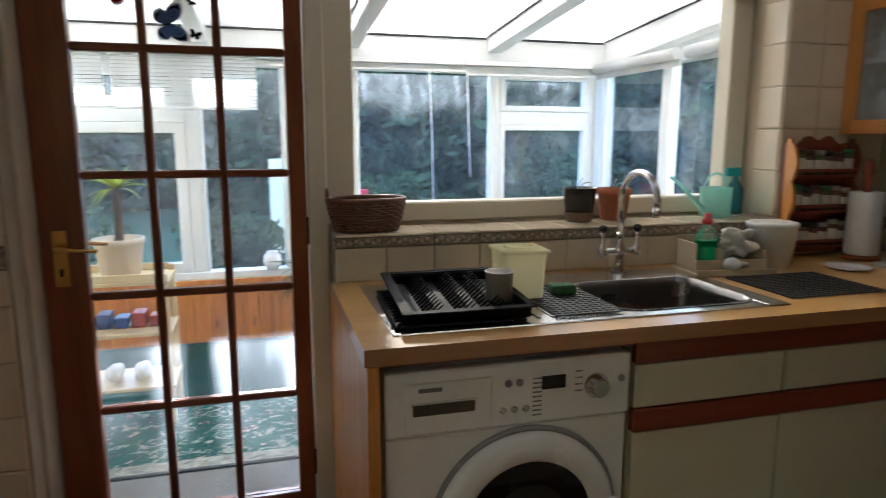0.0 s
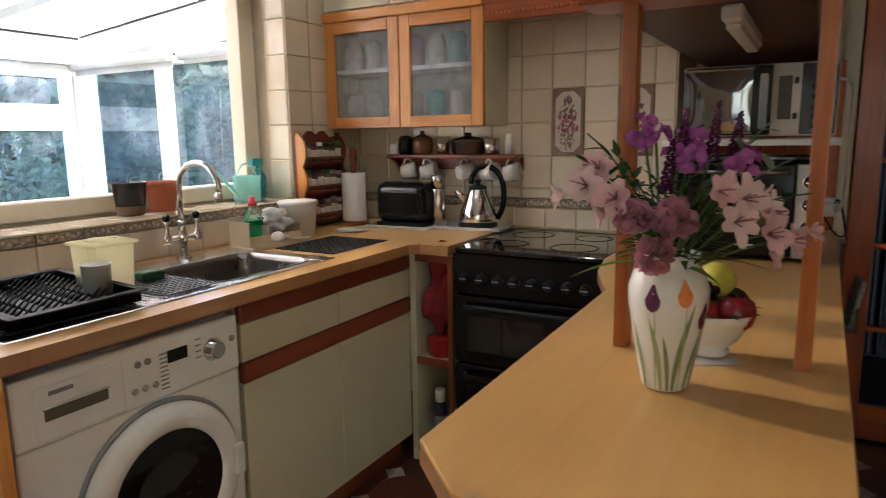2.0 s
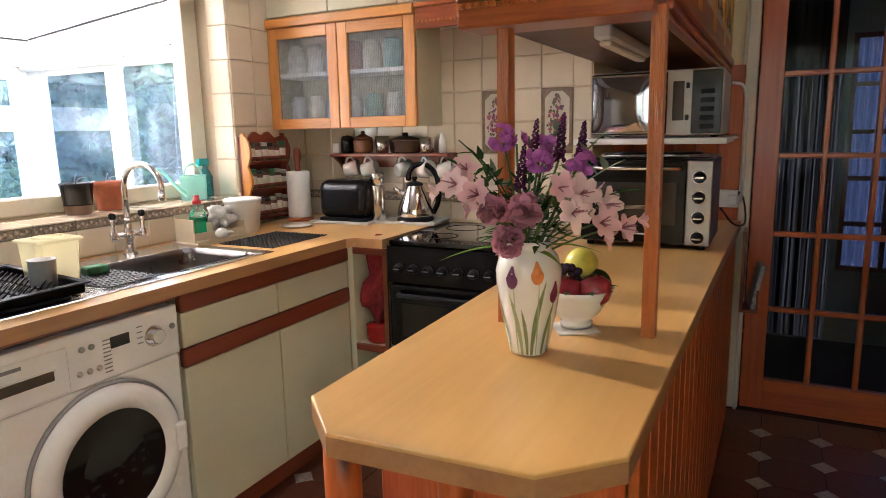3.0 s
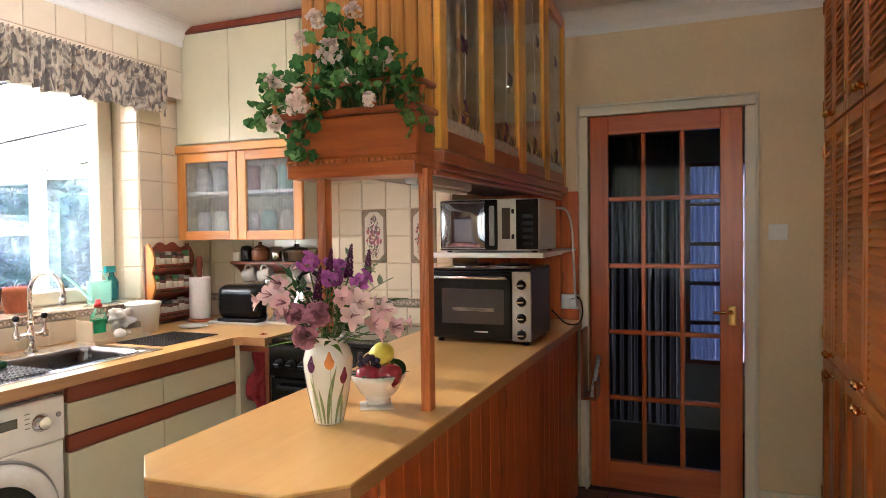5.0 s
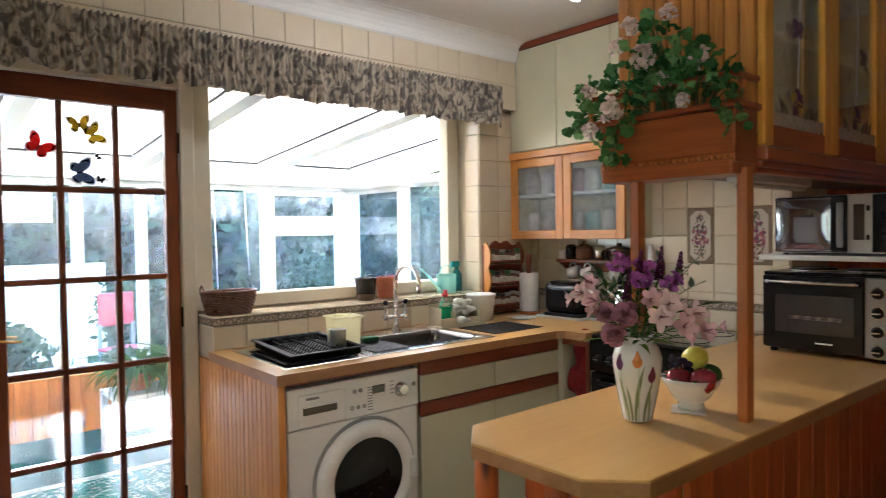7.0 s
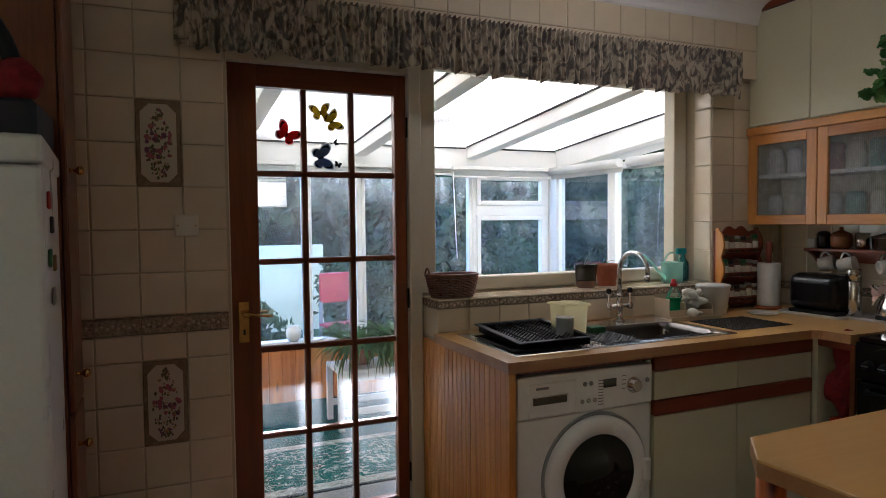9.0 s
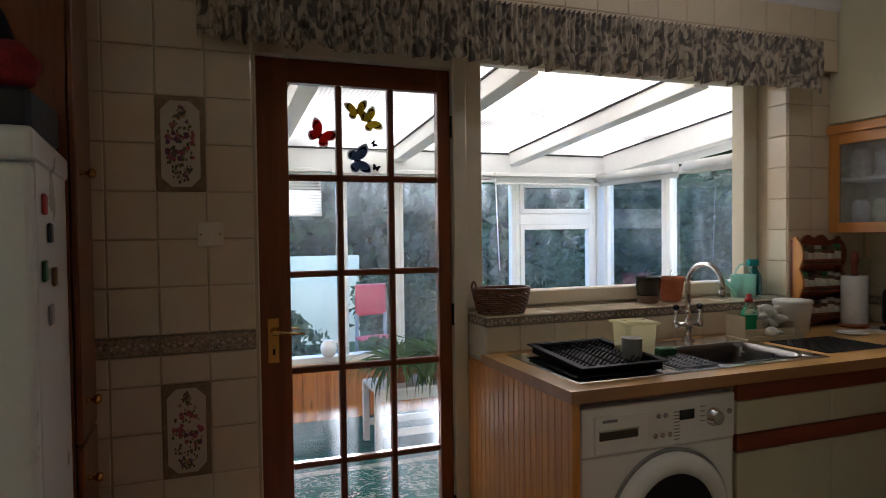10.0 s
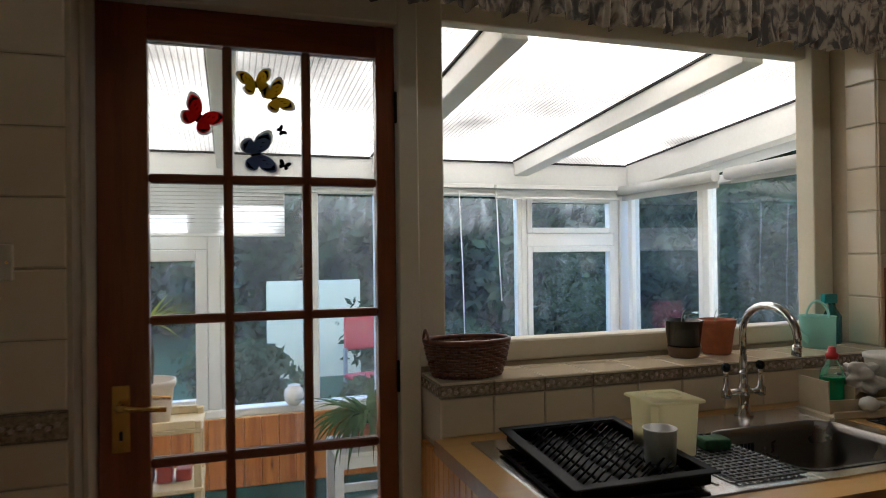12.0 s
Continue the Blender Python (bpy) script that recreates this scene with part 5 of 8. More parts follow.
plate = solo("saucer", lathed([(0.045, 0), (0.072, 0.006), (0.075, 0.009), (0.070, 0.010), (0.042, 0.004), (0.001, 0.004)], seg=40), WHITE_ENAMEL, "small white saucer on the worktop", "plate", pose(1.115, 1.20, TOP + 0.001))

# window ledge things
ledge_z = 1.058


def basket():
    u = thing("wicker_basket", "oval brown wicker basket with a loop handle", "basket", pose(-0.476, 1.505, ledge_z) @ Matrix.Diagonal((0.82, 0.85, 0.97, 1.0)))
    WICKER = material("brown_wicker", (0.17, 0.062, 0.028), 0.3, spread=0.5, scale=30, fine=80, bump=0.5)
    bm = bmesh.new()
    for row in range(12):
        z = 0.006 + row * 0.0078
        r = 0.118 + 0.028 * (row / 11) ** 0.8
        pts = []
        for k in range(65):
            a = 2 * math.pi * k / 64
            wob = 0.0055 * (1 if (k // 2 + row) % 2 else -1)
            pts.append(((r + wob) * math.cos(a), (r * 0.62 + wob) * math.sin(a), z + 0.0012 * math.sin(3 * a + row)))
        tube(bm, pts, 0.0042, 6, cap=False)
    part("weave", bm, WICKER, u)
    for k in range(32):
        a = 2 * math.pi * k / 32
        part("stake", tubed([(0.118 * math.cos(a), 0.073 * math.sin(a), 0), (0.148 * math.cos(a), 0.092 * math.sin(a), 0.10)], 0.0035, 5), WICKER, u)
    part("rim", tubed([(0.15 * math.cos(2 * math.pi * k / 48), 0.094 * math.sin(2 * math.pi * k / 48), 0.102) for k in range(49)], 0.0075, 8, cap=False), WICKER, u)
    part("base", lathed([(0.116, 0), (0.116, 0.006)], seg=40, sy=0.62), WICKER, u)
    for s in (-1,):
        part("loop_handle", tubed(bent((s * 0.146, -0.035, 0.10), (s * 0.15, 0.0, 0.17), (s * 0.146, 0.035, 0.10), 10), 0.005, 8), WICKER, u)


basket()
TERRA = material("terracotta", (0.42, 0.13, 0.055), 0.85, spread=0.2, scale=15, bump=0.3)
SOIL = material("dark_soil", (0.03, 0.02, 0.014), 0.95, spread=0.4, scale=60, bump=0.8)
SHOOT = material("grey_green_shoot", (0.26, 0.30, 0.17), 0.6)


def pot(name, label, x, y, mat, r0, r1, h, rim):
    u = thing(name, label, "plant pot", pose(x, y, ledge_z))
    part("pot_wall", lathed([(r0, 0), (r0 + 0.002, 0.004), (r1 - (0.0 if rim else 0.002), h - (0.022 if rim else 0.004)), (r1 + rim, h - (0.022 if rim else 0.004)), (r1 + rim + 0.001, h), (r1 - 0.004, h), (r1 - 0.008, h - 0.012), (0.001, h - 0.014)], seg=32), mat, u)
    part("soil", lathed([(r1 - 0.008, h - 0.018), (r1 - 0.009, h - 0.012), (0.002, h - 0.008)], seg=20), SOIL, u)
    for s, top in ((-1, (0.02, 0.015, 0.032)), (1, (0.040, -0.01, 0.016))):
        part("shoot", tubed(bent((0.008 * s, 0.0, h - 0.015), (0.0, 0.01, h + 0.022), (top[0], top[1], h + top[2])), [0.0018] * 8 + [0.0008], 6), SHOOT, u)
    return u


p_black = pot("plant_pot", "glazed black plant pot with bare shoots", 0.280, 1.545, BLACK_ENAMEL, 0.043, 0.061, 0.118, 0)
part("glazed_foot", lathed([(0.0436, 0.001), (0.0465, 0.006), (0.0512, 0.034), (0.0512, 0.035)], seg=32, cap=False), material("brown_glaze_band", (0.13, 0.07, 0.04), 0.3), p_black, "brown unglazed foot band")
pot("plant_pot", "terracotta plant pot with bare shoots", 0.428, 1.568, TERRA, 0.043, 0.057, 0.112, 0.004)

CAN_GREEN = sheet_plastic("mint_green_plastic", (0.52, 0.80, 0.74), 0.45, 0.12, stain=0.05)
can = thing("watering_can", "mint green plastic watering can with a long spout", "watering can", pose(0.842, 1.55, ledge_z) @ Matrix.Scale(1.04, 4))
part("body", lathed([(0.050, 0), (0.053, 0.004), (0.055, 0.10), (0.057, 0.104), (0.053, 0.104), (0.050, 0.01), (0.001, 0.008)], seg=32), CAN_GREEN, can)
part("spout", tubed([(-0.045, -0.005, 0.02), (-0.09, -0.01, 0.055), (-0.16, -0.02, 0.115), (-0.205, -0.026, 0.145)], [0.010, 0.008, 0.006, 0.0055], 12), CAN_GREEN, can)
part("handle", tubed([(0.05 * math.cos(a), 0, 0.095 + 0.058 * math.sin(a)) for a in [math.pi * k / 12 for k in range(13)]], 0.004, 8), CAN_GREEN, can)
spray = thing("spray_bottle", "translucent blue bottle with a teal trigger sprayer", "bottle", pose(0.965, 1.60, ledge_z) @ Matrix.Scale(0.96, 4))
part("bottle_body", lathed([(0.030, 0), (0.033, 0.005), (0.033, 0.10), (0.013, 0.135), (0.012, 0.15)], seg=24), glazing("thin_teal_plastic", (0.30, 0.75, 0.85), 1.0, 0.35, 9.0), spray)
part("trigger_head", bx(-0.045, 0.02, -0.011, 0.011, 0.15, 0.185, bevel=0.005, seg=2), material("teal_plastic", (0.02, 0.32, 0.36), 0.35), spray, "teal trigger head")


# the corner by the cooker
roll = thing("kitchen_roll", "white kitchen roll on a wooden holder", "kitchen roll", pose(1.325, 1.345, TOP + 0.001))
part("holder_base", lathed([(0.068, 0), (0.068, 0.012), (0.06, 0.016)], seg=32), PINE_X, roll)
part("paper", lathed([(0.020, 0.017), (0.056, 0.017), (0.0575, 0.02), (0.0575, 0.242), (0.056, 0.245), (0.020, 0.245)], seg=40), material("paper_towel", (0.80, 0.79, 0.77), 0.95, spread=0.05, scale=40, bump=0.6), roll)
part("spindle", lathed([(0.014, 0.016), (0.014, 0.29), (0.019, 0.31), (0.018, 0.35), (0.010, 0.362)], seg=18), OAK_TRIM, roll, "red-brown wooden spindle")


def spice_rack():
    u = thing("spice_rack", "carved pine spice rack with three rows of jars", "spice rack", pose(1.055, 1.40, TOP + 0.015))
    RACK_WOOD = OAK_TRIM
    bm = bmesh.new()
    top = [(0.0, 0.36)] + [(0.29 * k / 24, 0.395 + 0.028 * math.sin(math.pi * k / 24) + 0.010 * math.cos(6 * math.pi * k / 24)) for k in range(25)] + [(0.29, 0.36)]
    ring = [(0.0, 0.0)] + top + [(0.29, 0.0)]
    a = [bm.verts.new((x, 0.055, z)) for x, z in ring]
    b = [bm.verts.new((x, 0.068, z)) for x, z in ring]
    bm.faces.new(a)
    bm.faces.new(b[::-1])
    for i in range(len(a)):
        bm.faces.new((a[i], a[(i + 1) % len(a)], b[(i + 1) % len(a)], b[i]))
    part("back", bm, OAK_TRIM, u)
    for x in (0.0, 0.278):
        bm = bmesh.new()
        out = []
        for k in range(37):
            z = 0.42 * k / 36
            d = 0.055 * (0.60 + 0.40 * abs(math.sin(3 * math.pi * z / 0.40))) if z < 0.40 else 0.02
            out.append((-d + 0.055, z))
        pts = [(0.055, 0.0)] + out + [(0.055, 0.42)]
        a = [bm.verts.new((x, y, z)) for y, z in pts]
        b = [bm.verts.new((x + 0.012, y, z)) for y, z in pts]
        bm.faces.new(a)
        bm.faces.new(b[::-1])
        for i in range(len(a)):
            bm.faces.new((a[i], a[(i + 1) % len(a)], b[(i + 1) % len(a)], b[i]))
        # paler pine on the left side paints in the light that falls there
        part("side", bm, PINE_ORANGE if x < 0.1 else RACK_WOOD, u)
    for z in (0.02, 0.15, 0.28):
        part("shelf", bx(0.012, 0.278, 0.002, 0.055, z, z + 0.010), OAK_TRIM, u)
        part("front_bar", bx(0.012, 0.278, 0.0, 0.006, z + 0.022, z + 0.032), OAK_TRIM, u)
    return u


spice_rack()
JAR_GLASS = material("spice_jar_glass", (0.10, 0.085, 0.07), 0.12, coat=0.5, spread=0.3)
lids = [material("jar_lid_black", (0.02, 0.02, 0.02), 0.4), material("jar_lid_green", (0.03, 0.16, 0.05), 0.4), material("jar_lid_white", (0.35, 0.33, 0.28), 0.4), material("jar_lid_red", (0.10, 0.05, 0.03), 0.4)]
contents = [material("spice_" + n, c, 0.6, spread=0.3) for n, c in (("brown", (0.14, 0.06, 0.03)), ("green", (0.09, 0.11, 0.04)), ("red", (0.13, 0.05, 0.03)), ("ochre", (0.33, 0.20, 0.07)))]
label_mat = material("jar_paper_label", (0.60, 0.55, 0.44), 0.8, spread=0.3, scale=40)
rnd = random.Random(4)
for row, z in enumerate((0.03, 0.16, 0.29)):
    for k in range(6):
        j = thing("spice_jar", "small glass spice jar with a paper label", "jar", pose(1.055 + 0.036 + k * 0.0435, 1.428, TOP + 0.0155 + z), "jars of the spice rack")
        hgt = rnd.uniform(0.058, 0.075)
        part("jar_body", lathed([(0.018, 0), (0.0198, 0.003), (0.0198, hgt), (0.015, hgt + 0.007)], seg=16), rnd.choice(contents), j)
        part("lid", lathed([(0.0185, hgt + 0.004), (0.0185, hgt + 0.020), (0.017, hgt + 0.022)], seg=16), rnd.choice(lids), j)
        part("label", lathed([(0.0204, 0.020), (0.0204, hgt - 0.012)], seg=16, cap=False), label_mat, j)

TRAY = material("pale_grey_tray", (0.55, 0.53, 0.50), 0.35, spread=0.1)
for x, y, w, d, a, lab in ((1.345, 1.06, 0.20, 0.33, 2, "pale tray under the toaster"), (1.43, 0.755, 0.20, 0.32, 4, "pale tray under the kettle")):
    t_ = thing("tray", lab, "tray", pose(x, y, TOP + 0.001, 0, 0, a))
    part("tray_base", bx(-w / 2, w / 2, -d / 2, d / 2, 0, 0.006, bevel=0.002), TRAY, t_)
    for b in ((-w / 2, -w / 2 + 0.006, -d / 2, d / 2), (w / 2 - 0.006, w / 2, -d / 2, d / 2), (-w / 2 + 0.006, w / 2 - 0.006, -d / 2, -d / 2 + 0.006), (-w / 2 + 0.006, w / 2 - 0.006, d / 2 - 0.006, d / 2)):
        part("tray_edge", bx(*b, 0.004, 0.014, bevel=0.002), TRAY, t_)

toaster = thing("toaster", "glossy black two-slot toaster on a tray", "toaster", pose(1.36, 1.062, TOP + 0.009, 0, 0, 2) @ Matrix.Diagonal((1.15, 1.0, 1.06, 1.0)))
part("body", bx(-0.075, 0.075, -0.135, 0.135, 0.012, 0.188, bevel=0.044, seg=6), BLACK_ENAMEL, toaster)
part("base", bx(-0.070, 0.070, -0.128, 0.128, 0.0, 0.016, bevel=0.004), BLACK_PLASTIC, toaster)
for x in (-0.028, 0.028):
    part("slot", bx(x - 0.012, x + 0.012, -0.095, 0.095, 0.1835, 0.1862), STEEL, toaster, "bread slot")
part("lever", bx(-0.018, 0.018, -0.152, -0.134, 0.11, 0.125, bevel=0.004), BLACK_PLASTIC, toaster)
flask = thing("steel_flask", "tall brushed steel vacuum flask", "flask", pose(1.37, 0.905, TOP + 0.009))
part("body", lathed([(0.032, 0), (0.034, 0.003), (0.034, 0.165), (0.030, 0.175)], seg=28), STEEL, flask)
part("cup_lid", lathed([(0.034, 0.172), (0.034, 0.222), (0.030, 0.230), (0.001, 0.231)], seg=28), STEEL, flask)


def kettle():
    u = thing("kettle", "polished steel pyramid kettle with a black handle", "kettle", pose(1.43, 0.735, TOP + 0.009, 0, 0, 108))
    part("power_base", lathed([(0.088, 0), (0.09, 0.006), (0.086, 0.018), (0.07, 0.020)], seg=36), BLACK_PLASTIC, u)
    part("body", lathed([(0.086, 0.022), (0.089, 0.030), (0.082, 0.065), (0.060, 0.125), (0.043, 0.165), (0.038, 0.172)], seg=44), CHROME, u)
    part("lid", lathed([(0.041, 0.171), (0.040, 0.178), (0.022, 0.186), (0.010, 0.188), (0.010, 0.196), (0.016, 0.202), (0.012, 0.210)], seg=28), BLACK_PLASTIC, u)
    bm = bmesh.new()
    tube(bm, [(0.055, 0, 0.120), (0.082, 0, 0.142), (0.100, 0, 0.160)], [0.018, 0.012, 0.009], 14)
    part("spout", bm, CHROME, u)
    pts = smooth([(-0.088, 0, 0.035), (-0.112, 0, 0.09), (-0.116, 0, 0.16), (-0.100, 0, 0.225), (-0.055, 0, 0.265), (-0.005, 0, 0.262), (0.024, 0, 0.230), (0.030, 0, 0.192)], 5)
    part("handle", tubed(pts, 0.0125, 12), BLACK_ENAMEL, u, "black curved handle")
    return u


kettle()

# mug shelf on the cooker wall
mug_shelf = thing("mug_shelf", "red-brown wooden shelf with mug hooks", "shelf")
part("board", bx(1.445, 1.553, 0.565, 1.235, 1.222, 1.238, bevel=0.003), OAK_TRIM_Y, mug_shelf)
part("back_rail", bx(1.538, 1.553, 0.565, 1.235, 1.166, 1.222), OAK_TRIM_Y, mug_shelf)
for y in (0.585, 1.215):
    bm = bmesh.new()
    pts = [(0.0, 0.0), (0.0, -0.075)] + [(-0.09 * (k / 8), -0.075 + 0.075 * (k / 8) ** 0.6) for k in range(1, 8)] + [(-0.095, 0.0)]
    a = [bm.verts.new((1.538 + x, y - 0.008, 1.222 + z)) for x, z in pts]
    b = [bm.verts.new((1.538 + x, y + 0.008, 1.222 + z)) for x, z in pts]
    bm.faces.new(a)
    bm.faces.new(b[::-1])
    for i in range(len(a)):
        bm.faces.new((a[i], a[(i + 1) % len(a)], b[(i + 1) % len(a)], b[i]))
    part("bracket", bm, OAK_TRIM, mug_shelf)
MUG = material("patterned_mug_glaze", (0.66, 0.62, 0.56), 0.2, spread=0.12, scale=30, coat=0.4)
for k, (y, turn) in enumerate(((1.17, 20), (1.06, 12), (0.86, 60), (0.73, -20), (0.63, 10))):
    part("cup_hook", tubed(bent((1.49, y, 1.223), (1.505, y, 1.196), (1.475, y, 1.198), 6), 0.002, 6), BRASS, mug_shelf)
    mug = thing("mug", "pale patterned mug hanging from a hook", "mug", pose(1.478, y, 1.151, 78, 0, turn), "mugs under the shelf")
    part("cup_wall", lathed([(0.026, 0), (0.034, 0.004), (0.040, 0.078), (0.0365, 0.078), (0.031, 0.008), (0.001, 0.008)], seg=26), MUG, mug)
    part("handle", tubed(bent((0.0, 0.036, 0.062), (0.0, 0.085, 0.042), (0.0, 0.034, 0.018), 8), 0.0055, 8), MUG, mug)
    part("flower", bx(-0.010, 0.010, -0.0395, -0.0365, 0.030, 0.052, bevel=0.002), material("mug_flower", (0.45, 0.14, 0.14), 0.4), mug)
# pans and jars on the shelf
GLAZE_BROWN = material("brown_stoneware", (0.20, 0.075, 0.03), 0.25, spread=0.25, coat=0.4)
AMBER = material("smoked_glass", (0.06, 0.03, 0.02), 0.1, spread=0.2, coat=0.6)
z = 1.2385
crock = thing("lidded_crock", "brown stoneware crock with a knobbed lid", "pot", pose(1.495, 1.06, z))
part("body", lathed([(0.040, 0), (0.050, 0.015), (0.052, 0.06), (0.046, 0.070)], seg=30), GLAZE_BROWN, crock)
part("lid", lathed([(0.049, 0.069), (0.047, 0.076), (0.016, 0.092), (0.008, 0.094), (0.012, 0.104), (0.006, 0.110)], seg=26), GLAZE_BROWN, crock)
dish = thing("casserole_dish", "smoked glass casserole dish with a lid", "dish", pose(1.495, 0.815, z))
part("body", lathed([(0.060, 0), (0.066, 0.006), (0.070, 0.055), (0.074, 0.058)], seg=32, sx=0.72, sy=1.25), AMBER, dish)
part("lid", lathed([(0.073, 0.059), (0.070, 0.066), (0.030, 0.080), (0.012, 0.083), (0.014, 0.094), (0.008, 0.098)], seg=32, sx=0.72, sy=1.25), AMBER, dish)
solo("glass_tumbler", lathed([(0.026, 0), (0.031, 0.003), (0.034, 0.082), (0.032, 0.082), (0.028, 0.008), (0.001, 0.007)], seg=26), STEEL, "steel rimmed glass on the shelf", "glass", pose(1.49, 0.945, z))
solo("glass_tumbler", lathed([(0.032, 0), (0.036, 0.003), (0.037, 0.072), (0.034, 0.072), (0.031, 0.008), (0.001, 0.007)], seg=26), STEEL, "short steel rimmed glass on the shelf", "glass", pose(1.49, 0.695, z))
solo("small_white_bottle", lathed([(0.016, 0), (0.017, 0.06), (0.011, 0.07), (0.012, 0.09)], seg=18), WHITE_PLASTIC, "small white bottle on the shelf", "bottle", pose(1.49, 0.612, z))
solo("dark_jar", lathed([(0.030, 0), (0.034, 0.01), (0.034, 0.07), (0.026, 0.085), (0.001, 0.09)], seg=24), BLACK_ENAMEL, "rounded black jar on the shelf", "jar", pose(1.495, 1.155, z))
solo("white_timer", bx(-0.022, 0.022, -0.022, 0.022, 0, 0.05, bevel=0.004), WHITE_PLASTIC, "small white box on the shelf", "box", pose(1.49, 1.21, z))

# red cloth, red pan and spray can in the open shelf unit
RED_CLOTH = material("dark_red_cloth", (0.24, 0.018, 0.022), 0.95, spread=0.35, scale=30, bump=0.7)
bm = bmesh.new()
blob(bm, (0, 0, 0), 0.066, 7, 0.9, 4, (1.0, 0.85, 2.1))
solo("red_tea_towel", bm, RED_CLOTH, "crumpled dark red tea towel hanging in the shelf unit", "towel", pose(1.03, 0.70, 0.69))
solo("red_pan", lathed([(0.050, 0), (0.060, 0.01), (0.062, 0.07), (0.064, 0.075), (0.02, 0.09), (0.001, 0.092)], seg=30), material("red_enamel", (0.45, 0.015, 0.012), 0.2, coat=0.5), "red enamel pan on the shelf", "pan", pose(1.03, 0.70, 0.4435))
spray_can = thing("spray_can", "dark aerosol can with a white cap", "can", pose(1.015, 0.705, 0.0685))
part("can_body", lathed([(0.026, 0), (0.027, 0.005), (0.027, 0.165), (0.020, 0.18)], seg=24), material("dark_blue_can", (0.02, 0.025, 0.06), 0.3, coat=0.4), spray_can)
part("cap", lathed([(0.022, 0.178), (0.022, 0.225), (0.019, 0.23)], seg=24), WHITE_PLASTIC, spray_can, "white cap")
part("label_band", lathed([(0.0275, 0.05), (0.0275, 0.12)], seg=24, cap=False), material("can_print", (0.35, 0.36, 0.40), 0.5, spread=0.4, scale=50), spray_can)


# on the breakfast bar
PETAL_PINK = sheet_plastic("pale_pink_petal", (0.86, 0.55, 0.57), 0.3)
PETAL_WHITE = sheet_plastic("blush_petal", (0.92, 0.70, 0.69), 0.3)
PETAL_MAUVE = sheet_plastic("mauve_petal", (0.54, 0.25, 0.31), 0.25)
PETAL_PURPLE = sheet_plastic("violet_petal", (0.50, 0.15, 0.46), 0.25)
PETAL_DARK = sheet_plastic("dark_plum_floret", (0.15, 0.04, 0.11), 0.2)
LEAF_GREEN = sheet_plastic("fresh_leaf", (0.16, 0.27, 0.05), 0.35)
LEAF_DEEP = sheet_plastic("deep_green_leaf", (0.06, 0.12, 0.04), 0.3)
LEAF_GREY = sheet_plastic("grey_eucalyptus_leaf", (0.22, 0.27, 0.18), 0.25)
STEM = material("green_stem", (0.08, 0.14, 0.03), 0.6)
CHINA = material("white_china", (0.80, 0.77, 0.72), 0.16, spread=0.04, coat=0.5)


def petal(bm, at, out, length, width, curl, up=Vector((0, 0, 1)), n=5, tip=0.1):
    """A cupped blade from at, towards out, that curls back along its length."""
    out = Vector(out).normalized()
    side = out.cross(up)
    side = side.normalized() if side.length > 0.01 else Vector((1, 0, 0))
    nrm = side.cross(out)
    rows, p, d = [], Vector(at), out.copy()
    for i in range(n + 1):
        t = i / n
        w = width * math.sin(math.pi * min(1, 0.12 + 0.88 * t)) ** 0.7 * (1 - t * (1 - tip)) if t < 1 else width * tip * 0.3
        if tip > 0.5:
            w = width * math.sin(math.pi * (0.09 + 0.78 * t)) ** 0.85
        rows.append((bm.verts.new(p - side * w / 2 + nrm * w * 0.12), bm.verts.new(p), bm.verts.new(p + side * w / 2 + nrm * w * 0.12)))
        d = (d - nrm * curl / n).normalized()
        nrm = side.cross(d)
        p = p + d * length / n
    for a, b in zip(rows, rows[1:]):
        for k in (0, 1):
            f = bm.faces.new((a[k], a[k + 1], b[k + 1], b[k]))
            f.smooth = True


def star_flower(bm, c, facing, r, n=6, curl=1.0, width=0.42, rnd=random):
    facing = Vector(facing).normalized()
    a = facing.orthogonal().normalized()
    b = facing.cross(a)
    for k in range(n):
        t = 2 * math.pi * k / n + rnd.uniform(-0.15, 0.15)
        d = (a * math.cos(t) + b * math.sin(t)) * 0.8 + facing * 0.95
        petal(bm, Vector(c), d, r * rnd.uniform(0.85, 1.12), r * width * rnd.uniform(0.9, 1.1), curl * rnd.uniform(0.5, 1.3), facing, 6, 0.62)


def ruffle_flower(bm, c, facing, r, rnd):
    facing = Vector(facing).normalized()
    for k in range(75):
        d = Vector((rnd.gauss(0, 1), rnd.gauss(0, 1), rnd.gauss(0, 1))).normalized()
        d = (d + facing * 0.35).normalized()
        lean = Vector((rnd.gauss(0, 0.5), rnd.gauss(0, 0.5), rnd.gauss(0, 0.5)))
        petal(bm, Vector(c) + d * r * 0.45, d + lean * 0.6, r * rnd.uniform(0.4, 0.6), r * 0.62, rnd.uniform(-1.0, 1.0), lean + Vector((0.01, 0, 0.02)), 3, 0.9)


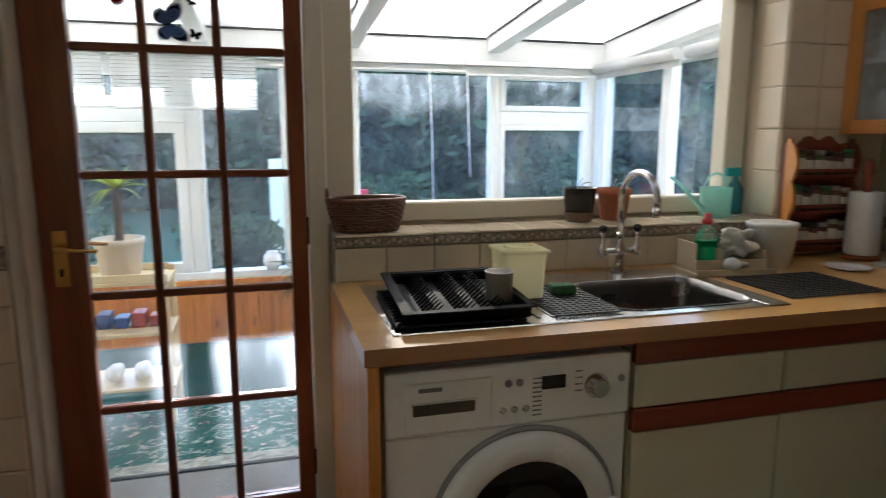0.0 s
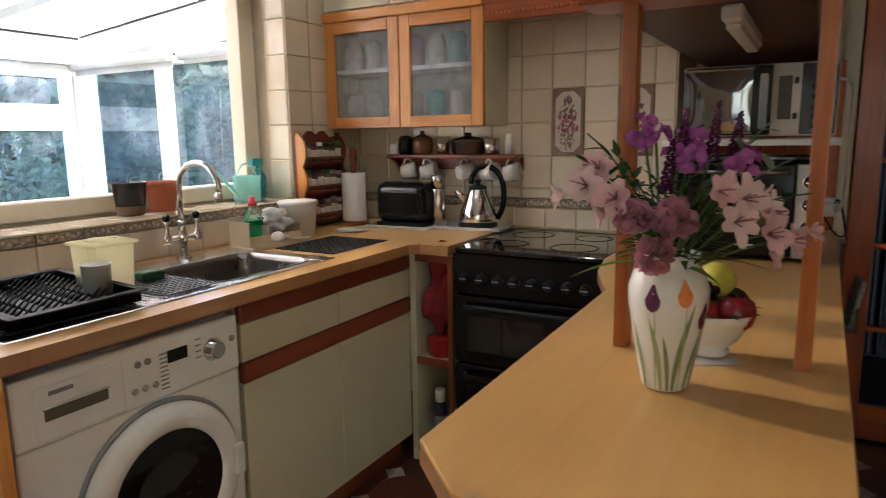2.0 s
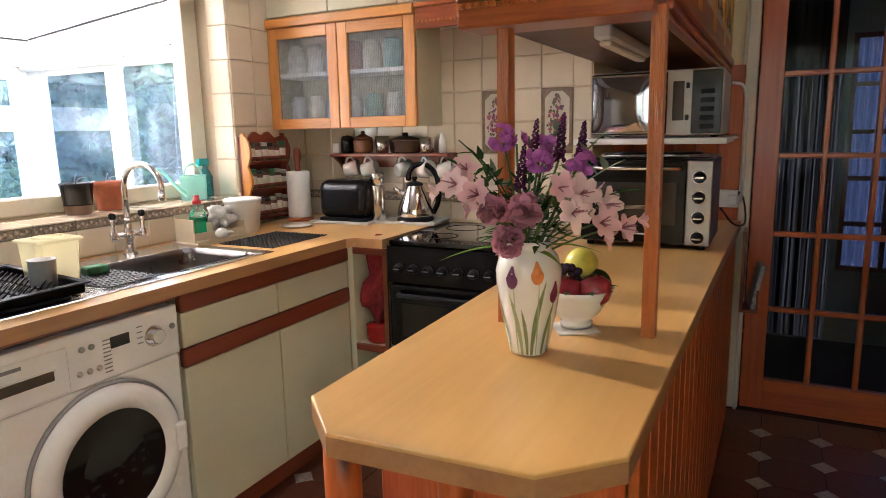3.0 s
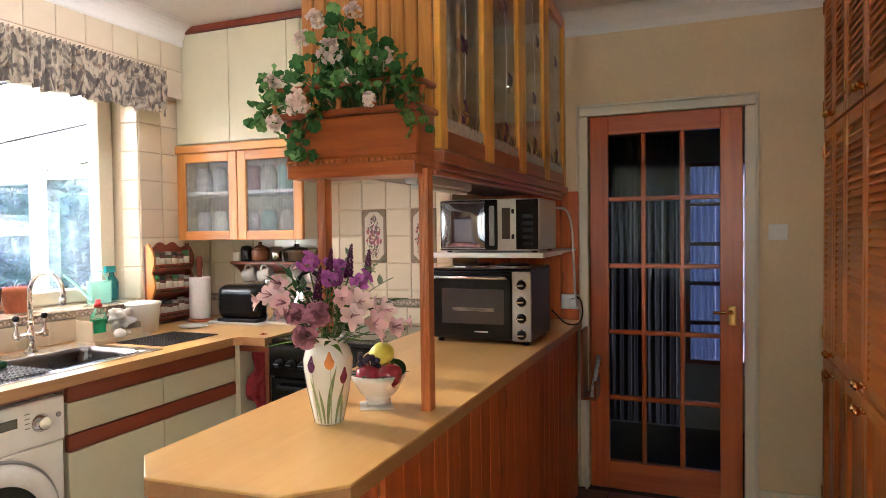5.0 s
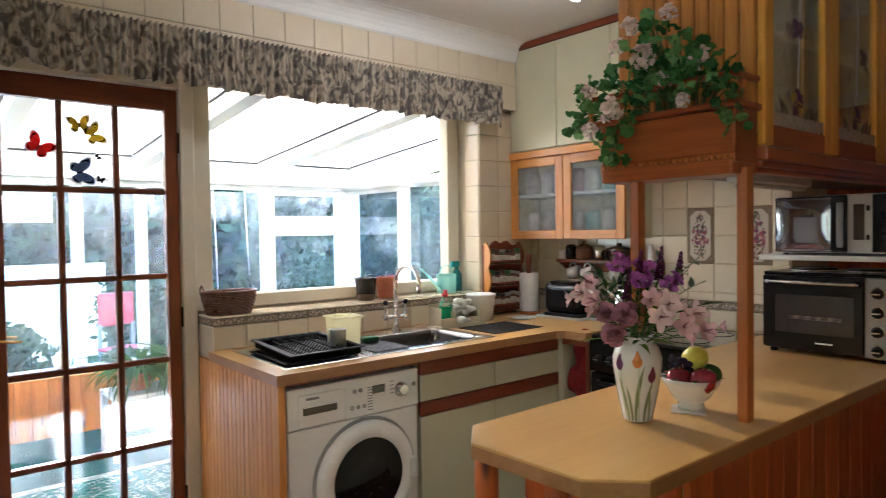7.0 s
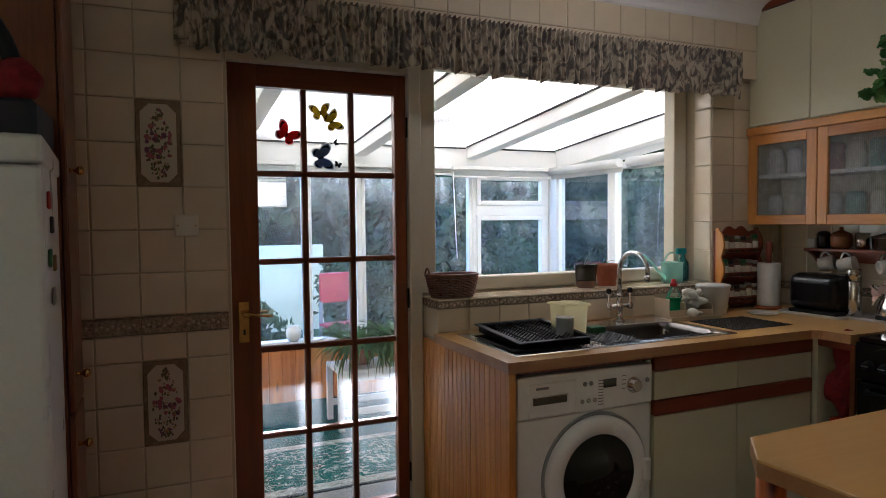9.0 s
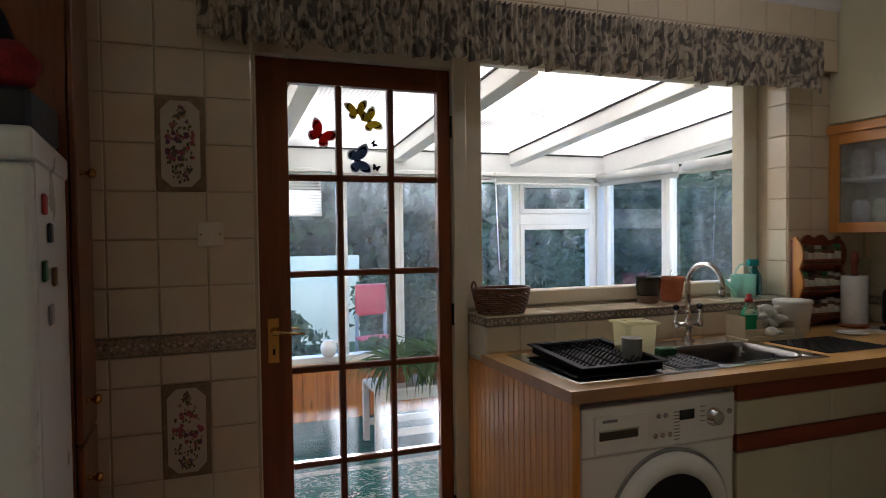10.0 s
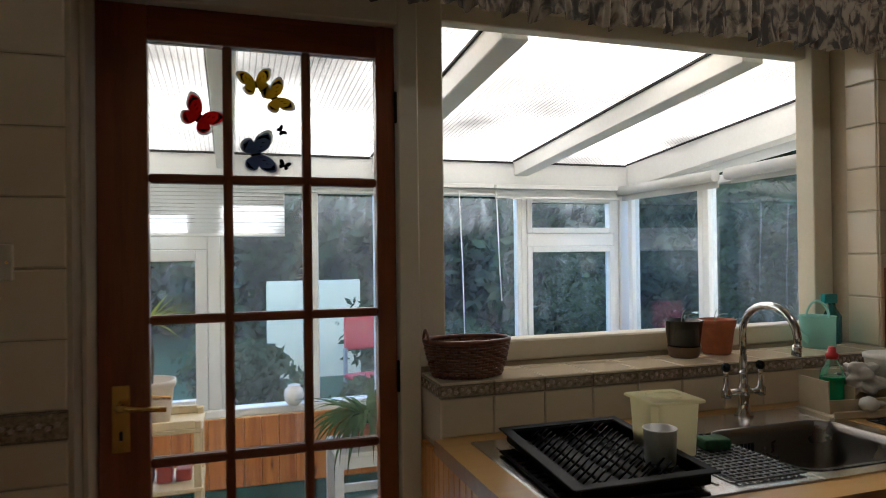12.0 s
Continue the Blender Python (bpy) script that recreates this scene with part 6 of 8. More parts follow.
def vase_of_flowers(x, y):
    rnd = random.Random(11)
    v = thing("flower_vase", "white china vase painted with tulips", "vase", pose(x, y, TOP + 0.001))
    prof = [(0.033, 0.0), (0.037, 0.003), (0.040, 0.02), (0.052, 0.08), (0.062, 0.14), (0.063, 0.165), (0.056, 0.190), (0.046, 0.203), (0.043, 0.212), (0.049, 0.222), (0.045, 0.222), (0.039, 0.212), (0.040, 0.19)]
    part("vase_wall", lathed(prof, seg=48, cap=False), CHINA, v)

    def radius(z):
        for (r0, z0), (r1, z1) in zip(prof, prof[1:]):
            if z0 <= z <= z1:
                return r0 + (r1 - r0) * (z - z0) / max(z1 - z0, 1e-6)
        return 0.04

    def painted(name, mat, pts, lift=0.0012):
        """A painted shape on the vase: (angle, z) outline wrapped on the wall."""
        bm = bmesh.new()
        vs = [bm.verts.new(((radius(z) + lift) * math.cos(a), (radius(z) + lift) * math.sin(a), z)) for a, z in pts]
        mid = (sum(p[0] for p in pts) / len(pts), sum(p[1] for p in pts) / len(pts))
        c = bm.verts.new(((radius(mid[1]) + lift + 0.0006) * math.cos(mid[0]), (radius(mid[1]) + lift + 0.0006) * math.sin(mid[0]), mid[1]))
        for i in range(len(vs)):
            bm.faces.new((vs[i], vs[(i + 1) % len(vs)], c))
        part(name, bm, mat, v)

    def blade(a0, a1, z0, z1, w, mat):
        bm = bmesh.new()
        n = 12
        rows = []
        for i in range(n + 1):
            t = i / n
            a, z = a0 + (a1 - a0) * t ** 1.6, z0 + (z1 - z0) * t
            k = w * (0.45 + 0.55 * math.sin(math.pi * (0.1 + 0.75 * t))) * (1 - t ** 4)
            r = radius(z) + 0.0012
            rows.append([bm.verts.new((r * math.cos(a + s * k), r * math.sin(a + s * k), z)) for s in (-1, 1)])
        for p, q in zip(rows, rows[1:]):
            bm.faces.new((p[0], p[1], q[1], q[0]))
        part("painted_leaf", bm, mat, v)

    leaf_a = material("painted_leaf_green", (0.22, 0.27, 0.12), 0.25, spread=0.2, scale=40)
    leaf_b = material("painted_leaf_pale", (0.36, 0.42, 0.22), 0.25, spread=0.2, scale=40)
    cam_a = radians(205)
    for da, db, z1, w, mt in ((0.05, 0.45, 0.155, 0.10, leaf_a), (-0.15, -0.35, 0.10, 0.08, leaf_a), (-0.4, -0.75, 0.13, 0.09, leaf_b), (0.55, 0.9, 0.12, 0.09, leaf_a), (0.25, 0.2, 0.16, 0.03, leaf_b), (-0.6, -0.55, 0.15, 0.03, leaf_b),
                              (0.9, 0.75, 0.09, 0.10, leaf_b), (1.4, 1.6, 0.13, 0.10, leaf_a), (2.2, 2.5, 0.15, 0.10, leaf_b), (3.0, 2.8, 0.12, 0.10, leaf_a), (3.8, 3.6, 0.14, 0.10, leaf_b), (-1.1, -1.3, 0.12, 0.10, leaf_a)):
        blade(cam_a + da, cam_a + db, 0.004, z1, w, mt)
    for da, z, mt in ((0.16, 0.165, material("painted_tulip_orange", (0.72, 0.26, 0.06), 0.25, spread=0.3, scale=30)), (-0.62, 0.155, material("painted_tulip_plum", (0.17, 0.05, 0.14), 0.25, spread=0.3, scale=30)),
                      (0.80, 0.125, material("painted_tulip_wine", (0.22, 0.04, 0.09), 0.25, spread=0.3, scale=30)), (2.4, 0.16, material("painted_tulip_red", (0.5, 0.08, 0.05), 0.25))):
        painted("painted_tulip", mt, [(cam_a + da + 0.20 * math.cos(t) * (1 if math.sin(t) < 0.3 else 0.75), z + 0.019 * math.sin(t) + (0.006 if math.sin(t) > 0.8 else 0)) for t in [2 * math.pi * k / 14 for k in range(14)]])

    right, near, up = Vector((0.42, -0.91, 0)), Vector((-0.91, -0.42, 0)), Vector((0, 0, 1))
    neck = Vector((0, 0, 0.20))

    def spot(u, n, z):
        return neck + right * u + near * n + up * z

    def stem(p, r=0.0022):
        b = neck + Vector((rnd.uniform(-0.02, 0.02), rnd.uniform(-0.02, 0.02), -0.02))
        part("stem", tubed(bent(b, b * 0.4 + Vector(p) * 0.6 + Vector((0, 0, 0.02)), p, 6), r, 6), STEM, v)

    for u, n, z, mt, r in ((-0.135, 0.02, 0.130, PETAL_WHITE, 0.038), (-0.095, 0.045, 0.112, PETAL_PINK, 0.037), (0.068, 0.08, 0.080, PETAL_WHITE, 0.039), (0.085, 0.06, 0.112, PETAL_WHITE, 0.040), (0.120, 0.065, 0.060, PETAL_PINK, 0.037), (0.14, 0.0, 0.085, PETAL_WHITE, 0.036), (0.045, 0.075, 0.125, PETAL_PINK, 0.032), (-0.115, 0.0, 0.155, PETAL_PINK, 0.032), (0.165, 0.03, 0.045, PETAL_PINK, 0.034)):
        p = spot(u, n, z)
        stem(p)
        bm = bmesh.new()
        star_flower(bm, p, right * u * 4 + near * 0.8 + up * 0.15, r, 6, 0.75, 0.62, rnd)
        side = right * rnd.uniform(-0.035, 0.035) + up * rnd.uniform(-0.04, 0.015) - near * 0.012
        star_flower(bm, p + side, right * u * 9 + near * 0.3 + side * 12, r * 0.72, 6, 0.35, 0.58, rnd)
        f = part("lily", bm, mt, v, "pale pink lily bloom")
        for k in range(5):
            q = p + (right * u * 4 + near * 0.8 + up * 0.15).normalized() * 0.03 + Vector((rnd.uniform(-0.012, 0.012), rnd.uniform(-0.012, 0.012), rnd.uniform(-0.01, 0.01)))
            part("stamen", tubed([p, q], 0.0012, 5), PETAL_MAUVE, f)
    for u, n, z, r in ((-0.015, 0.075, 0.085, 0.037), (-0.070, 0.055, 0.085, 0.033), (-0.045, 0.085, 0.032, 0.034)):
        p = spot(u, n, z)
        stem(p)
        bm = bmesh.new()
        ruffle_flower(bm, p, right * u * 3 + near + up * 0.3, r, rnd)
        part("carnation", bm, PETAL_MAUVE, v, "ruffled mauve carnation")
    for u, n, z, k_n in ((-0.05, 0.0, 0.215, 14), (0.015, 0.03, 0.175, 16), (0.035, -0.02, 0.195, 10), (0.09, 0.035, 0.165, 12), (-0.02, -0.04, 0.2, 9)):
        p = spot(u, n, z)
        stem(p)
        bm = bmesh.new()
        for k in range(k_n):
            d = Vector((rnd.gauss(0, 1), rnd.gauss(0, 1), rnd.gauss(0, 1))).normalized()
            star_flower(bm, p + d * 0.018, d + near * 0.3, 0.0145, 5, 0.5, 0.9, rnd)
        part("stock_head", bm, PETAL_PURPLE, v, "violet stock flower head")
    for u, n, z, h in ((0.005, 0.01, 0.16, 0.085), (0.055, 0.0, 0.17, 0.085), (-0.02, 0.035, 0.12, 0.08), (0.10, -0.03, 0.17, 0.07)):
        p = spot(u, n, z)
        stem(p)
        bm = bmesh.new()
        for k in range(46):
            t = k / 45
            a = k * 2.4
            q = p + up * h * t + (right * math.cos(a) + near * math.sin(a)) * 0.009 * (1.05 - t * 0.8) + right * 0.1 * h * t
            blob(bm, q, 0.0042 * (1.2 - 0.6 * t), k, 0.3, 1)
        part("flower_spike", bm, PETAL_DARK, v, "dark plum flower spike")
    for tip, mt, n_l in ((spot(0.15, -0.02, 0.225), LEAF_GREY, 9), (spot(-0.13, -0.03, 0.21), LEAF_DEEP, 8), (spot(0.205, 0.01, 0.115), LEAF_DEEP, 8), (spot(0.12, -0.06, 0.19), LEAF_GREY, 9), (spot(0.17, 0.03, 0.17), LEAF_GREY, 8), (spot(-0.09, -0.06, 0.17), LEAF_GREY, 8),
                         (spot(-0.10, 0.02, 0.185), LEAF_DEEP, 9), (spot(0.06, -0.03, 0.24), LEAF_GREY, 9), (spot(0.115, 0.02, 0.20), LEAF_GREEN, 8), (spot(-0.15, 0.0, 0.175), LEAF_DEEP, 9), (spot(0.0, 0.0, 0.215), LEAF_DEEP, 9)):
        pts = bent(neck, neck + (tip - neck) * 0.4 + up * 0.06, tip, 12)
        bm = bmesh.new()
        tube(bm, pts, 0.0013, 5)
        for k in range(n_l):
            q = pts[3 + k * 9 // n_l]
            d = Vector((rnd.gauss(0, 1), rnd.gauss(0, 1), rnd.gauss(0.3, 0.7)))
            petal(bm, q, d, rnd.uniform(0.026, 0.040), 0.021, 0.3, up, 3, 0.3)
        part("leaf_sprig", bm, mt, v, "thin leafy sprig")
    for u, n, z, l, mt in ((-0.06, 0.03, 0.02, 0.12, LEAF_GREEN), (-0.05, 0.05, 0.045, 0.09, LEAF_GREEN), (0.06, 0.05, 0.03, 0.09, LEAF_GREEN), (0.03, 0.06, 0.01, 0.06, LEAF_GREEN), (0.09, 0.02, 0.13, 0.09, LEAF_GREEN), (-0.02, -0.05, 0.05, 0.10, LEAF_DEEP)):
        bm = bmesh.new()
        petal(bm, spot(u * 0.4, n * 0.5, z * 0.4), right * u + near * n + up * z * 0.8, l * 1.35, 0.024, 0.5, up, 6, 0.15)
        part("leaf", bm, mt, v)
    bm = bmesh.new()
    for k in range(190):
        d = Vector((rnd.gauss(0, 1), rnd.gauss(0, 1), abs(rnd.gauss(0, 0.8)))).normalized()
        q = neck + Vector((d.x * 0.075, d.y * 0.075, 0.02 + d.z * 0.15)) * rnd.uniform(0.5, 1.0)
        petal(bm, q, d + Vector((rnd.gauss(0, 0.5), rnd.gauss(0, 0.5), 0)), rnd.uniform(0.02, 0.04), 0.013, 0.4, up, 3, 0.2)
    part("greenery", bm, LEAF_DEEP, v, "dense dark green leaves")
    return v


vase_of_flowers(-0.127, -0.381)

bowl = thing("fruit_bowl", "white china bowl on a folded napkin", "bowl", pose(0.066, -0.423, TOP + 0.004))
part("bowl_wall", lathed([(0.034, 0), (0.036, 0.010), (0.030, 0.014), (0.050, 0.032), (0.074, 0.070), (0.080, 0.086), (0.077, 0.087), (0.070, 0.070), (0.045, 0.036), (0.001, 0.028)], seg=44), CHINA, bowl)
solo("napkin", bx(-0.045, 0.045, -0.045, 0.045, 0, 0.0025), CLOTH, "folded white paper napkin under the bowl", "napkin", pose(0.050, -0.425, TOP + 0.0005, 0, 0, 30))
APPLE = material("dark_red_apple", (0.28, 0.022, 0.035), 0.15, spread=0.5, scale=14, coat=0.4)
LEMON = material("yellow_green_fruit", (0.60, 0.55, 0.06), 0.35, spread=0.15, scale=25, bump=0.2)
GRAPE = material("black_grape", (0.03, 0.018, 0.05), 0.25, spread=0.3)
right, near = Vector((0.42, -0.91, 0)), Vector((-0.91, -0.42, 0))
b0 = Vector((0.066, -0.423, TOP + 0.004))
for u, n, z, r, mt, nm, lab in ((-0.028, 0.028, 0.082, 0.035, APPLE, "apple", "dark red apple in the bowl"), (0.034, 0.030, 0.084, 0.036, APPLE, "apple", "dark red apple in the bowl"), (0.012, -0.012, 0.138, 0.034, LEMON, "lemon", "yellow-green lemon on the fruit pile"),
                                (0.045, -0.025, 0.088, 0.034, LEAF_DEEP, "avocado", "dark green avocado in the bowl")):
    bm = bmesh.new()
    if nm == "apple":
        lathe(bm, [(0.004, -r * 0.80), (r * 0.45, -r * 0.92), (r * 0.85, -r * 0.5), (r, 0.05 * r), (r * 0.86, r * 0.62), (r * 0.4, r * 0.90), (0.006, r * 0.72)], seg=24)
    else:
        blob(bm, (0, 0, 0), r, 3, 0.1, 3, (1.12, 1, 0.95))
    f = thing(nm, lab, "fruit", Matrix.Translation(b0 + right * u + near * n + Vector((0, 0, z))))
    part("flesh", bm, mt, f)
    if nm == "apple":
        part("stalk", tubed([(0, 0, r * 0.7), (0.004, 0, r * 1.05)], 0.0015, 5), STEM, f)
grapes = thing("grapes", "bunch of black grapes on the fruit pile", "fruit", Matrix.Translation(b0 + right * -0.022 + near * -0.006 + Vector((0, 0, 0.118))))
rnd = random.Random(6)
for k in range(26):
    bm = bmesh.new()
    blob(bm, (rnd.uniform(-0.03, 0.03), rnd.uniform(-0.03, 0.03), rnd.uniform(-0.018, 0.02)), 0.010, k, 0.05, 2)
    part("grape", bm, GRAPE, grapes)
bm = bmesh.new()
for k in range(10):
    a = k * 0.63
    petal(bm, b0 + Vector((0.055 * math.cos(a), 0.055 * math.sin(a), 0.085)), (math.cos(a), math.sin(a), 0.35), 0.035, 0.03, 0.4, Vector((0, 0, 1)), 4, 0.3)
solo("fruit_leaves", bm, LEAF_DEEP, "dark green leaves tucked round the fruit", "leaves")

# mini oven and microwave in the recess
back_panel = thing("recess_panel", "pine boarding at the back of the appliance recess", "panel")
for k in range(6):
    y = -0.655 + k * 0.095
    part("board", bx(1.955, 1.972, y + 0.001, y + 0.094, TOP, 1.60, bevel=0.004), PINE_RED, back_panel)


def mini_oven(x, y0, y1):
    u = thing("mini_oven", "black and steel mini oven with two hotplates", "oven", pose(x, y0, TOP + 0.001))
    w, d, h = y1 - y0, 0.36, 0.315
    SIDE = material("oven_side_steel", (0.36, 0.33, 0.30), 0.36, 0.7, spread=0.1)
    part("body", bx(0.012, d, 0, w, 0.014, h, bevel=0.006), material("dark_oven_casing", (0.12, 0.11, 0.10), 0.4, spread=0.1), u)
    part("top", bx(0.0, d, 0, w, h - 0.004, h + 0.008, bevel=0.004), BLACK_ENAMEL, u)
    panel = part("control_panel", bx(-0.004, 0.012, 0.0, 0.082, 0.016, h - 0.004, bevel=0.003), SIDE, u, "brushed steel control panel")
    for k in range(4):
        kn = part("knob", lathed([(0.020, 0), (0.020, 0.004), (0.016, 0.007), (0.014, 0.024), (0.011, 0.026)], seg=20), BLACK_PLASTIC, panel, "", pose(-0.004, 0.041, 0.045 + k * 0.070, 0, -90, 0))
        part("knob_bar", bx(-0.004, 0.004, -0.015, 0.015, 0.024, 0.032, bevel=0.002), STEEL, kn)
        part("knob_ring", lathed([(0.024, -0.0005), (0.024, 0.004), (0.0205, 0.006), (0.0205, 0.0)], seg=24, cap=False), CHROME, kn)
    door = part("door", bx(-0.006, 0.012, 0.084, w, 0.020, h - 0.006, bevel=0.004), BLACK_ENAMEL, u, "black glazed oven door")
    part("door_glass", bx(-0.009, -0.006, 0.115, w - 0.05, 0.085, 0.235), material("oven_window", (0.035, 0.028, 0.024), 0.08, coat=0.5), door, "smoky oven window")
    part("handle", tubed([(-0.006, 0.10, h - 0.035), (-0.034, 0.105, h - 0.030), (-0.034, w - 0.02, h - 0.030), (-0.006, w - 0.015, h - 0.035)], 0.007, 10), STEEL, door)
    part("badge", bx(-0.0075, -0.0055, 0.19, 0.25, 0.048, 0.054), WHITE_PLASTIC, door)
    for k in range(4):
        part("oven_shelf_bar", bx(-0.0095, -0.0088, 0.16, w - 0.10, 0.140 + k * 0.004, 0.1412 + k * 0.004), STEEL, door)
    for y, r in ((0.125, 0.075), (0.325, 0.088)):
        ring = part("hotplate", lathed([(r, h + 0.008), (r, h + 0.018), (r - 0.006, h + 0.020), (0.001, h + 0.020)], d * 0.5, y, 32), BLACK_ENAMEL, u)
        part("hotplate_rim", lathed([(r + 0.006, h + 0.008), (r + 0.006, h + 0.012), (r, h + 0.012)], d * 0.5, y, 32, cap=False), STEEL, ring)
    for a in (0.03, d - 0.03):
        for b in (0.03, w - 0.03):
            part("foot", lathed([(0.014, 0), (0.014, 0.015)], a, b, 14), BLACK_PLASTIC, u)
    return u


mini_oven(1.10, -0.607, -0.158)
mw_shelf = thing("microwave_shelf", "white bracket shelf under the microwave", "shelf")
part("board", bx(1.185, 1.60, -0.640, -0.10, 1.276, 1.298, bevel=0.002), WHITE_PLASTIC, mw_shelf)
part("support", bx(1.60, 1.955, -0.640, -0.10, 1.282, 1.296), WHITE_PLASTIC, mw_shelf)


def microwave(x, y0, y1):
    u = thing("microwave", "beige microwave with a mirrored door and black keypad", "microwave", pose(x, y0, 1.299))
    w, d, h = y1 - y0, 0.34, 0.236
    CASE = material("beige_casing", (0.52, 0.48, 0.42), 0.4, spread=0.05)
    part("body", bx(0.008, d, 0, w, 0.008, h, bevel=0.006), CASE, u)
    part("fascia", bx(-0.004, 0.010, 0, w, 0.008, h, bevel=0.004), CASE, u)
    part("keypad", bx(-0.007, -0.003, 0.006, 0.104, 0.014, h - 0.006, bevel=0.002), BLACK_ENAMEL, u, "black keypad column")
    part("display_strip", bx(-0.0065, -0.003, 0.130, 0.168, 0.060, h - 0.040, bevel=0.002), material("dark_brown_panel", (0.05, 0.03, 0.02), 0.3), u, "dark brown control strip")
    for k in range(2):
        part("button", bx(-0.009, -0.003, 0.112, 0.124, 0.060 + k * 0.11, 0.080 + k * 0.11, bevel=0.002), BLACK_PLASTIC, u)
    for k in range(5):
        part("key", bx(-0.0085, -0.0068, 0.03, 0.074, 0.03 + k * 0.030, 0.046 + k * 0.030), BLACK_PLASTIC, u)
    door = part("door", bx(-0.016, -0.003, 0.186, w - 0.002, 0.012, h - 0.004, bevel=0.006, seg=2), BLACK_ENAMEL, u)
    bm = bmesh.new()
    grid = [[bm.verts.new((-0.017 - 0.010 * (1 - (2 * i / 14 - 1) ** 4) * (1 - (2 * j / 10 - 1) ** 4), 0.244 + (w - 0.254) * i / 14, 0.024 + (h - 0.040) * j / 10)) for j in range(11)] for i in range(15)]
    for p, q in zip(grid, grid[1:]):
        for j in range(10):
            f = bm.faces.new((p[j], q[j], q[j + 1], p[j + 1]))
            f.smooth = True
    part("door_window", bm, material("mirrored_door_glass", (0.42, 0.43, 0.48), 0.05, 0.9, spread=0.1), door, "bulging mirrored door glass")
    part("door_trim", bx(-0.020, -0.014, 0.240, w - 0.004, h - 0.016, h - 0.010), CHROME, door)
    part("door_trim", bx(-0.020, -0.014, 0.240, w - 0.004, 0.016, 0.022), CHROME, door)
    part("door_bar", bx(-0.024, -0.014, 0.198, 0.222, 0.03, h - 0.03, bevel=0.004), GREY_PLASTIC, door)
    for a in (0.03, d - 0.03):
        for b in (0.03, w - 0.03):
            part("foot", lathed([(0.012, 0), (0.012, 0.009)], a, b, 12), BLACK_PLASTIC, u)
    return u


microwave(1.20, -0.622, -0.165)
solo("power_cable", tubed(smooth([(1.52, -0.63, 1.50), (1.57, -0.662, 1.49), (1.64, -0.675, 1.42), (1.68, -0.678, 1.25), (1.72, -0.676, 1.10), (1.79, -0.670, 1.025), (1.90, -0.66, 1.00)]), 0.006, 8), WHITE_PLASTIC, "white power cable hanging beside the microwave", "cable")
solo("power_cable", tubed(smooth([(1.47, -0.612, 1.02), (1.58, -0.655, 0.945), (1.72, -0.690, 0.925), (1.85, -0.690, 0.955), (1.89, -0.676, 1.02), (1.84, -0.66, 1.05), (1.92, -0.655, 1.03)]), 0.004, 8), BLACK_PLASTIC, "black power cable looped over the bar", "cable")
sock = thing("wall_socket", "white double wall socket with a plug", "socket")
part("plate", bx(1.935, 1.953, -0.655, -0.56, 0.97, 1.05, bevel=0.004), WHITE_PLASTIC, sock)
part("plug", bx(1.895, 1.935, -0.652, -0.612, 0.985, 1.030, bevel=0.006, seg=2), WHITE_PLASTIC, sock)
under = thing("under_cabinet_lamp", "slim white tube fitting under the display cabinet", "lamp")
part("housing", bx(0.36, 0.90, -0.42, -0.375, 1.552, 1.587, bevel=0.006), WHITE_PLASTIC, under)
part("diffuser", bx(0.39, 0.87, -0.413, -0.382, 1.538, 1.552, bevel=0.006, seg=2), WHITE_PLASTIC, under)
rackp = thing("letter_rack", "dark wooden letter rack with papers on the peninsula end", "letter rack", pose(1.80, -0.70, 0.52))
part("back", bx(0, 0.15, 0.0, 0.012, 0, 0.36), MAHOGANY_V, rackp)
part("front", bx(0, 0.15, -0.065, -0.055, 0.0, 0.10), MAHOGANY_V, rackp)
part("base", bx(0, 0.15, -0.055, 0.0, 0, 0.012), MAHOGANY_V, rackp)
solo("folded_magazine", bx(-0.06, 0.06, -0.010, 0.010, 0, 0.20, bevel=0.003), material("magazine_cover", (0.34, 0.35, 0.38), 0.4, spread=0.6, scale=30), "folded grey magazine in the letter rack", "magazine", pose(1.875, -0.733, 0.533, 10, 0, 8))
solo("white_pipe", tubed([(1.955, -0.69, 0.0), (1.955, -0.69, 0.86)], 0.007, 10), WHITE_PLASTIC, "thin white pipe running up beside the hall door", "pipe")
solo("white_bin", bx(-0.10, 0.10, -0.12, 0.12, 0.0, 0.56, bevel=0.02, seg=3), WHITE_PLASTIC, "white plastic bin under the breakfast bar", "bin", pose(-0.22 - 0.19, -0.42, 0.001))

# geranium in the planter
PLANT_G = [sheet_plastic("geranium_leaf_" + n, c, 0.3) for n, c in (("mid", (0.11, 0.26, 0.08)), ("light", (0.22, 0.40, 0.13)), ("dark", (0.055, 0.16, 0.05)))]
GERANIUM = sheet_plastic("geranium_pink_petal", (0.92, 0.75, 0.68), 0.3)


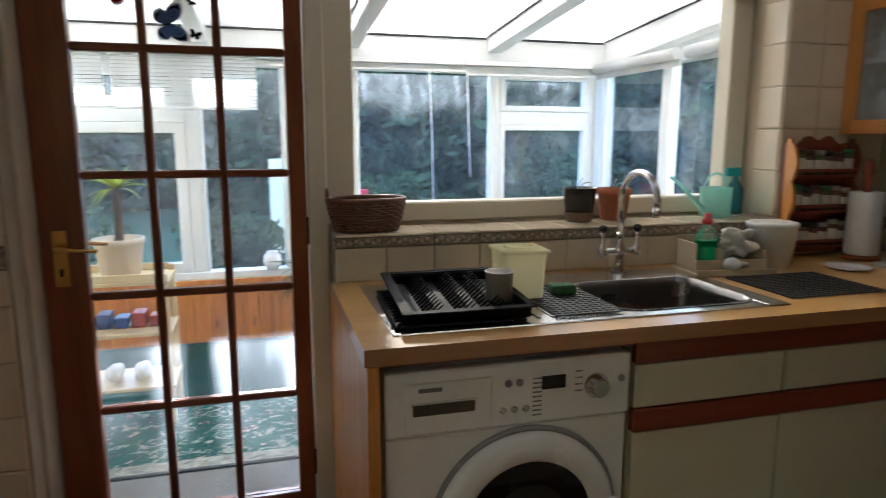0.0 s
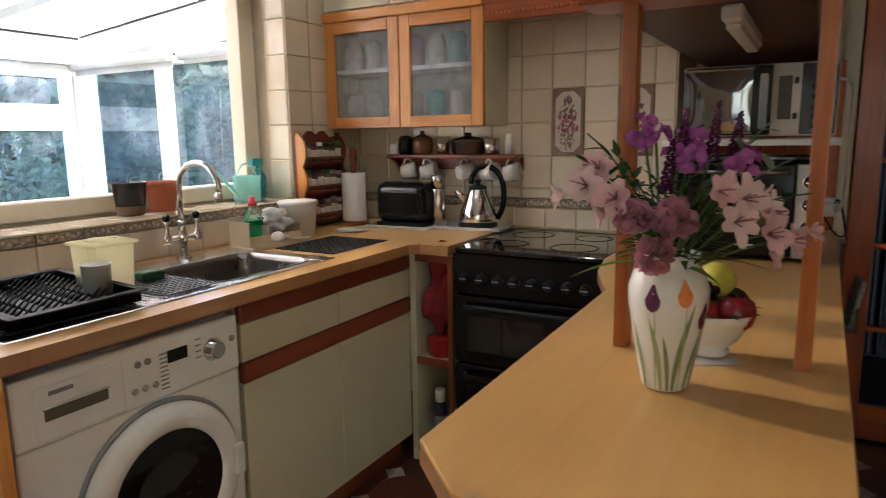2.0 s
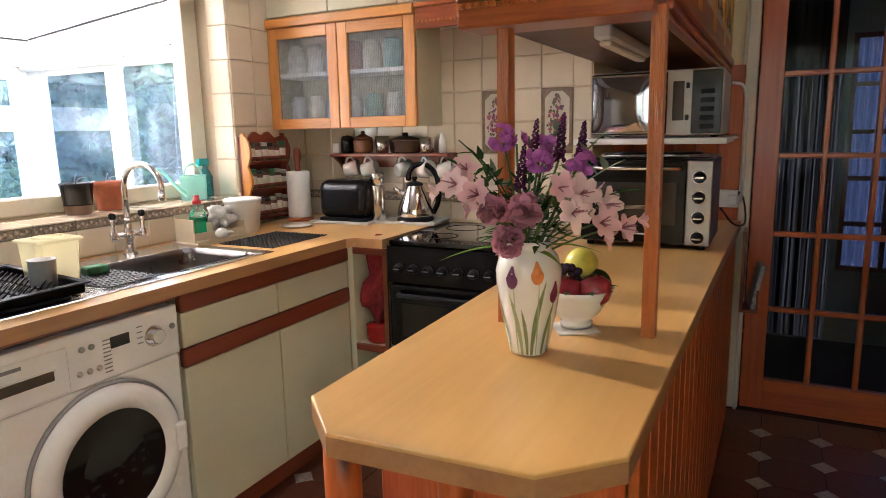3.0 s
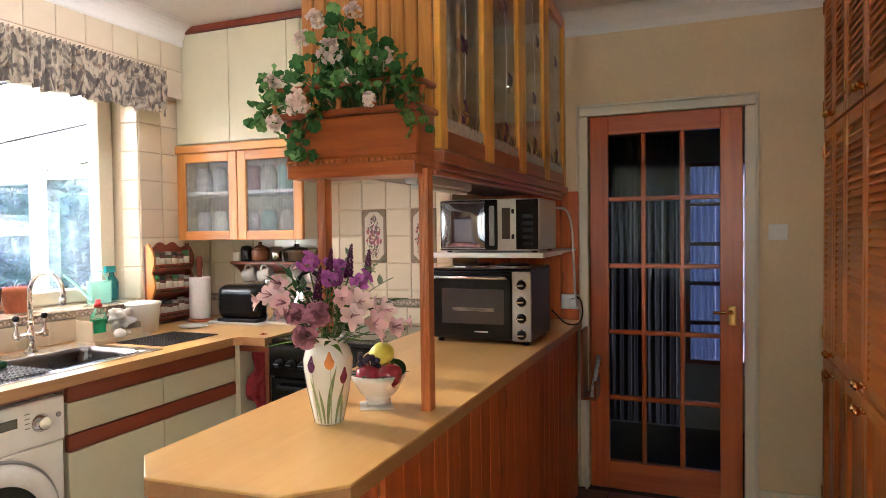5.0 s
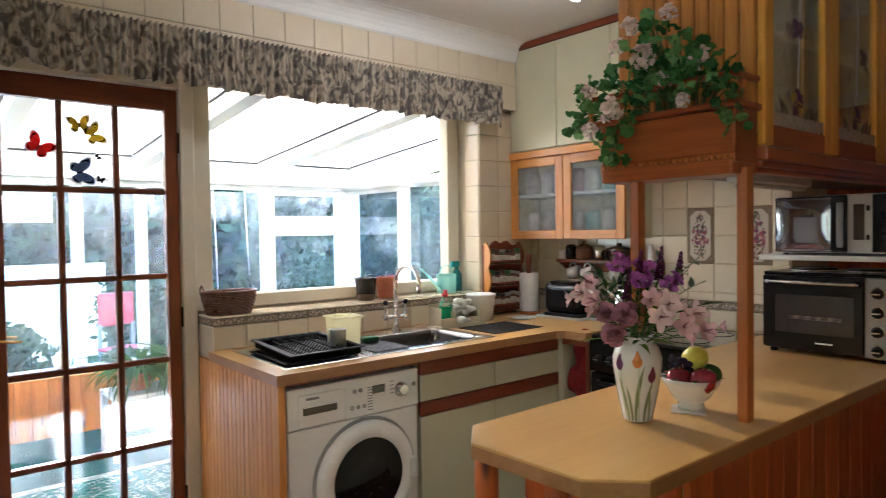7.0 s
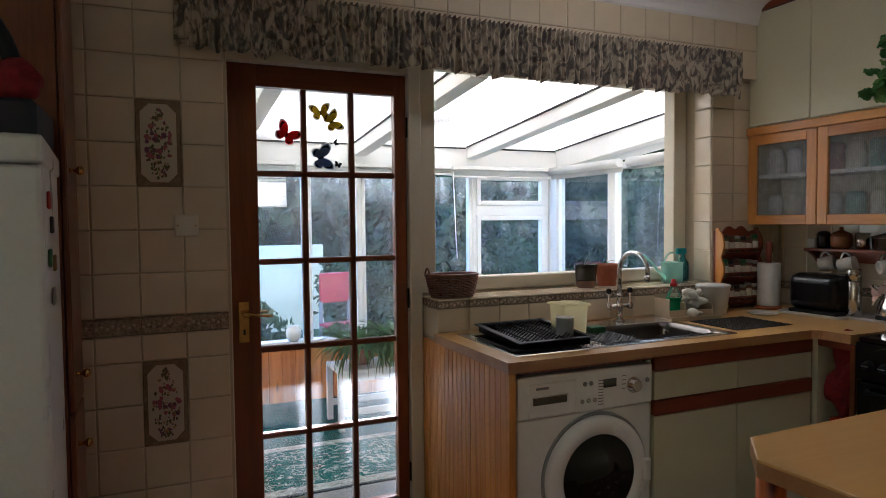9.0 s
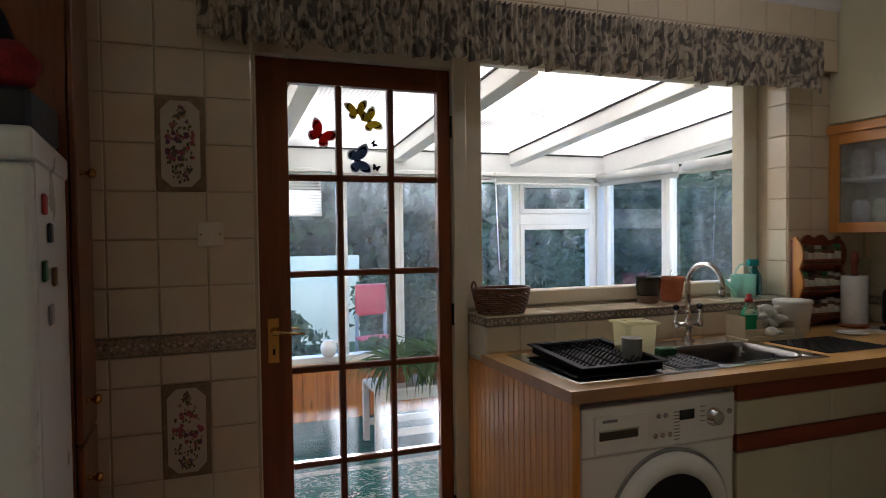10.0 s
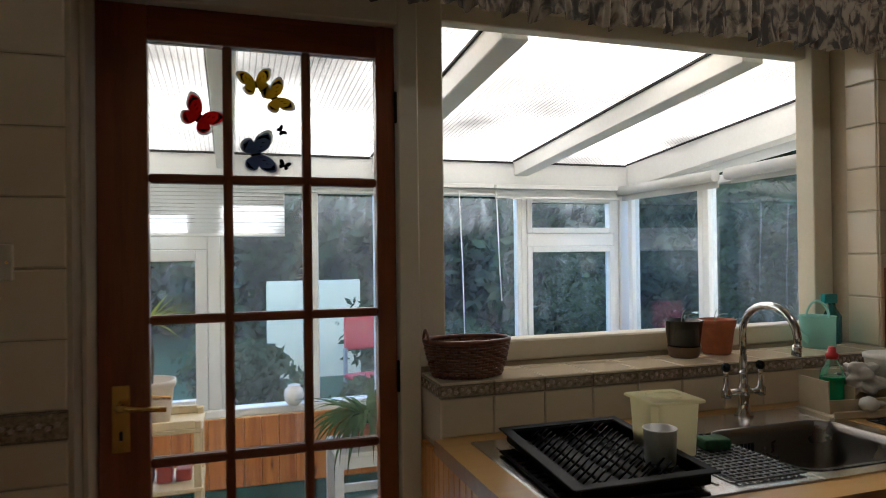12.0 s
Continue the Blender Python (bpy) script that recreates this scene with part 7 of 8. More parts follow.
def geranium():
    rnd = random.Random(3)
    g = thing("artificial_geranium", "trailing geranium with pale pink blooms in the planter", "plant", pose(0.062, -0.377, 1.601))
    part("trough", bx(-0.028, 0.040, -0.20, 0.20, 0, 0.105, bevel=0.006), material("pale_trough", (0.50, 0.47, 0.40), 0.5), g)
    leaves = []
    for mt in PLANT_G:
        bm = bmesh.new()
        n = 27
        c = bm.verts.new((0, 0, 0.003))
        ring = []
        for k in range(n):
            a = 2 * math.pi * k / n
            r = 0.022 * (1 + 0.05 * math.cos(9 * a)) * (0.6 if k == 0 else 1)
            ring.append(bm.verts.new((r * math.cos(a), r * math.sin(a), 0.004 * math.cos(5 * a) + 0.004)))
        for k in range(n):
            f = bm.faces.new((c, ring[k], ring[(k + 1) % n]))
            f.smooth = True
        leaves.append(mesh_of("leaf", bm, mt))
    spots = []
    for _ in range(250):
        y = rnd.gauss(0, 0.105)
        y = max(-0.20, min(0.22, y))
        z = 0.16 + min(abs(rnd.gauss(0, 1)), 2.0) * 0.088 * (1.25 - abs(y) / 0.25)
        x = -0.02 + rnd.uniform(-0.12, 0.035)
        spots.append((x, y, z))
    for cy, cz0, cz1, n, cx in ((0.11, 0.0, 0.14, 26, -0.115), (-0.20, 0.05, 0.24, 20, -0.09), (0.26, 0.12, 0.24, 24, -0.06), (0.30, 0.10, 0.17, 10, -0.05), (0.13, 0.0, 0.06, 8, -0.12)):
        for _ in range(n):
            spots.append((cx + rnd.uniform(-0.03, 0.03), cy + rnd.gauss(0, 0.022), rnd.uniform(cz0, cz1)))
    for k, (x, y, z) in enumerate(spots):
        o = new("leaf", leaves[rnd.choice((0, 0, 1, 2))])
        o.parent = g
        s = rnd.uniform(0.5, 0.95)
        o.matrix_basis = pose(x, y, z, rnd.uniform(-35, 35), -60 + rnd.uniform(-40, 40), rnd.uniform(0, 360)) @ Matrix.Scale(s, 4)
        if k % 3 == 0:
            part("stem", tubed(bent((0, y * 0.5, 0.10), (x * 0.6, y * 0.8, max(z, 0.16) + 0.03), (x, y, z), 5), 0.0018, 5), STEM, g)
    for x, y, z, r in ((-0.05, 0.105, 0.390, 0.027), (-0.03, -0.005, 0.405, 0.026), (-0.085, 0.125, 0.330, 0.024), (-0.11, 0.025, 0.275, 0.034), (-0.07, -0.115, 0.255, 0.030), (-0.13, 0.115, 0.145, 0.034), (-0.08, 0.225, 0.215, 0.030), (-0.11, -0.04, 0.205, 0.022), (-0.115, 0.20, 0.10, 0.024), (-0.11, -0.09, 0.14, 0.02)):
        bm = bmesh.new()
        for k in range(30):
            d = Vector((rnd.gauss(-0.5, 1), rnd.gauss(0, 1), rnd.gauss(0.2, 1))).normalized()
            star_flower(bm, Vector((x, y, z)) + d * r * rnd.uniform(0.35, 0.85), d + Vector((-0.4, 0, 0.1)), r * 0.42, 5, 0.4, 0.9, rnd)
        part("bloom", bm, GERANIUM, g, "pale pink geranium bloom")
    return g


geranium()


# gathered valance over door and window
FABRIC = bpy.data.materials.new("floral_valance_fabric")
FABRIC.use_nodes = True
t = FABRIC.node_tree
b = t.nodes["Principled BSDF"]
co = t.nodes.new("ShaderNodeTexCoord")
mp = t.nodes.new("ShaderNodeMapping")
mp.inputs["Scale"].default_value = (1.6, 0.6, 0.75)
t.links.new(co.outputs["Object"], mp.inputs["Vector"])
n = t.nodes.new("ShaderNodeTexNoise")
n.inputs["Scale"].default_value, n.inputs["Detail"].default_value, n.inputs["Distortion"].default_value = 20.0, 4, 1.2
v = t.nodes.new("ShaderNodeTexVoronoi")
v.inputs["Scale"].default_value = 26.0
for k in (n, v):
    t.links.new(mp.outputs["Vector"], k.inputs["Vector"])
r1 = t.nodes.new("ShaderNodeValToRGB")
r1.color_ramp.interpolation = "EASE"
r1.color_ramp.elements[0].position, r1.color_ramp.elements[1].position = 0.40, 0.60
r1.color_ramp.elements[0].color = (0.11, 0.098, 0.085, 1)
r1.color_ramp.elements[1].color = (0.46, 0.39, 0.29, 1)
t.links.new(n.outputs["Fac"], r1.inputs["Fac"])
r2 = t.nodes.new("ShaderNodeValToRGB")
r2.color_ramp.elements[0].position, r2.color_ramp.elements[1].position = 0.22, 0.34
r2.color_ramp.elements[0].color = (0.30, 0.16, 0.12, 1)
r2.color_ramp.elements[1].color = (1, 1, 1, 1)
t.links.new(v.outputs["Distance"], r2.inputs["Fac"])
mx = t.nodes.new("ShaderNodeMix")
mx.data_type, mx.blend_type = "RGBA", "MULTIPLY"
mx.inputs["Factor"].default_value = 0.55
t.links.new(r1.outputs["Color"], mx.inputs["A"])
t.links.new(r2.outputs["Color"], mx.inputs["B"])
t.links.new(mx.outputs["Result"], b.inputs["Base Color"])
b.inputs["Roughness"].default_value = 0.95


def valance(x0, x1, y, z0, z1):
    u = thing("valance", "gathered floral fabric valance over the window and door", "curtain")
    bm = bmesh.new()
    nx, nz = 900, 12
    grid = []
    for i in range(nx + 1):
        x = x0 + (x1 - x0) * i / nx
        col = []
        for j in range(nz + 1):
            f = j / nz
            loose = 1 - f
            g = noise.noise(Vector((x * 22, 0.0, 1.3))) + 0.6 * noise.noise(Vector((x * 48, loose * 1.2, 4.0)))
            tight = math.sin(x * 270 + 2 * noise.noise(Vector((x * 9, 2, 2))))
            amp = 0.042 * loose + 0.008
            yy = y - 0.012 - amp * g - 0.006 * tight * (0.5 + 0.5 * (f > 0.55))
            if 0.70 < f < 0.80:
                yy += 0.006
            zz = z0 + (z1 - z0) * f + (0.010 * noise.noise(Vector((x * 14, 7, 0))) + 0.012 * g) * loose * (1 if f < 0.3 else 0.3)
            zz += 0.004 * tight * (1 if f == 1 else 0)
            col.append(bm.verts.new((x, yy, zz)))
        grid.append(col)
    for a, c in zip(grid, grid[1:]):
        for j in range(nz):
            f = bm.faces.new((a[j], c[j], c[j + 1], a[j + 1]))
            f.smooth = True
    part("gathered_cloth", bm, FABRIC, u)
    part("curtain_rail", bx(x0, x1, y + 0.02, y + 0.035, z1 - 0.06, z1 - 0.045), WHITE_PLASTIC, u)
    for x in (x0 + 0.01, (x0 + x1) / 2, x1 - 0.02):
        part("rail_bracket", bx(x - 0.01, x + 0.01, y + 0.035, FACE_L + (0.0 if x < 1.0 else 0.06), z1 - 0.065, z1 - 0.04), WHITE_PLASTIC, u)


valance(-1.62, 1.11, 1.345, 2.022, 2.25)

# louvred cupboards along the south side
LOUVRE_V = wood("cupboard_pine_upright", (0.38, 0.085, 0.009), (0.62, 0.185, 0.020), 2, 0.35, 22)
LOUVRE_H = wood("cupboard_pine_slat", (0.38, 0.085, 0.009), (0.62, 0.185, 0.020), 0, 0.35, 22)


def knob_mesh():
    return mesh_of("knob", lathed([(0.009, 0), (0.006, 0.004), (0.005, 0.016), (0.012, 0.022), (0.015, 0.030), (0.012, 0.038), (0.004, 0.041)], seg=18), BRASS)


KNOB = knob_mesh()


def cupboard(x0, x1):
    u = thing("louvred_cupboard", "tall varnished pine cupboard with louvred doors and brass knobs", "cupboard", pose(x0, CUP_Y, 0), "cupboards along the wall")
    w = x1 - x0
    part("body", bx(0, w, -0.60, -0.030, 0.0, CEIL - 0.002), LOUVRE_V, u)
    for z0, z1, k_z, louvred in ((0.03, 0.785, 0.74, False), (0.795, 1.845, 0.83, True), (1.855, 2.52, 1.888, True)):
        for side in (0, 1):
            a = 0.004 + side * w / 2
            b = a + w / 2 - 0.008
            s = 0.045
            d = part("door", bx(a, a + s, -0.028, -0.004, z0, z1, bevel=0.003), LOUVRE_V, u)
            part("stile", bx(b - s, b, -0.028, -0.004, z0, z1, bevel=0.003), LOUVRE_V, d)
            part("rail", bx(a + s, b - s, -0.028, -0.004, z0, z0 + 0.055, bevel=0.003), LOUVRE_H, d)
            part("rail", bx(a + s, b - s, -0.028, -0.004, z1 - 0.055, z1, bevel=0.003), LOUVRE_H, d)
            part("panel", bx(a + s, b - s, -0.029, -0.022, z0 + 0.055, z1 - 0.055), LOUVRE_V, d)
            if louvred:
                z = z0 + 0.068
                while z < z1 - 0.07:
                    part("louvre", bx(a + s - 0.001, b - s + 0.001, -0.004, 0.004, -0.019, 0.019), LOUVRE_H, d, "", pose(0, -0.014, z, 28))
                    z += 0.030
            kx = b - 0.022 if side == 0 else a + 0.022
            o = new("knob", KNOB)
            o.parent, o.matrix_basis = d, pose(kx, -0.004, k_z, -90)
            for hz in (z0 + 0.1, z1 - 0.1):
                part("hinge", bx((a - 0.003) if side == 0 else (b - 0.004), (a + 0.004) if side == 0 else (b + 0.003), -0.006, 0.001, hz - 0.03, hz + 0.03), BRASS, d)


cupboard(1.472, 1.985)
cupboard(0.782, 1.468)
cupboard(0.092, 0.778)

# light switch and sockets
sw = thing("light_switch", "white light switch plate beside the hall door", "switch")
part("plate", bx(1.980, EAST_DOOR - 0.0005, -1.656, -1.570, 1.333, 1.412, bevel=0.003), WHITE_PLASTIC, sw)
for y in (-1.632, -1.602):
    part("rocker", bx(1.976, 1.980, y - 0.010, y + 0.010, 1.358, 1.388, bevel=0.001), WHITE_PLASTIC, sw)
sw2 = thing("blank_plate", "cream wall plate over the tiles", "switch plate")
part("plate", bx(-1.632, -1.550, FACE_L - 0.010, FACE_L - 0.0015, 1.352, 1.432, bevel=0.003), CREAM_FRAME, sw2)
for x in (-1.621, -1.561):
    part("screw", lathed([(0.003, 0), (0.003, 0.002)], seg=10), BRASS, sw2, "", pose(x, FACE_L - 0.010, 1.392, 90))
for z, name in ((0.006, "baseboard"),):
    solo(name, bx(1.972, EAST_DOOR - 0.001, -1.795, -1.517, 0.0, 0.10, bevel=0.004), CREAM_FRAME, "cream painted skirting board", "skirting", kind="structure")

# fridge freezer and the corner cupboard beside it
FRIDGE = material("fridge_white", (0.74, 0.74, 0.72), 0.3, spread=0.04)
fridge = thing("fridge_freezer", "white fridge freezer with magnets on its side", "fridge", pose(-2.510, 0.515, 0, 0, 0, 4))
part("body", bx(0, 0.585, 0.03, 0.58, 0.02, 1.57, bevel=0.01), FRIDGE, fridge)
part("door", bx(0, 0.585, -0.02, 0.028, 0.62, 1.535, bevel=0.012, seg=3), FRIDGE, fridge)
part("door", bx(0, 0.585, -0.02, 0.028, 0.05, 0.612, bevel=0.012, seg=3), FRIDGE, fridge)
part("top_cap", bx(-0.004, 0.592, -0.024, 0.58, 1.540, 1.605, bevel=0.012, seg=3), FRIDGE, fridge)
rnd = random.Random(9)
for k, (y, z, c) in enumerate(((0.12, 1.46, (0.5, 0.04, 0.03)), (0.20, 1.40, (0.04, 0.04, 0.04)), (0.10, 1.32, (0.04, 0.15, 0.05)), (0.18, 1.22, (0.3, 0.3, 0.32)), (0.26, 1.30, (0.25, 0.14, 0.05)))):
    part("magnet", bx(0.586, 0.594, y - 0.02, y + 0.02, z - 0.022, z + 0.022, bevel=0.003), material("magnet_paint", c, 0.4), fridge)
lid_box = solo("dark_box", bx(-0.2, 0.2, -0.15, 0.15, 0, 0.10, bevel=0.01), material("dark_navy_card", (0.02, 0.022, 0.035), 0.6), "dark box lying on top of the fridge", "box", pose(-2.15, 0.82, 1.6055))
bm = bmesh.new()
blob(bm, (0, 0, 0.04), 0.055, 4, 0.5, 3)
solo("red_cloth", bm, RED_CLOTH, "crumpled red cloth on the fridge", "cloth", pose(-2.00, 0.72, 1.71))
solo("black_hose", tubed(bent((-2.38, 0.72, 1.92), (-2.00, 0.72, 2.12), (-1.985, 0.76, 1.63), 14), 0.022, 12), BLACK_PLASTIC, "curved black vacuum hose over the fridge", "hose")
side_cup = thing("corner_cupboard", "dark pine cupboard beside the fridge with round knobs", "cupboard", pose(-2.60, 1.13, 0))
part("body", bx(0, 0.64, 0.0, 0.275, 0.0, 2.40), MAHOGANY_V, side_cup)
for z0, z1, kzs in ((0.05, 0.80, (0.694,)), (0.81, 2.38, (0.921, 1.571))):
    d = part("door", bx(0.642, 0.660, 0.005, 0.27, z0, z1, bevel=0.004), MAHOGANY_V, side_cup)
    for kz in kzs:
        o = new("knob", KNOB)
        o.parent, o.matrix_basis = d, pose(0.660, 0.07, kz, 0, 90, 0)

# glasses and ornaments in the display cabinet
THIN = glazing("thin_drinking_glass", (0.97, 0.98, 0.98), 1.0, 0.03, 9.0)
rnd = random.Random(21)
for sz, n_g in ((OZ0 + 0.0255, 14), (1.9515, 6), (2.2415, 6)):
    for k in range(n_g):
        x = 0.24 + k * 1.60 / n_g + rnd.uniform(-0.015, 0.015)
        y = OY0 + rnd.choice((0.10, 0.17, 0.28))
        h = rnd.uniform(0.12, 0.17)
        gl = thing("drinking_glass", "clear stemmed drinking glass in the display cabinet", "glass", pose(x, y, sz), "glasses in the display cabinet")
        part("bowl", lathed([(0.024, 0), (0.024, 0.002), (0.004, 0.006), (0.004, h * 0.35), (0.020, h * 0.48), (0.028, h * 0.75), (0.025, h)], seg=18, cap=False), THIN, gl)
STRIP = material("foil_strip", (0.55, 0.53, 0.48), 0.3, 0.5, spread=0.3, scale=50)
ORN = [material("ornament_" + n_, c, 0.35, spread=0.3) for n_, c in (("plum", (0.12, 0.03, 0.12)), ("brown", (0.10, 0.05, 0.03)), ("gold", (0.55, 0.36, 0.05)), ("olive", (0.13, 0.14, 0.05)))]
for i in range(4):
    a, c = ds[i] + 0.06, ds[i + 1] - 0.06
    orn = thing("glass_door_sticker", "stained-glass style flower ornament on the cabinet door", "ornament", pose(0, OY0 - 0.0135, 0), "ornaments on the cabinet doors")
    part("base_strip", bx(a, c, -0.003, 0.0, OZ0 + 0.086, OZ0 + 0.122), STRIP, orn)
    mx_, mz_ = a + (c - a) * 0.42, OZ0 + 0.160
    for k in range(5):
        bm = bmesh.new()
        t_a = math.pi * (0.5 + 2 * k / 5)
        petal(bm, (mx_, -0.003 - 0.0004 * k, mz_), (math.cos(t_a), -0.02, math.sin(t_a)), 0.040, 0.040, 0.0, Vector((0, -1, 0)), 6, 0.9)
        part("flower_petal", bm, ORN[(0, 2, 0, 2, 0)[k]], orn)
    for k, (dx, ang) in enumerate(((-0.055, 2.3), (-0.085, 2.0), (0.055, 0.8), (0.09, 1.1), (0.12, 0.9))):
        bm = bmesh.new()
        petal(bm, (mx_ + dx, -0.002, OZ0 + 0.118), (math.cos(ang), -0.02, math.sin(ang)), 0.055, 0.026, 0.0, Vector((0, -1, 0)), 6, 0.4)
        part("leaf_piece", bm, ORN[(3, 1, 3, 1, 3)[k]], orn)
    for k, fz in enumerate((0.36, 0.62)):
        cx = a + (c - a) * (0.45 + 0.2 * ((k + i) % 2))
        for sx_, sz_, l_ in ((-1, 0.75, 0.040), (1, 0.75, 0.040), (-1, -0.45, 0.030), (1, -0.45, 0.030)):
            bm = bmesh.new()
            petal(bm, (cx, -0.002, OZ0 + fz), (sx_ * 0.8, -0.02, sz_), l_, l_ * 0.8, 0.0, Vector((0, -1, 0)), 6, 0.8)
            part("butterfly_wing", bm, ORN[(k + i) % 2], orn)
    part("lead_line", tubed([(a + (c - a) * 0.45, -0.002, OZ0 + 0.12), (a + (c - a) * 0.52, -0.002, OZ0 + 0.45), (a + (c - a) * 0.40, -0.002, OZ0 + 0.78)], 0.0015, 5), STRIP, orn)

# stacked things behind the reeded glass
rnd = random.Random(31)
STACK = [material("stacked_china_" + n_, c, 0.4, spread=0.1) for n_, c in (("cream", (0.66, 0.62, 0.50)), ("green", (0.20, 0.42, 0.34)), ("pink", (0.55, 0.30, 0.30)), ("white", (0.75, 0.74, 0.72)))]
for sz in (1.3835, 1.6305):
    for k in range(7):
        r = rnd.uniform(0.035, 0.052)
        solo("stored_jar", lathed([(r * 0.8, 0), (r, 0.01), (r, rnd.uniform(0.07, 0.13)), (r * 0.7, 0.14)], seg=20), rnd.choice(STACK), "pale china jar behind the reeded glass", "jar",
             pose(1.43, 0.72 + k * 0.112, sz), "china in the glazed cupboard")

# butterfly stickers on the door glass
WING = [sheet_plastic("sticker_" + n_, c, 0.8) for n_, c in (("red", (0.92, 0.06, 0.04)), ("yellow", (0.95, 0.74, 0.06)), ("navy", (0.24, 0.30, 0.45)), ("black", (0.012, 0.012, 0.014)), ("white", (0.8, 0.8, 0.8)))]


def butterfly(x, z, size, turn, main, name="butterfly_sticker", tone="red"):
    u = thing(name, tone + " butterfly sticker on the glass door", "sticker", pose(x, DOOR_Y - 0.0045, z, 0, turn, 0))

    def shape(pts, mat, y, nm):
        for _ in range(2 if nm in ("wing", "backing") else 0):
            pts = [(p[0] * s_ + q[0] * (1 - s_), p[1] * s_ + q[1] * (1 - s_)) for p, q in zip(pts, pts[1:] + pts[:1]) for s_ in (0.75, 0.25)]
        bm = bmesh.new()
        a = [bm.verts.new((px * size, y, pz * size)) for px, pz in pts]
        b = [bm.verts.new((px * size, y + 0.0006, pz * size)) for px, pz in pts]
        bm.faces.new(a)
        bm.faces.new(b[::-1])
        for i in range(len(a)):
            bm.faces.new((a[i], a[(i + 1) % len(a)], b[(i + 1) % len(a)], b[i]))
        part(nm, bm, mat, u)

    for s in (-1, 1):
        upper = [(0, 0.0), (s * 0.12, 0.50), (s * 0.55, 0.88), (s * 1.08, 0.85), (s * 0.98, 0.38), (s * 0.72, 0.0), (s * 0.1, -0.06)]
        lower = [(0, 0.02), (s * 0.55, 0.06), (s * 0.86, -0.18), (s * 0.66, -0.62), (s * 0.22, -0.66), (s * 0.0, -0.12)]
        shape([(px * 1.14, pz * 1.14) for px, pz in upper], WING[4], 0.0012, "backing")
        shape(upper, main, 0.0, "wing")
        shape([(px * 1.14, pz * 1.14) for px, pz in lower], WING[4], 0.0012, "backing")
        shape(lower, main, 0.0, "wing")
        shape([(s * 0.62, 0.80), (s * 0.94, 0.76), (s * 0.90, 0.36), (s * 0.74, 0.14), (s * 0.80, 0.56)], WING[3], -0.0008, "wing_tip")
        shape([(s * 0.76, -0.22), (s * 0.58, -0.54), (s * 0.25, -0.56), (s * 0.50, -0.40)], WING[3], -0.0008, "wing_edge")
        for k in range(3):
            shape([(s * (0.12 + 0.2 * k), 0.10 + 0.14 * k), (s * (0.2 + 0.2 * k), 0.34 + 0.14 * k), (s * (0.17 + 0.2 * k), 0.10 + 0.14 * k)], WING[3], -0.0008, "wing_vein")
    shape([(-0.05, 0.2), (0.05, 0.2), (0.05, -0.3), (-0.05, -0.3)], WING[3], -0.001, "butterfly_body")


butterfly(-1.18, 1.768, 0.049, 35, WING[0])
butterfly(-1.035, 1.868, 0.040, -10, WING[1], tone="yellow")
butterfly(-0.985, 1.832, 0.042, 65, WING[1], tone="yellow")
butterfly(-1.035, 1.675, 0.053, 80, WING[2], tone="dark blue")
butterfly(-0.962, 1.647, 0.016, 20, WING[3], tone="small black")
butterfly(-0.970, 1.742, 0.013, 60, WING[3], tone="small black")


# conservatory things: rug, bench, plants, plant stand
RUG = bpy.data.materials.new("patterned_green_rug")
RUG.use_nodes = True
t = RUG.node_tree
b = t.nodes["Principled BSDF"]
co = t.nodes.new("ShaderNodeTexCoord")
v = t.nodes.new("ShaderNodeTexVoronoi")
v.feature, v.inputs["Scale"].default_value = "F1", 6.5
n = t.nodes.new("ShaderNodeTexNoise")
n.inputs["Scale"].default_value, n.inputs["Detail"].default_value = 24.0, 4
for k in (v, n):
    t.links.new(co.outputs["Object"], k.inputs["Vector"])
sm = t.nodes.new("ShaderNodeMath")
sm.operation = "MULTIPLY_ADD"
sm.inputs[1].default_value = 0.55
t.links.new(v.outputs["Distance"], sm.inputs[0])
t.links.new(n.outputs["Fac"], sm.inputs[2])
rp = t.nodes.new("ShaderNodeValToRGB")
rp.color_ramp.interpolation = "CONSTANT"
e = rp.color_ramp.elements
e[0].position, e[0].color = 0.0, (0.34, 0.33, 0.27, 1)
e[1].position, e[1].color = 0.56, (0.03, 0.032, 0.04, 1)
for pos, c in ((0.62, (0.012, 0.075, 0.062, 1)), (0.84, (0.30, 0.30, 0.25, 1)), (0.90, (0.012, 0.07, 0.06, 1))):
    q = e.new(pos)
    q.color = c
t.links.new(sm.outputs[0], rp.inputs["Fac"])
t.links.new(rp.outputs["Color"], b.inputs["Base Color"])
b.inputs["Roughness"].default_value = 0.95
RUG_EDGE = material("rug_border", (0.24, 0.24, 0.20), 0.95, spread=0.8, scale=26, fine=60, spec=0.0)
rug = thing("rug", "green patterned rug with pale floral borders", "rug")
b.inputs["Specular IOR Level"].default_value = 0.0
part("field", bx(-2.4, 0.3, 2.22, 2.80, 0.002, 0.012), RUG, rug)
part("border_band", bx(-2.4, 0.3, 2.14, 2.22, 0.002, 0.0125), RUG_EDGE, rug)
part("border_band", bx(-2.4, 0.3, 2.80, 2.87, 0.002, 0.0125), RUG_EDGE, rug)
part("edge", bx(-2.4, 0.3, 2.12, 2.14, 0.002, 0.012), material("rug_dark_edge", (0.02, 0.03, 0.03), 0.95), rug)
solo("threshold_floor", bx(-2.4, 0.3, 1.84, 2.115, 0.001, 0.006), material("grey_vinyl", (0.15, 0.145, 0.13), 0.8, spread=0.15, scale=20, spec=0.1), "grey vinyl strip inside the door", "floor", kind="structure")

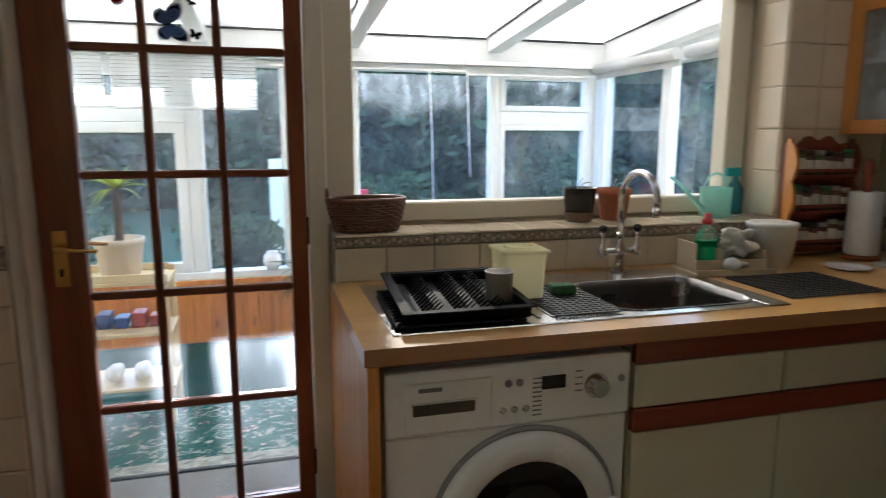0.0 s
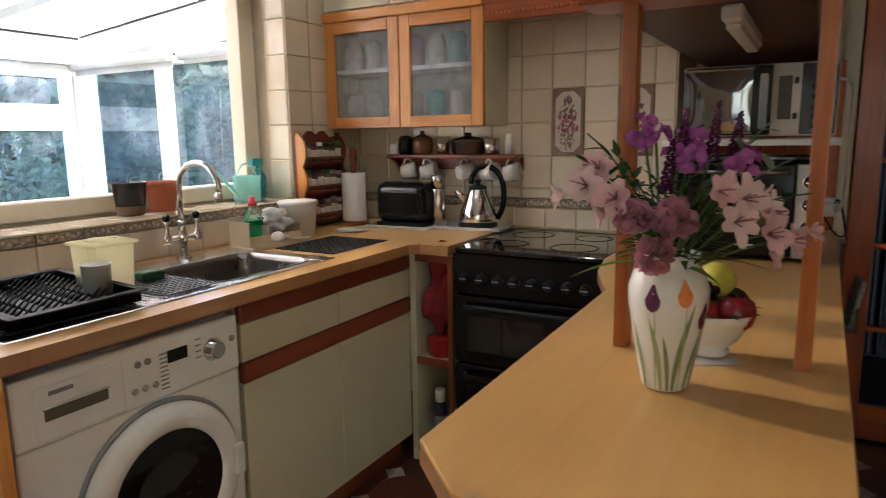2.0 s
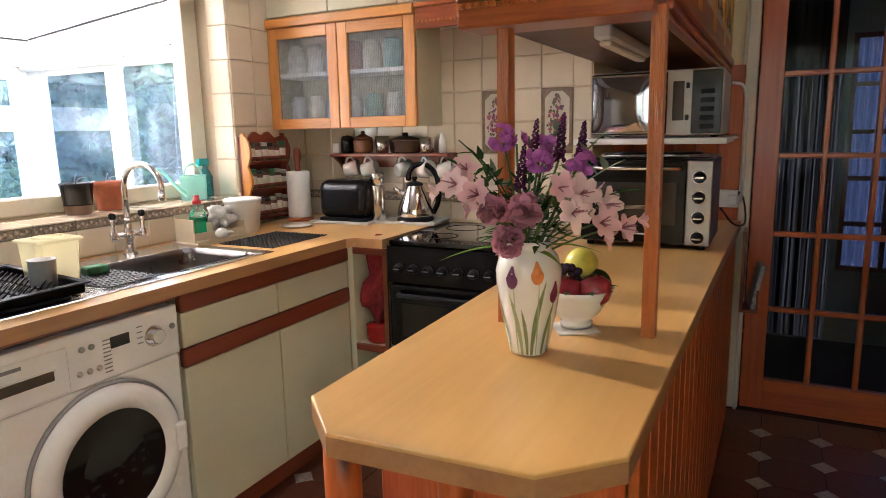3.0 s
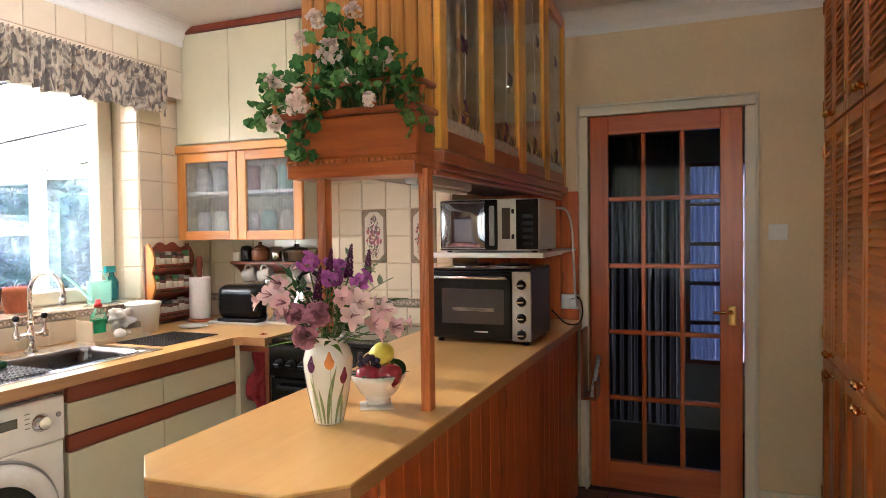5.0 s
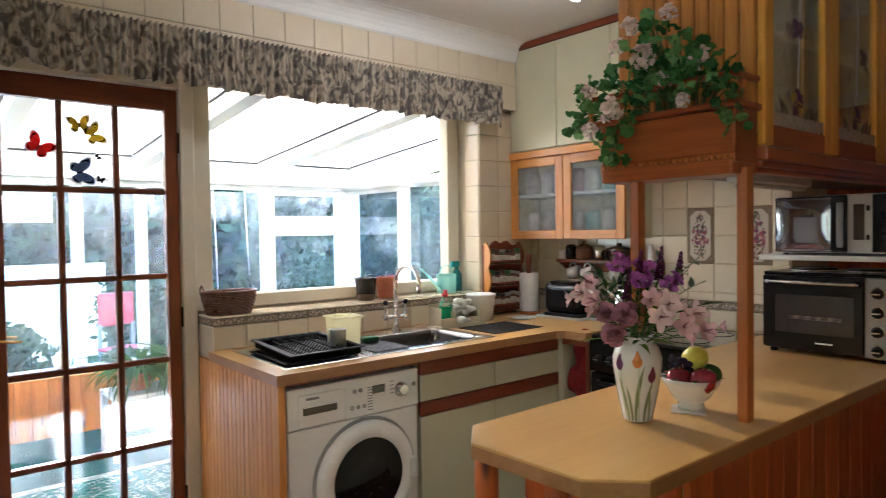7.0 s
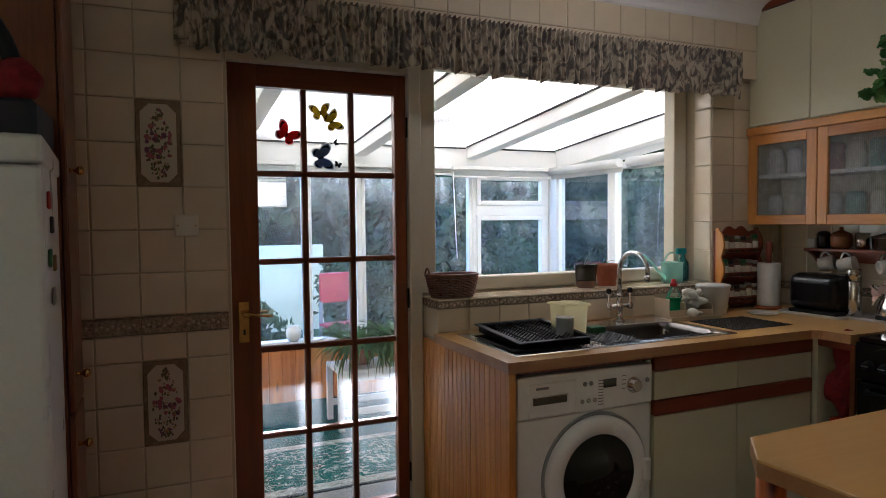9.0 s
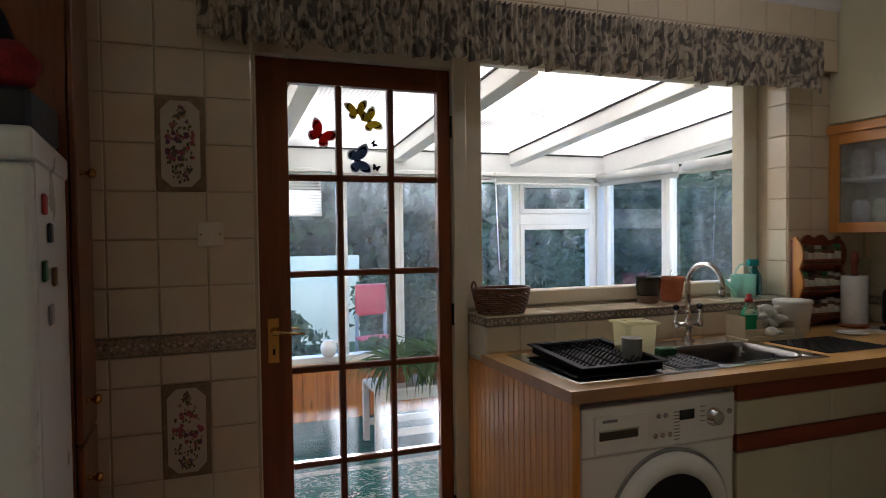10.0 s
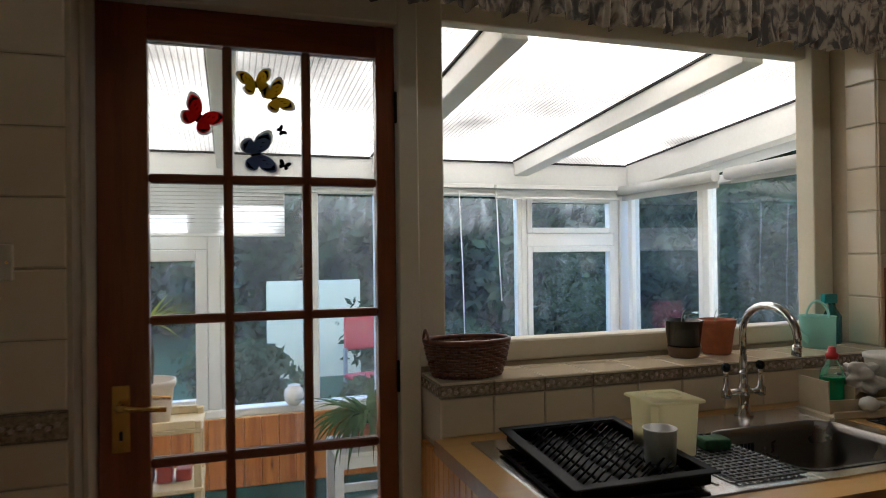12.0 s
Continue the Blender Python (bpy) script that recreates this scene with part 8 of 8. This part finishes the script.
WHITE_WOOD = material("white_painted_wood", (0.76, 0.76, 0.74), 0.5, spread=0.06)
bench = thing("white_bench", "low white painted plant bench", "bench", pose(-0.62, 3.02, 0))
part("top", bx(0, 0.85, 0, 0.36, 0.385, 0.41, bevel=0.004), WHITE_WOOD, bench)
part("rail", bx(0.03, 0.82, 0.015, 0.035, 0.10, 0.145, bevel=0.003), WHITE_WOOD, bench)
part("rail", bx(0.03, 0.82, 0.325, 0.345, 0.10, 0.145, bevel=0.003), WHITE_WOOD, bench)
part("apron", bx(0.03, 0.82, 0.010, 0.028, 0.33, 0.385), WHITE_WOOD, bench)
for x in (0.0, 0.81):
    for y in (0.005, 0.32):
        part("leg", bx(x, x + 0.04, y, y + 0.04, 0.0, 0.385, bevel=0.003), WHITE_WOOD, bench)


def spider_plant(x, y, z, r, seed, label):
    rnd = random.Random(seed)
    u = thing("house_plant", label, "plant", pose(x, y, z), "plants on the bench")
    part("pot", lathed([(0.055, 0), (0.06, 0.003), (0.078, 0.11), (0.082, 0.112), (0.074, 0.112), (0.06, 0.09), (0.001, 0.09)], seg=26), WHITE_ENAMEL if seed % 2 else TERRA, u)
    bm = bmesh.new()
    for k in range(170):
        a = rnd.uniform(0, 6.283)
        petal(bm, (0.02 * math.cos(a), 0.02 * math.sin(a), 0.10), (math.cos(a), math.sin(a), rnd.uniform(0.5, 2.2)), r * rnd.uniform(0.7, 1.25), 0.042, rnd.uniform(1.0, 2.6), Vector((0, 0, 1)), 7, 0.15)
    part("leaves", bm, LEAF_DEEP, u)


spider_plant(-0.42, 3.2, 0.411, 0.36, 2, "bushy green house plant on the white bench")
spider_plant(-0.14, 3.2, 0.411, 0.40, 4, "arching green house plant on the white bench")
spider_plant(0.10, 3.22, 0.411, 0.34, 6, "bushy green house plant on the white bench")
solo("white_jar", lathed([(0.03, 0), (0.05, 0.02), (0.062, 0.06), (0.055, 0.10), (0.036, 0.115), (0.040, 0.125)], seg=28), WHITE_ENAMEL, "round white china jar on the sill", "jar", pose(-0.74, 3.93, 0.471))

STAND = wood("cream_bamboo", (0.52, 0.40, 0.20), (0.72, 0.60, 0.36), 2, 0.45, 18)
stand = thing("plant_stand", "pale wooden plant stand with three shelves", "stand", pose(-1.66, 2.62, 0))
for z in (0.20, 0.46, 0.70):
    part("shelf", bx(0, 0.44, 0, 0.30, z - 0.018, z, bevel=0.003), STAND, stand)
for x in (0.005, 0.405):
    for y in (0.005, 0.265):
        part("leg", bx(x, x + 0.03, y, y + 0.03, 0.0, 0.73, bevel=0.004), STAND, stand)
for y in (0.0, 0.285):
    part("edge_rail", bx(0.03, 0.41, y, y + 0.015, 0.70, 0.735, bevel=0.003), STAND, stand)
rnd = random.Random(8)
for k in range(5):
    c = rnd.choice(((0.35, 0.05, 0.04), (0.05, 0.10, 0.30), (0.5, 0.45, 0.35)))
    solo("seed_box", bx(-0.03, 0.03, -0.05, 0.05, 0, 0.05 + 0.02 * (k % 2), bevel=0.004), material("box_print", c, 0.5, spread=0.3, scale=30), "small coloured box on the plant stand", "box", pose(-1.60 + k * 0.075, 2.77, 0.461), "boxes on the plant stand")
for k in range(2):
    bm = bmesh.new()
    blob(bm, (0, 0, 0.04), 0.05, k, 0.2, 3, (0.8, 1.8, 0.75))
    solo("white_shoe", bm, WHITE_PLASTIC, "white canvas shoe on the lower shelf", "shoe", pose(-1.50 + k * 0.12, 2.76, 0.199), "shoes on the plant stand")
palm = thing("yucca_plant", "yucca with yellow-green leaves in a cream pot", "plant", pose(-1.44, 2.76, 0.7005))
part("pot", lathed([(0.080, 0), (0.085, 0.004), (0.104, 0.155), (0.112, 0.158), (0.112, 0.185), (0.100, 0.185), (0.09, 0.16), (0.001, 0.16)], seg=34), material("cream_stoneware", (0.62, 0.54, 0.44), 0.4, spread=0.1), palm)
part("trunk", tubed([(0, 0, 0.15), (0.01, 0, 0.28), (0.0, 0.01, 0.42)], [0.022, 0.018, 0.016], 10), BARK, palm)
rnd = random.Random(12)
YUCCA = sheet_plastic("yucca_leaf", (0.36, 0.45, 0.08), 0.4)
for k in range(30):
    bm = bmesh.new()
    a = rnd.uniform(0, 6.283)
    petal(bm, (0, 0.005, 0.41), (math.cos(a), math.sin(a), rnd.uniform(0.1, 1.6)), rnd.uniform(0.16, 0.25), 0.028, rnd.uniform(0.3, 1.2), Vector((0, 0, 1)), 6, 0.12)
    part("leaf", bm, YUCCA, palm)


# wall tiles, floor tiles and the tiled ledge
TP = 0.152


def tile_mesh(w, h, d=0.008):
    """One tile in its own x and z, with a pillowed edge, facing -y."""
    bm = bmesh.new()
    e, g = 0.004, 0.0012
    pts = [(g, 0), (g + e, -1)]
    outer = [bm.verts.new(p) for p in ((g, d * 0.3, g), (w - g, d * 0.3, g), (w - g, d * 0.3, h - g), (g, d * 0.3, h - g))]
    inner = [bm.verts.new(p) for p in ((g + e, 0, g + e), (w - g - e, 0, g + e), (w - g - e, 0, h - g - e), (g + e, 0, h - g - e))]
    back = [bm.verts.new(p) for p in ((g, d, g), (w - g, d, g), (w - g, d, h - g), (g, d, h - g))]
    bm.faces.new(inner)
    for i in range(4):
        k = (i + 1) % 4
        bm.faces.new((outer[i], outer[k], inner[k], inner[i]))
        bm.faces.new((back[i], back[k], outer[k], outer[i]))
    return mesh_of("tile", bm, TILE_GLAZE)


cache = {}


def tiles(parent, m, x0, x1, z_rows, pitch=TP, skip=()):
    """Rows of tiles on a wall: m maps the wall's own x and z; z_rows: joints, from below."""
    for z0, z1 in zip(z_rows, z_rows[1:]):
        x, k = x0, 0
        while x < x1 - 0.01:
            w = min(pitch, x1 - x)
            if not any(a < x + w / 2 < b and c < (z0 + z1) / 2 < d for a, b, c, d in skip):
                key = (round(w, 3), round(z1 - z0, 3))
                if key not in cache:
                    cache[key] = tile_mesh(*key)
                o = new("tile", cache[key])
                o.parent, o.matrix_basis = parent, m @ pose(x, 0, z0)
            x += pitch
            k += 1


FLOWER = [material("flower_tile_" + n, c, 0.2, spread=0.25, scale=60) for n, c in
          (("rose", (0.36, 0.12, 0.15)), ("plum", (0.20, 0.08, 0.14)), ("leaf", (0.12, 0.12, 0.07)), ("ochre", (0.45, 0.26, 0.12)))]
FLOWER_EDGE = material("flower_tile_border", (0.24, 0.17, 0.11), 0.25, spread=0.3, scale=50)
FLOWER_FIELD = material("flower_tile_field", (0.62, 0.54, 0.42), 0.18, spread=0.05, coat=0.3)


def flower_panel(parent, m, w, h, seed):
    """A two-tile picture panel: brown border, clipped cream field and a painted bouquet."""
    rnd = random.Random(seed)
    t = part("picture_tile", bx(0.001, w - 0.001, 0, 0.008, 0.001, h - 0.001, bevel=0.002), FLOWER_EDGE, parent, "tile panel painted with a bouquet", m)
    e, c = 0.016, 0.030
    pts = [(e + c, e), (w - e - c, e), (w - e, e + c), (w - e, h - e - c), (w - e - c, h - e), (e + c, h - e), (e, h - e - c), (e, e + c)]
    bm = bmesh.new()
    a = [bm.verts.new((x, -0.0012, z)) for x, z in pts]
    b = [bm.verts.new((x, 0.002, z)) for x, z in pts]
    bm.faces.new(a)
    for i in range(8):
        bm.faces.new((a[i], a[(i + 1) % 8], b[(i + 1) % 8], b[i]))
    part("field", bm, FLOWER_FIELD, t)
    blooms = [bmesh.new() for _ in FLOWER]
    for k in range(170):
        f = rnd.random()
        z = h * (0.10 + 0.80 * f)
        wide = (0.26 * math.sin(math.pi * min(1, f * 0.9 + 0.1)) + 0.04) * w
        x = w / 2 + rnd.uniform(-1, 1) * wide
        i = rnd.choice((0, 0, 1, 2, 2, 2, 3)) if 0.3 < f < 0.75 else rnd.choice((1, 2, 2, 2, 3))
        r = (rnd.uniform(0.006, 0.012) if i in (0, 1) and 0.3 < f < 0.75 else rnd.uniform(0.003, 0.006))
        n, a0 = (7, rnd.random() * 6) if i < 2 else (5, rnd.random() * 6)
        bm = blooms[i]
        bm.faces.new([bm.verts.new((x + r * (1.0 if j % 2 else 0.7) * math.cos(a0 + 2 * math.pi * j / n), -0.0016 - 0.00003 * k, z + r * (1.3 if i == 2 else 1) * math.sin(a0 + 2 * math.pi * j / n))) for j in range(n)])
    for bm, mt in zip(blooms, FLOWER):
        part("painted_bloom", bm, mt, t)


def border(parent, m, x0, x1, z0, z1, seed=1):
    """A run of border tiles with a raised leaf-and-flower pattern."""
    rnd = random.Random(seed)
    x = x0
    while x < x1 - 0.01:
        w = min(TP, x1 - x)
        t = part("border_tile", bx(x + 0.001, x + w - 0.001, -0.002, 0.008, z0, z1, bevel=0.002), BORDER, parent, "", m)
        for e0, e1 in ((z0 + 0.002, z0 + 0.0055), (z1 - 0.0055, z1 - 0.002)):
            part("border_line", bx(x + 0.001, x + w - 0.001, -0.0034, 0.0, e0, e1, bevel=0.0008), DARK_BORDER, t)
        bm, u, k = bmesh.new(), x + 0.008, 0
        while u < x + w - 0.006:
            zc, r = (z0 + z1) / 2 + (0.0035 if k % 2 else -0.0035), rnd.uniform(0.0058, 0.0082)
            a0, n = rnd.random() * 6, 5
            ring = [bm.verts.new((u + r * (1 if j % 2 else 0.72) * math.cos(a0 + math.pi * j / n), -0.0024, zc + r * (1 if j % 2 else 0.72) * math.sin(a0 + math.pi * j / n))) for j in range(2 * n)]
            top = bm.verts.new((u, -0.0042, zc))
            for j in range(2 * n):
                bm.faces.new((ring[j], ring[(j + 1) % (2 * n)], top))
            u += 0.0175
            k += 1
        part("flower_pattern", bm, PALE_BORDER, t)
        x += TP


north_l = pose(0, FACE_L, 0)
TV = 0.1565
rows_low = [0.0] + [0.117 + k * TV for k in range(6)] + [0.998]
rows_up = [1.064 + k * TV for k in range(9)] + [CEIL - 0.11]
tiles(wall_north, north_l, -1.905 - TP, JAMB_L, rows_low, TP * 1.0, skip=((-1.753, -1.6, 0.586, 0.90),))
tiles(wall_north, north_l, -1.905 - TP, JAMB_L, rows_up, TP, skip=((-1.753, -1.6, 1.533, 1.847),))
flower_panel(wall_north, pose(-1.753, FACE_L - 0.001, 1.0640 + 3 * TV), TP, 2 * TV, 1)
flower_panel(wall_north, pose(-1.753, FACE_L - 0.001, 0.117 + 3 * TV), TP, 2 * TV, 2)
border(wall_north, north_l, -1.905 - TP, JAMB_L, 0.998, 1.064, 3)
tiles(wall_north, north_l, JAMB_L, 1.30, [2.139, 2.291, 2.443, CEIL], TP)
# ledge: splashback under the border, border, flat tiles on top
led = pose(0, FACE_L + 0.012, 0)
tiles(wall_north, led, -0.583, JAMB_R, [TOP, BORDER_Z0], TP)
border(wall_north, led, -0.583, JAMB_R, BORDER_Z0, BORDER_Z1, 5)
end = pose(-0.583, 0, 0) @ pose(0, 0, 0, 0, 0, -90)
tiles(wall_north, pose(-0.583, 1.60, 0, 0, 0, -90), 0.0, 0.178, [TOP - 0.03, BORDER_Z0], 0.178)
border(wall_north, pose(-0.583, 1.60, 0, 0, 0, -90), 0.0, 0.178, BORDER_Z0, BORDER_Z1, 6)
for y0, y1 in ((FACE_L + 0.010, FACE_L + 0.155), (FACE_L + 0.157, 1.605)):
    x = -0.583
    while x < JAMB_R - 0.01:
        w = min(TP, JAMB_R - x)
        part("sill_tile", bx(x + 0.001, x + w - 0.001, y0, y1, 1.046, 1.0565, bevel=0.003), TILE_GLAZE, wall_north)
        x += TP
# right of the window: reveal and wall
rows_r = [1.058] + [1.075 + k * TP for k in range(1, 8)]
tiles(wall_north, pose(JAMB_R - 0.002, 1.598, 0, 0, 0, -90), 0.0, 0.122, rows_r, 0.122)
tiles(wall_north, pose(0, FACE_R, 0), JAMB_R + 0.002, 1.553, [TOP] + [1.075 + k * TP for k in range(10)], TP)
# cooker wall
ck = pose(EAST, 0, 0, 0, 0, -90)
CT = 0.1435
tiles(wall_east, ck, -1.468, 0.075, [TOP, 0.998], CT)
border(wall_east, ck, -1.468, 0.075, 1.0, 1.042, 8)
rows_c = [1.044, 1.087] + [1.2305 + k * CT for k in range(5)]
tiles(wall_east, ck, -1.468 + (1.468 - 0.436) % CT - CT, 0.075, [1.044, 1.087, 1.2305], CT)
tiles(wall_east, ck, -0.436 - 7 * CT, 0.075, [1.2305 + k * CT for k in range(6)], CT, skip=((-0.437, -0.29, 1.23, 1.52), (-0.149, 0.0, 1.23, 1.52)))
flower_panel(wall_east, ck @ pose(-0.436, -0.001, 1.2305), CT, 2 * CT, 3)
flower_panel(wall_east, ck @ pose(-0.149, -0.001, 1.2305), CT, 2 * CT, 4)

# floor tiles: octagon field with diamond insets
fm = mesh_of("floor_tile", bx(0.002, 0.228, 0.002, 0.228, -0.004, 0.0, bevel=0.002), FLOOR_TILE)
dm = bmesh.new()
box(dm, -0.033, 0.033, -0.033, 0.033, -0.002, 0.0015)
dm = mesh_of("floor_inset", dm, FLOOR_INSET)
for i in range(20):
    for j in range(16):
        x, y = -2.64 + i * 0.23, -2.42 + j * 0.23
        if (y < FACE_L - 0.2 and x < 1.95) and not (x > -0.2 and y > 0.9):
            o = new("floor_tile", fm)
            o.parent, o.matrix_basis = floor, pose(x, y, 0)
            o = new("floor_inset", dm)
            o.parent, o.matrix_basis = floor, pose(x, y, 0, 0, 0, 45)
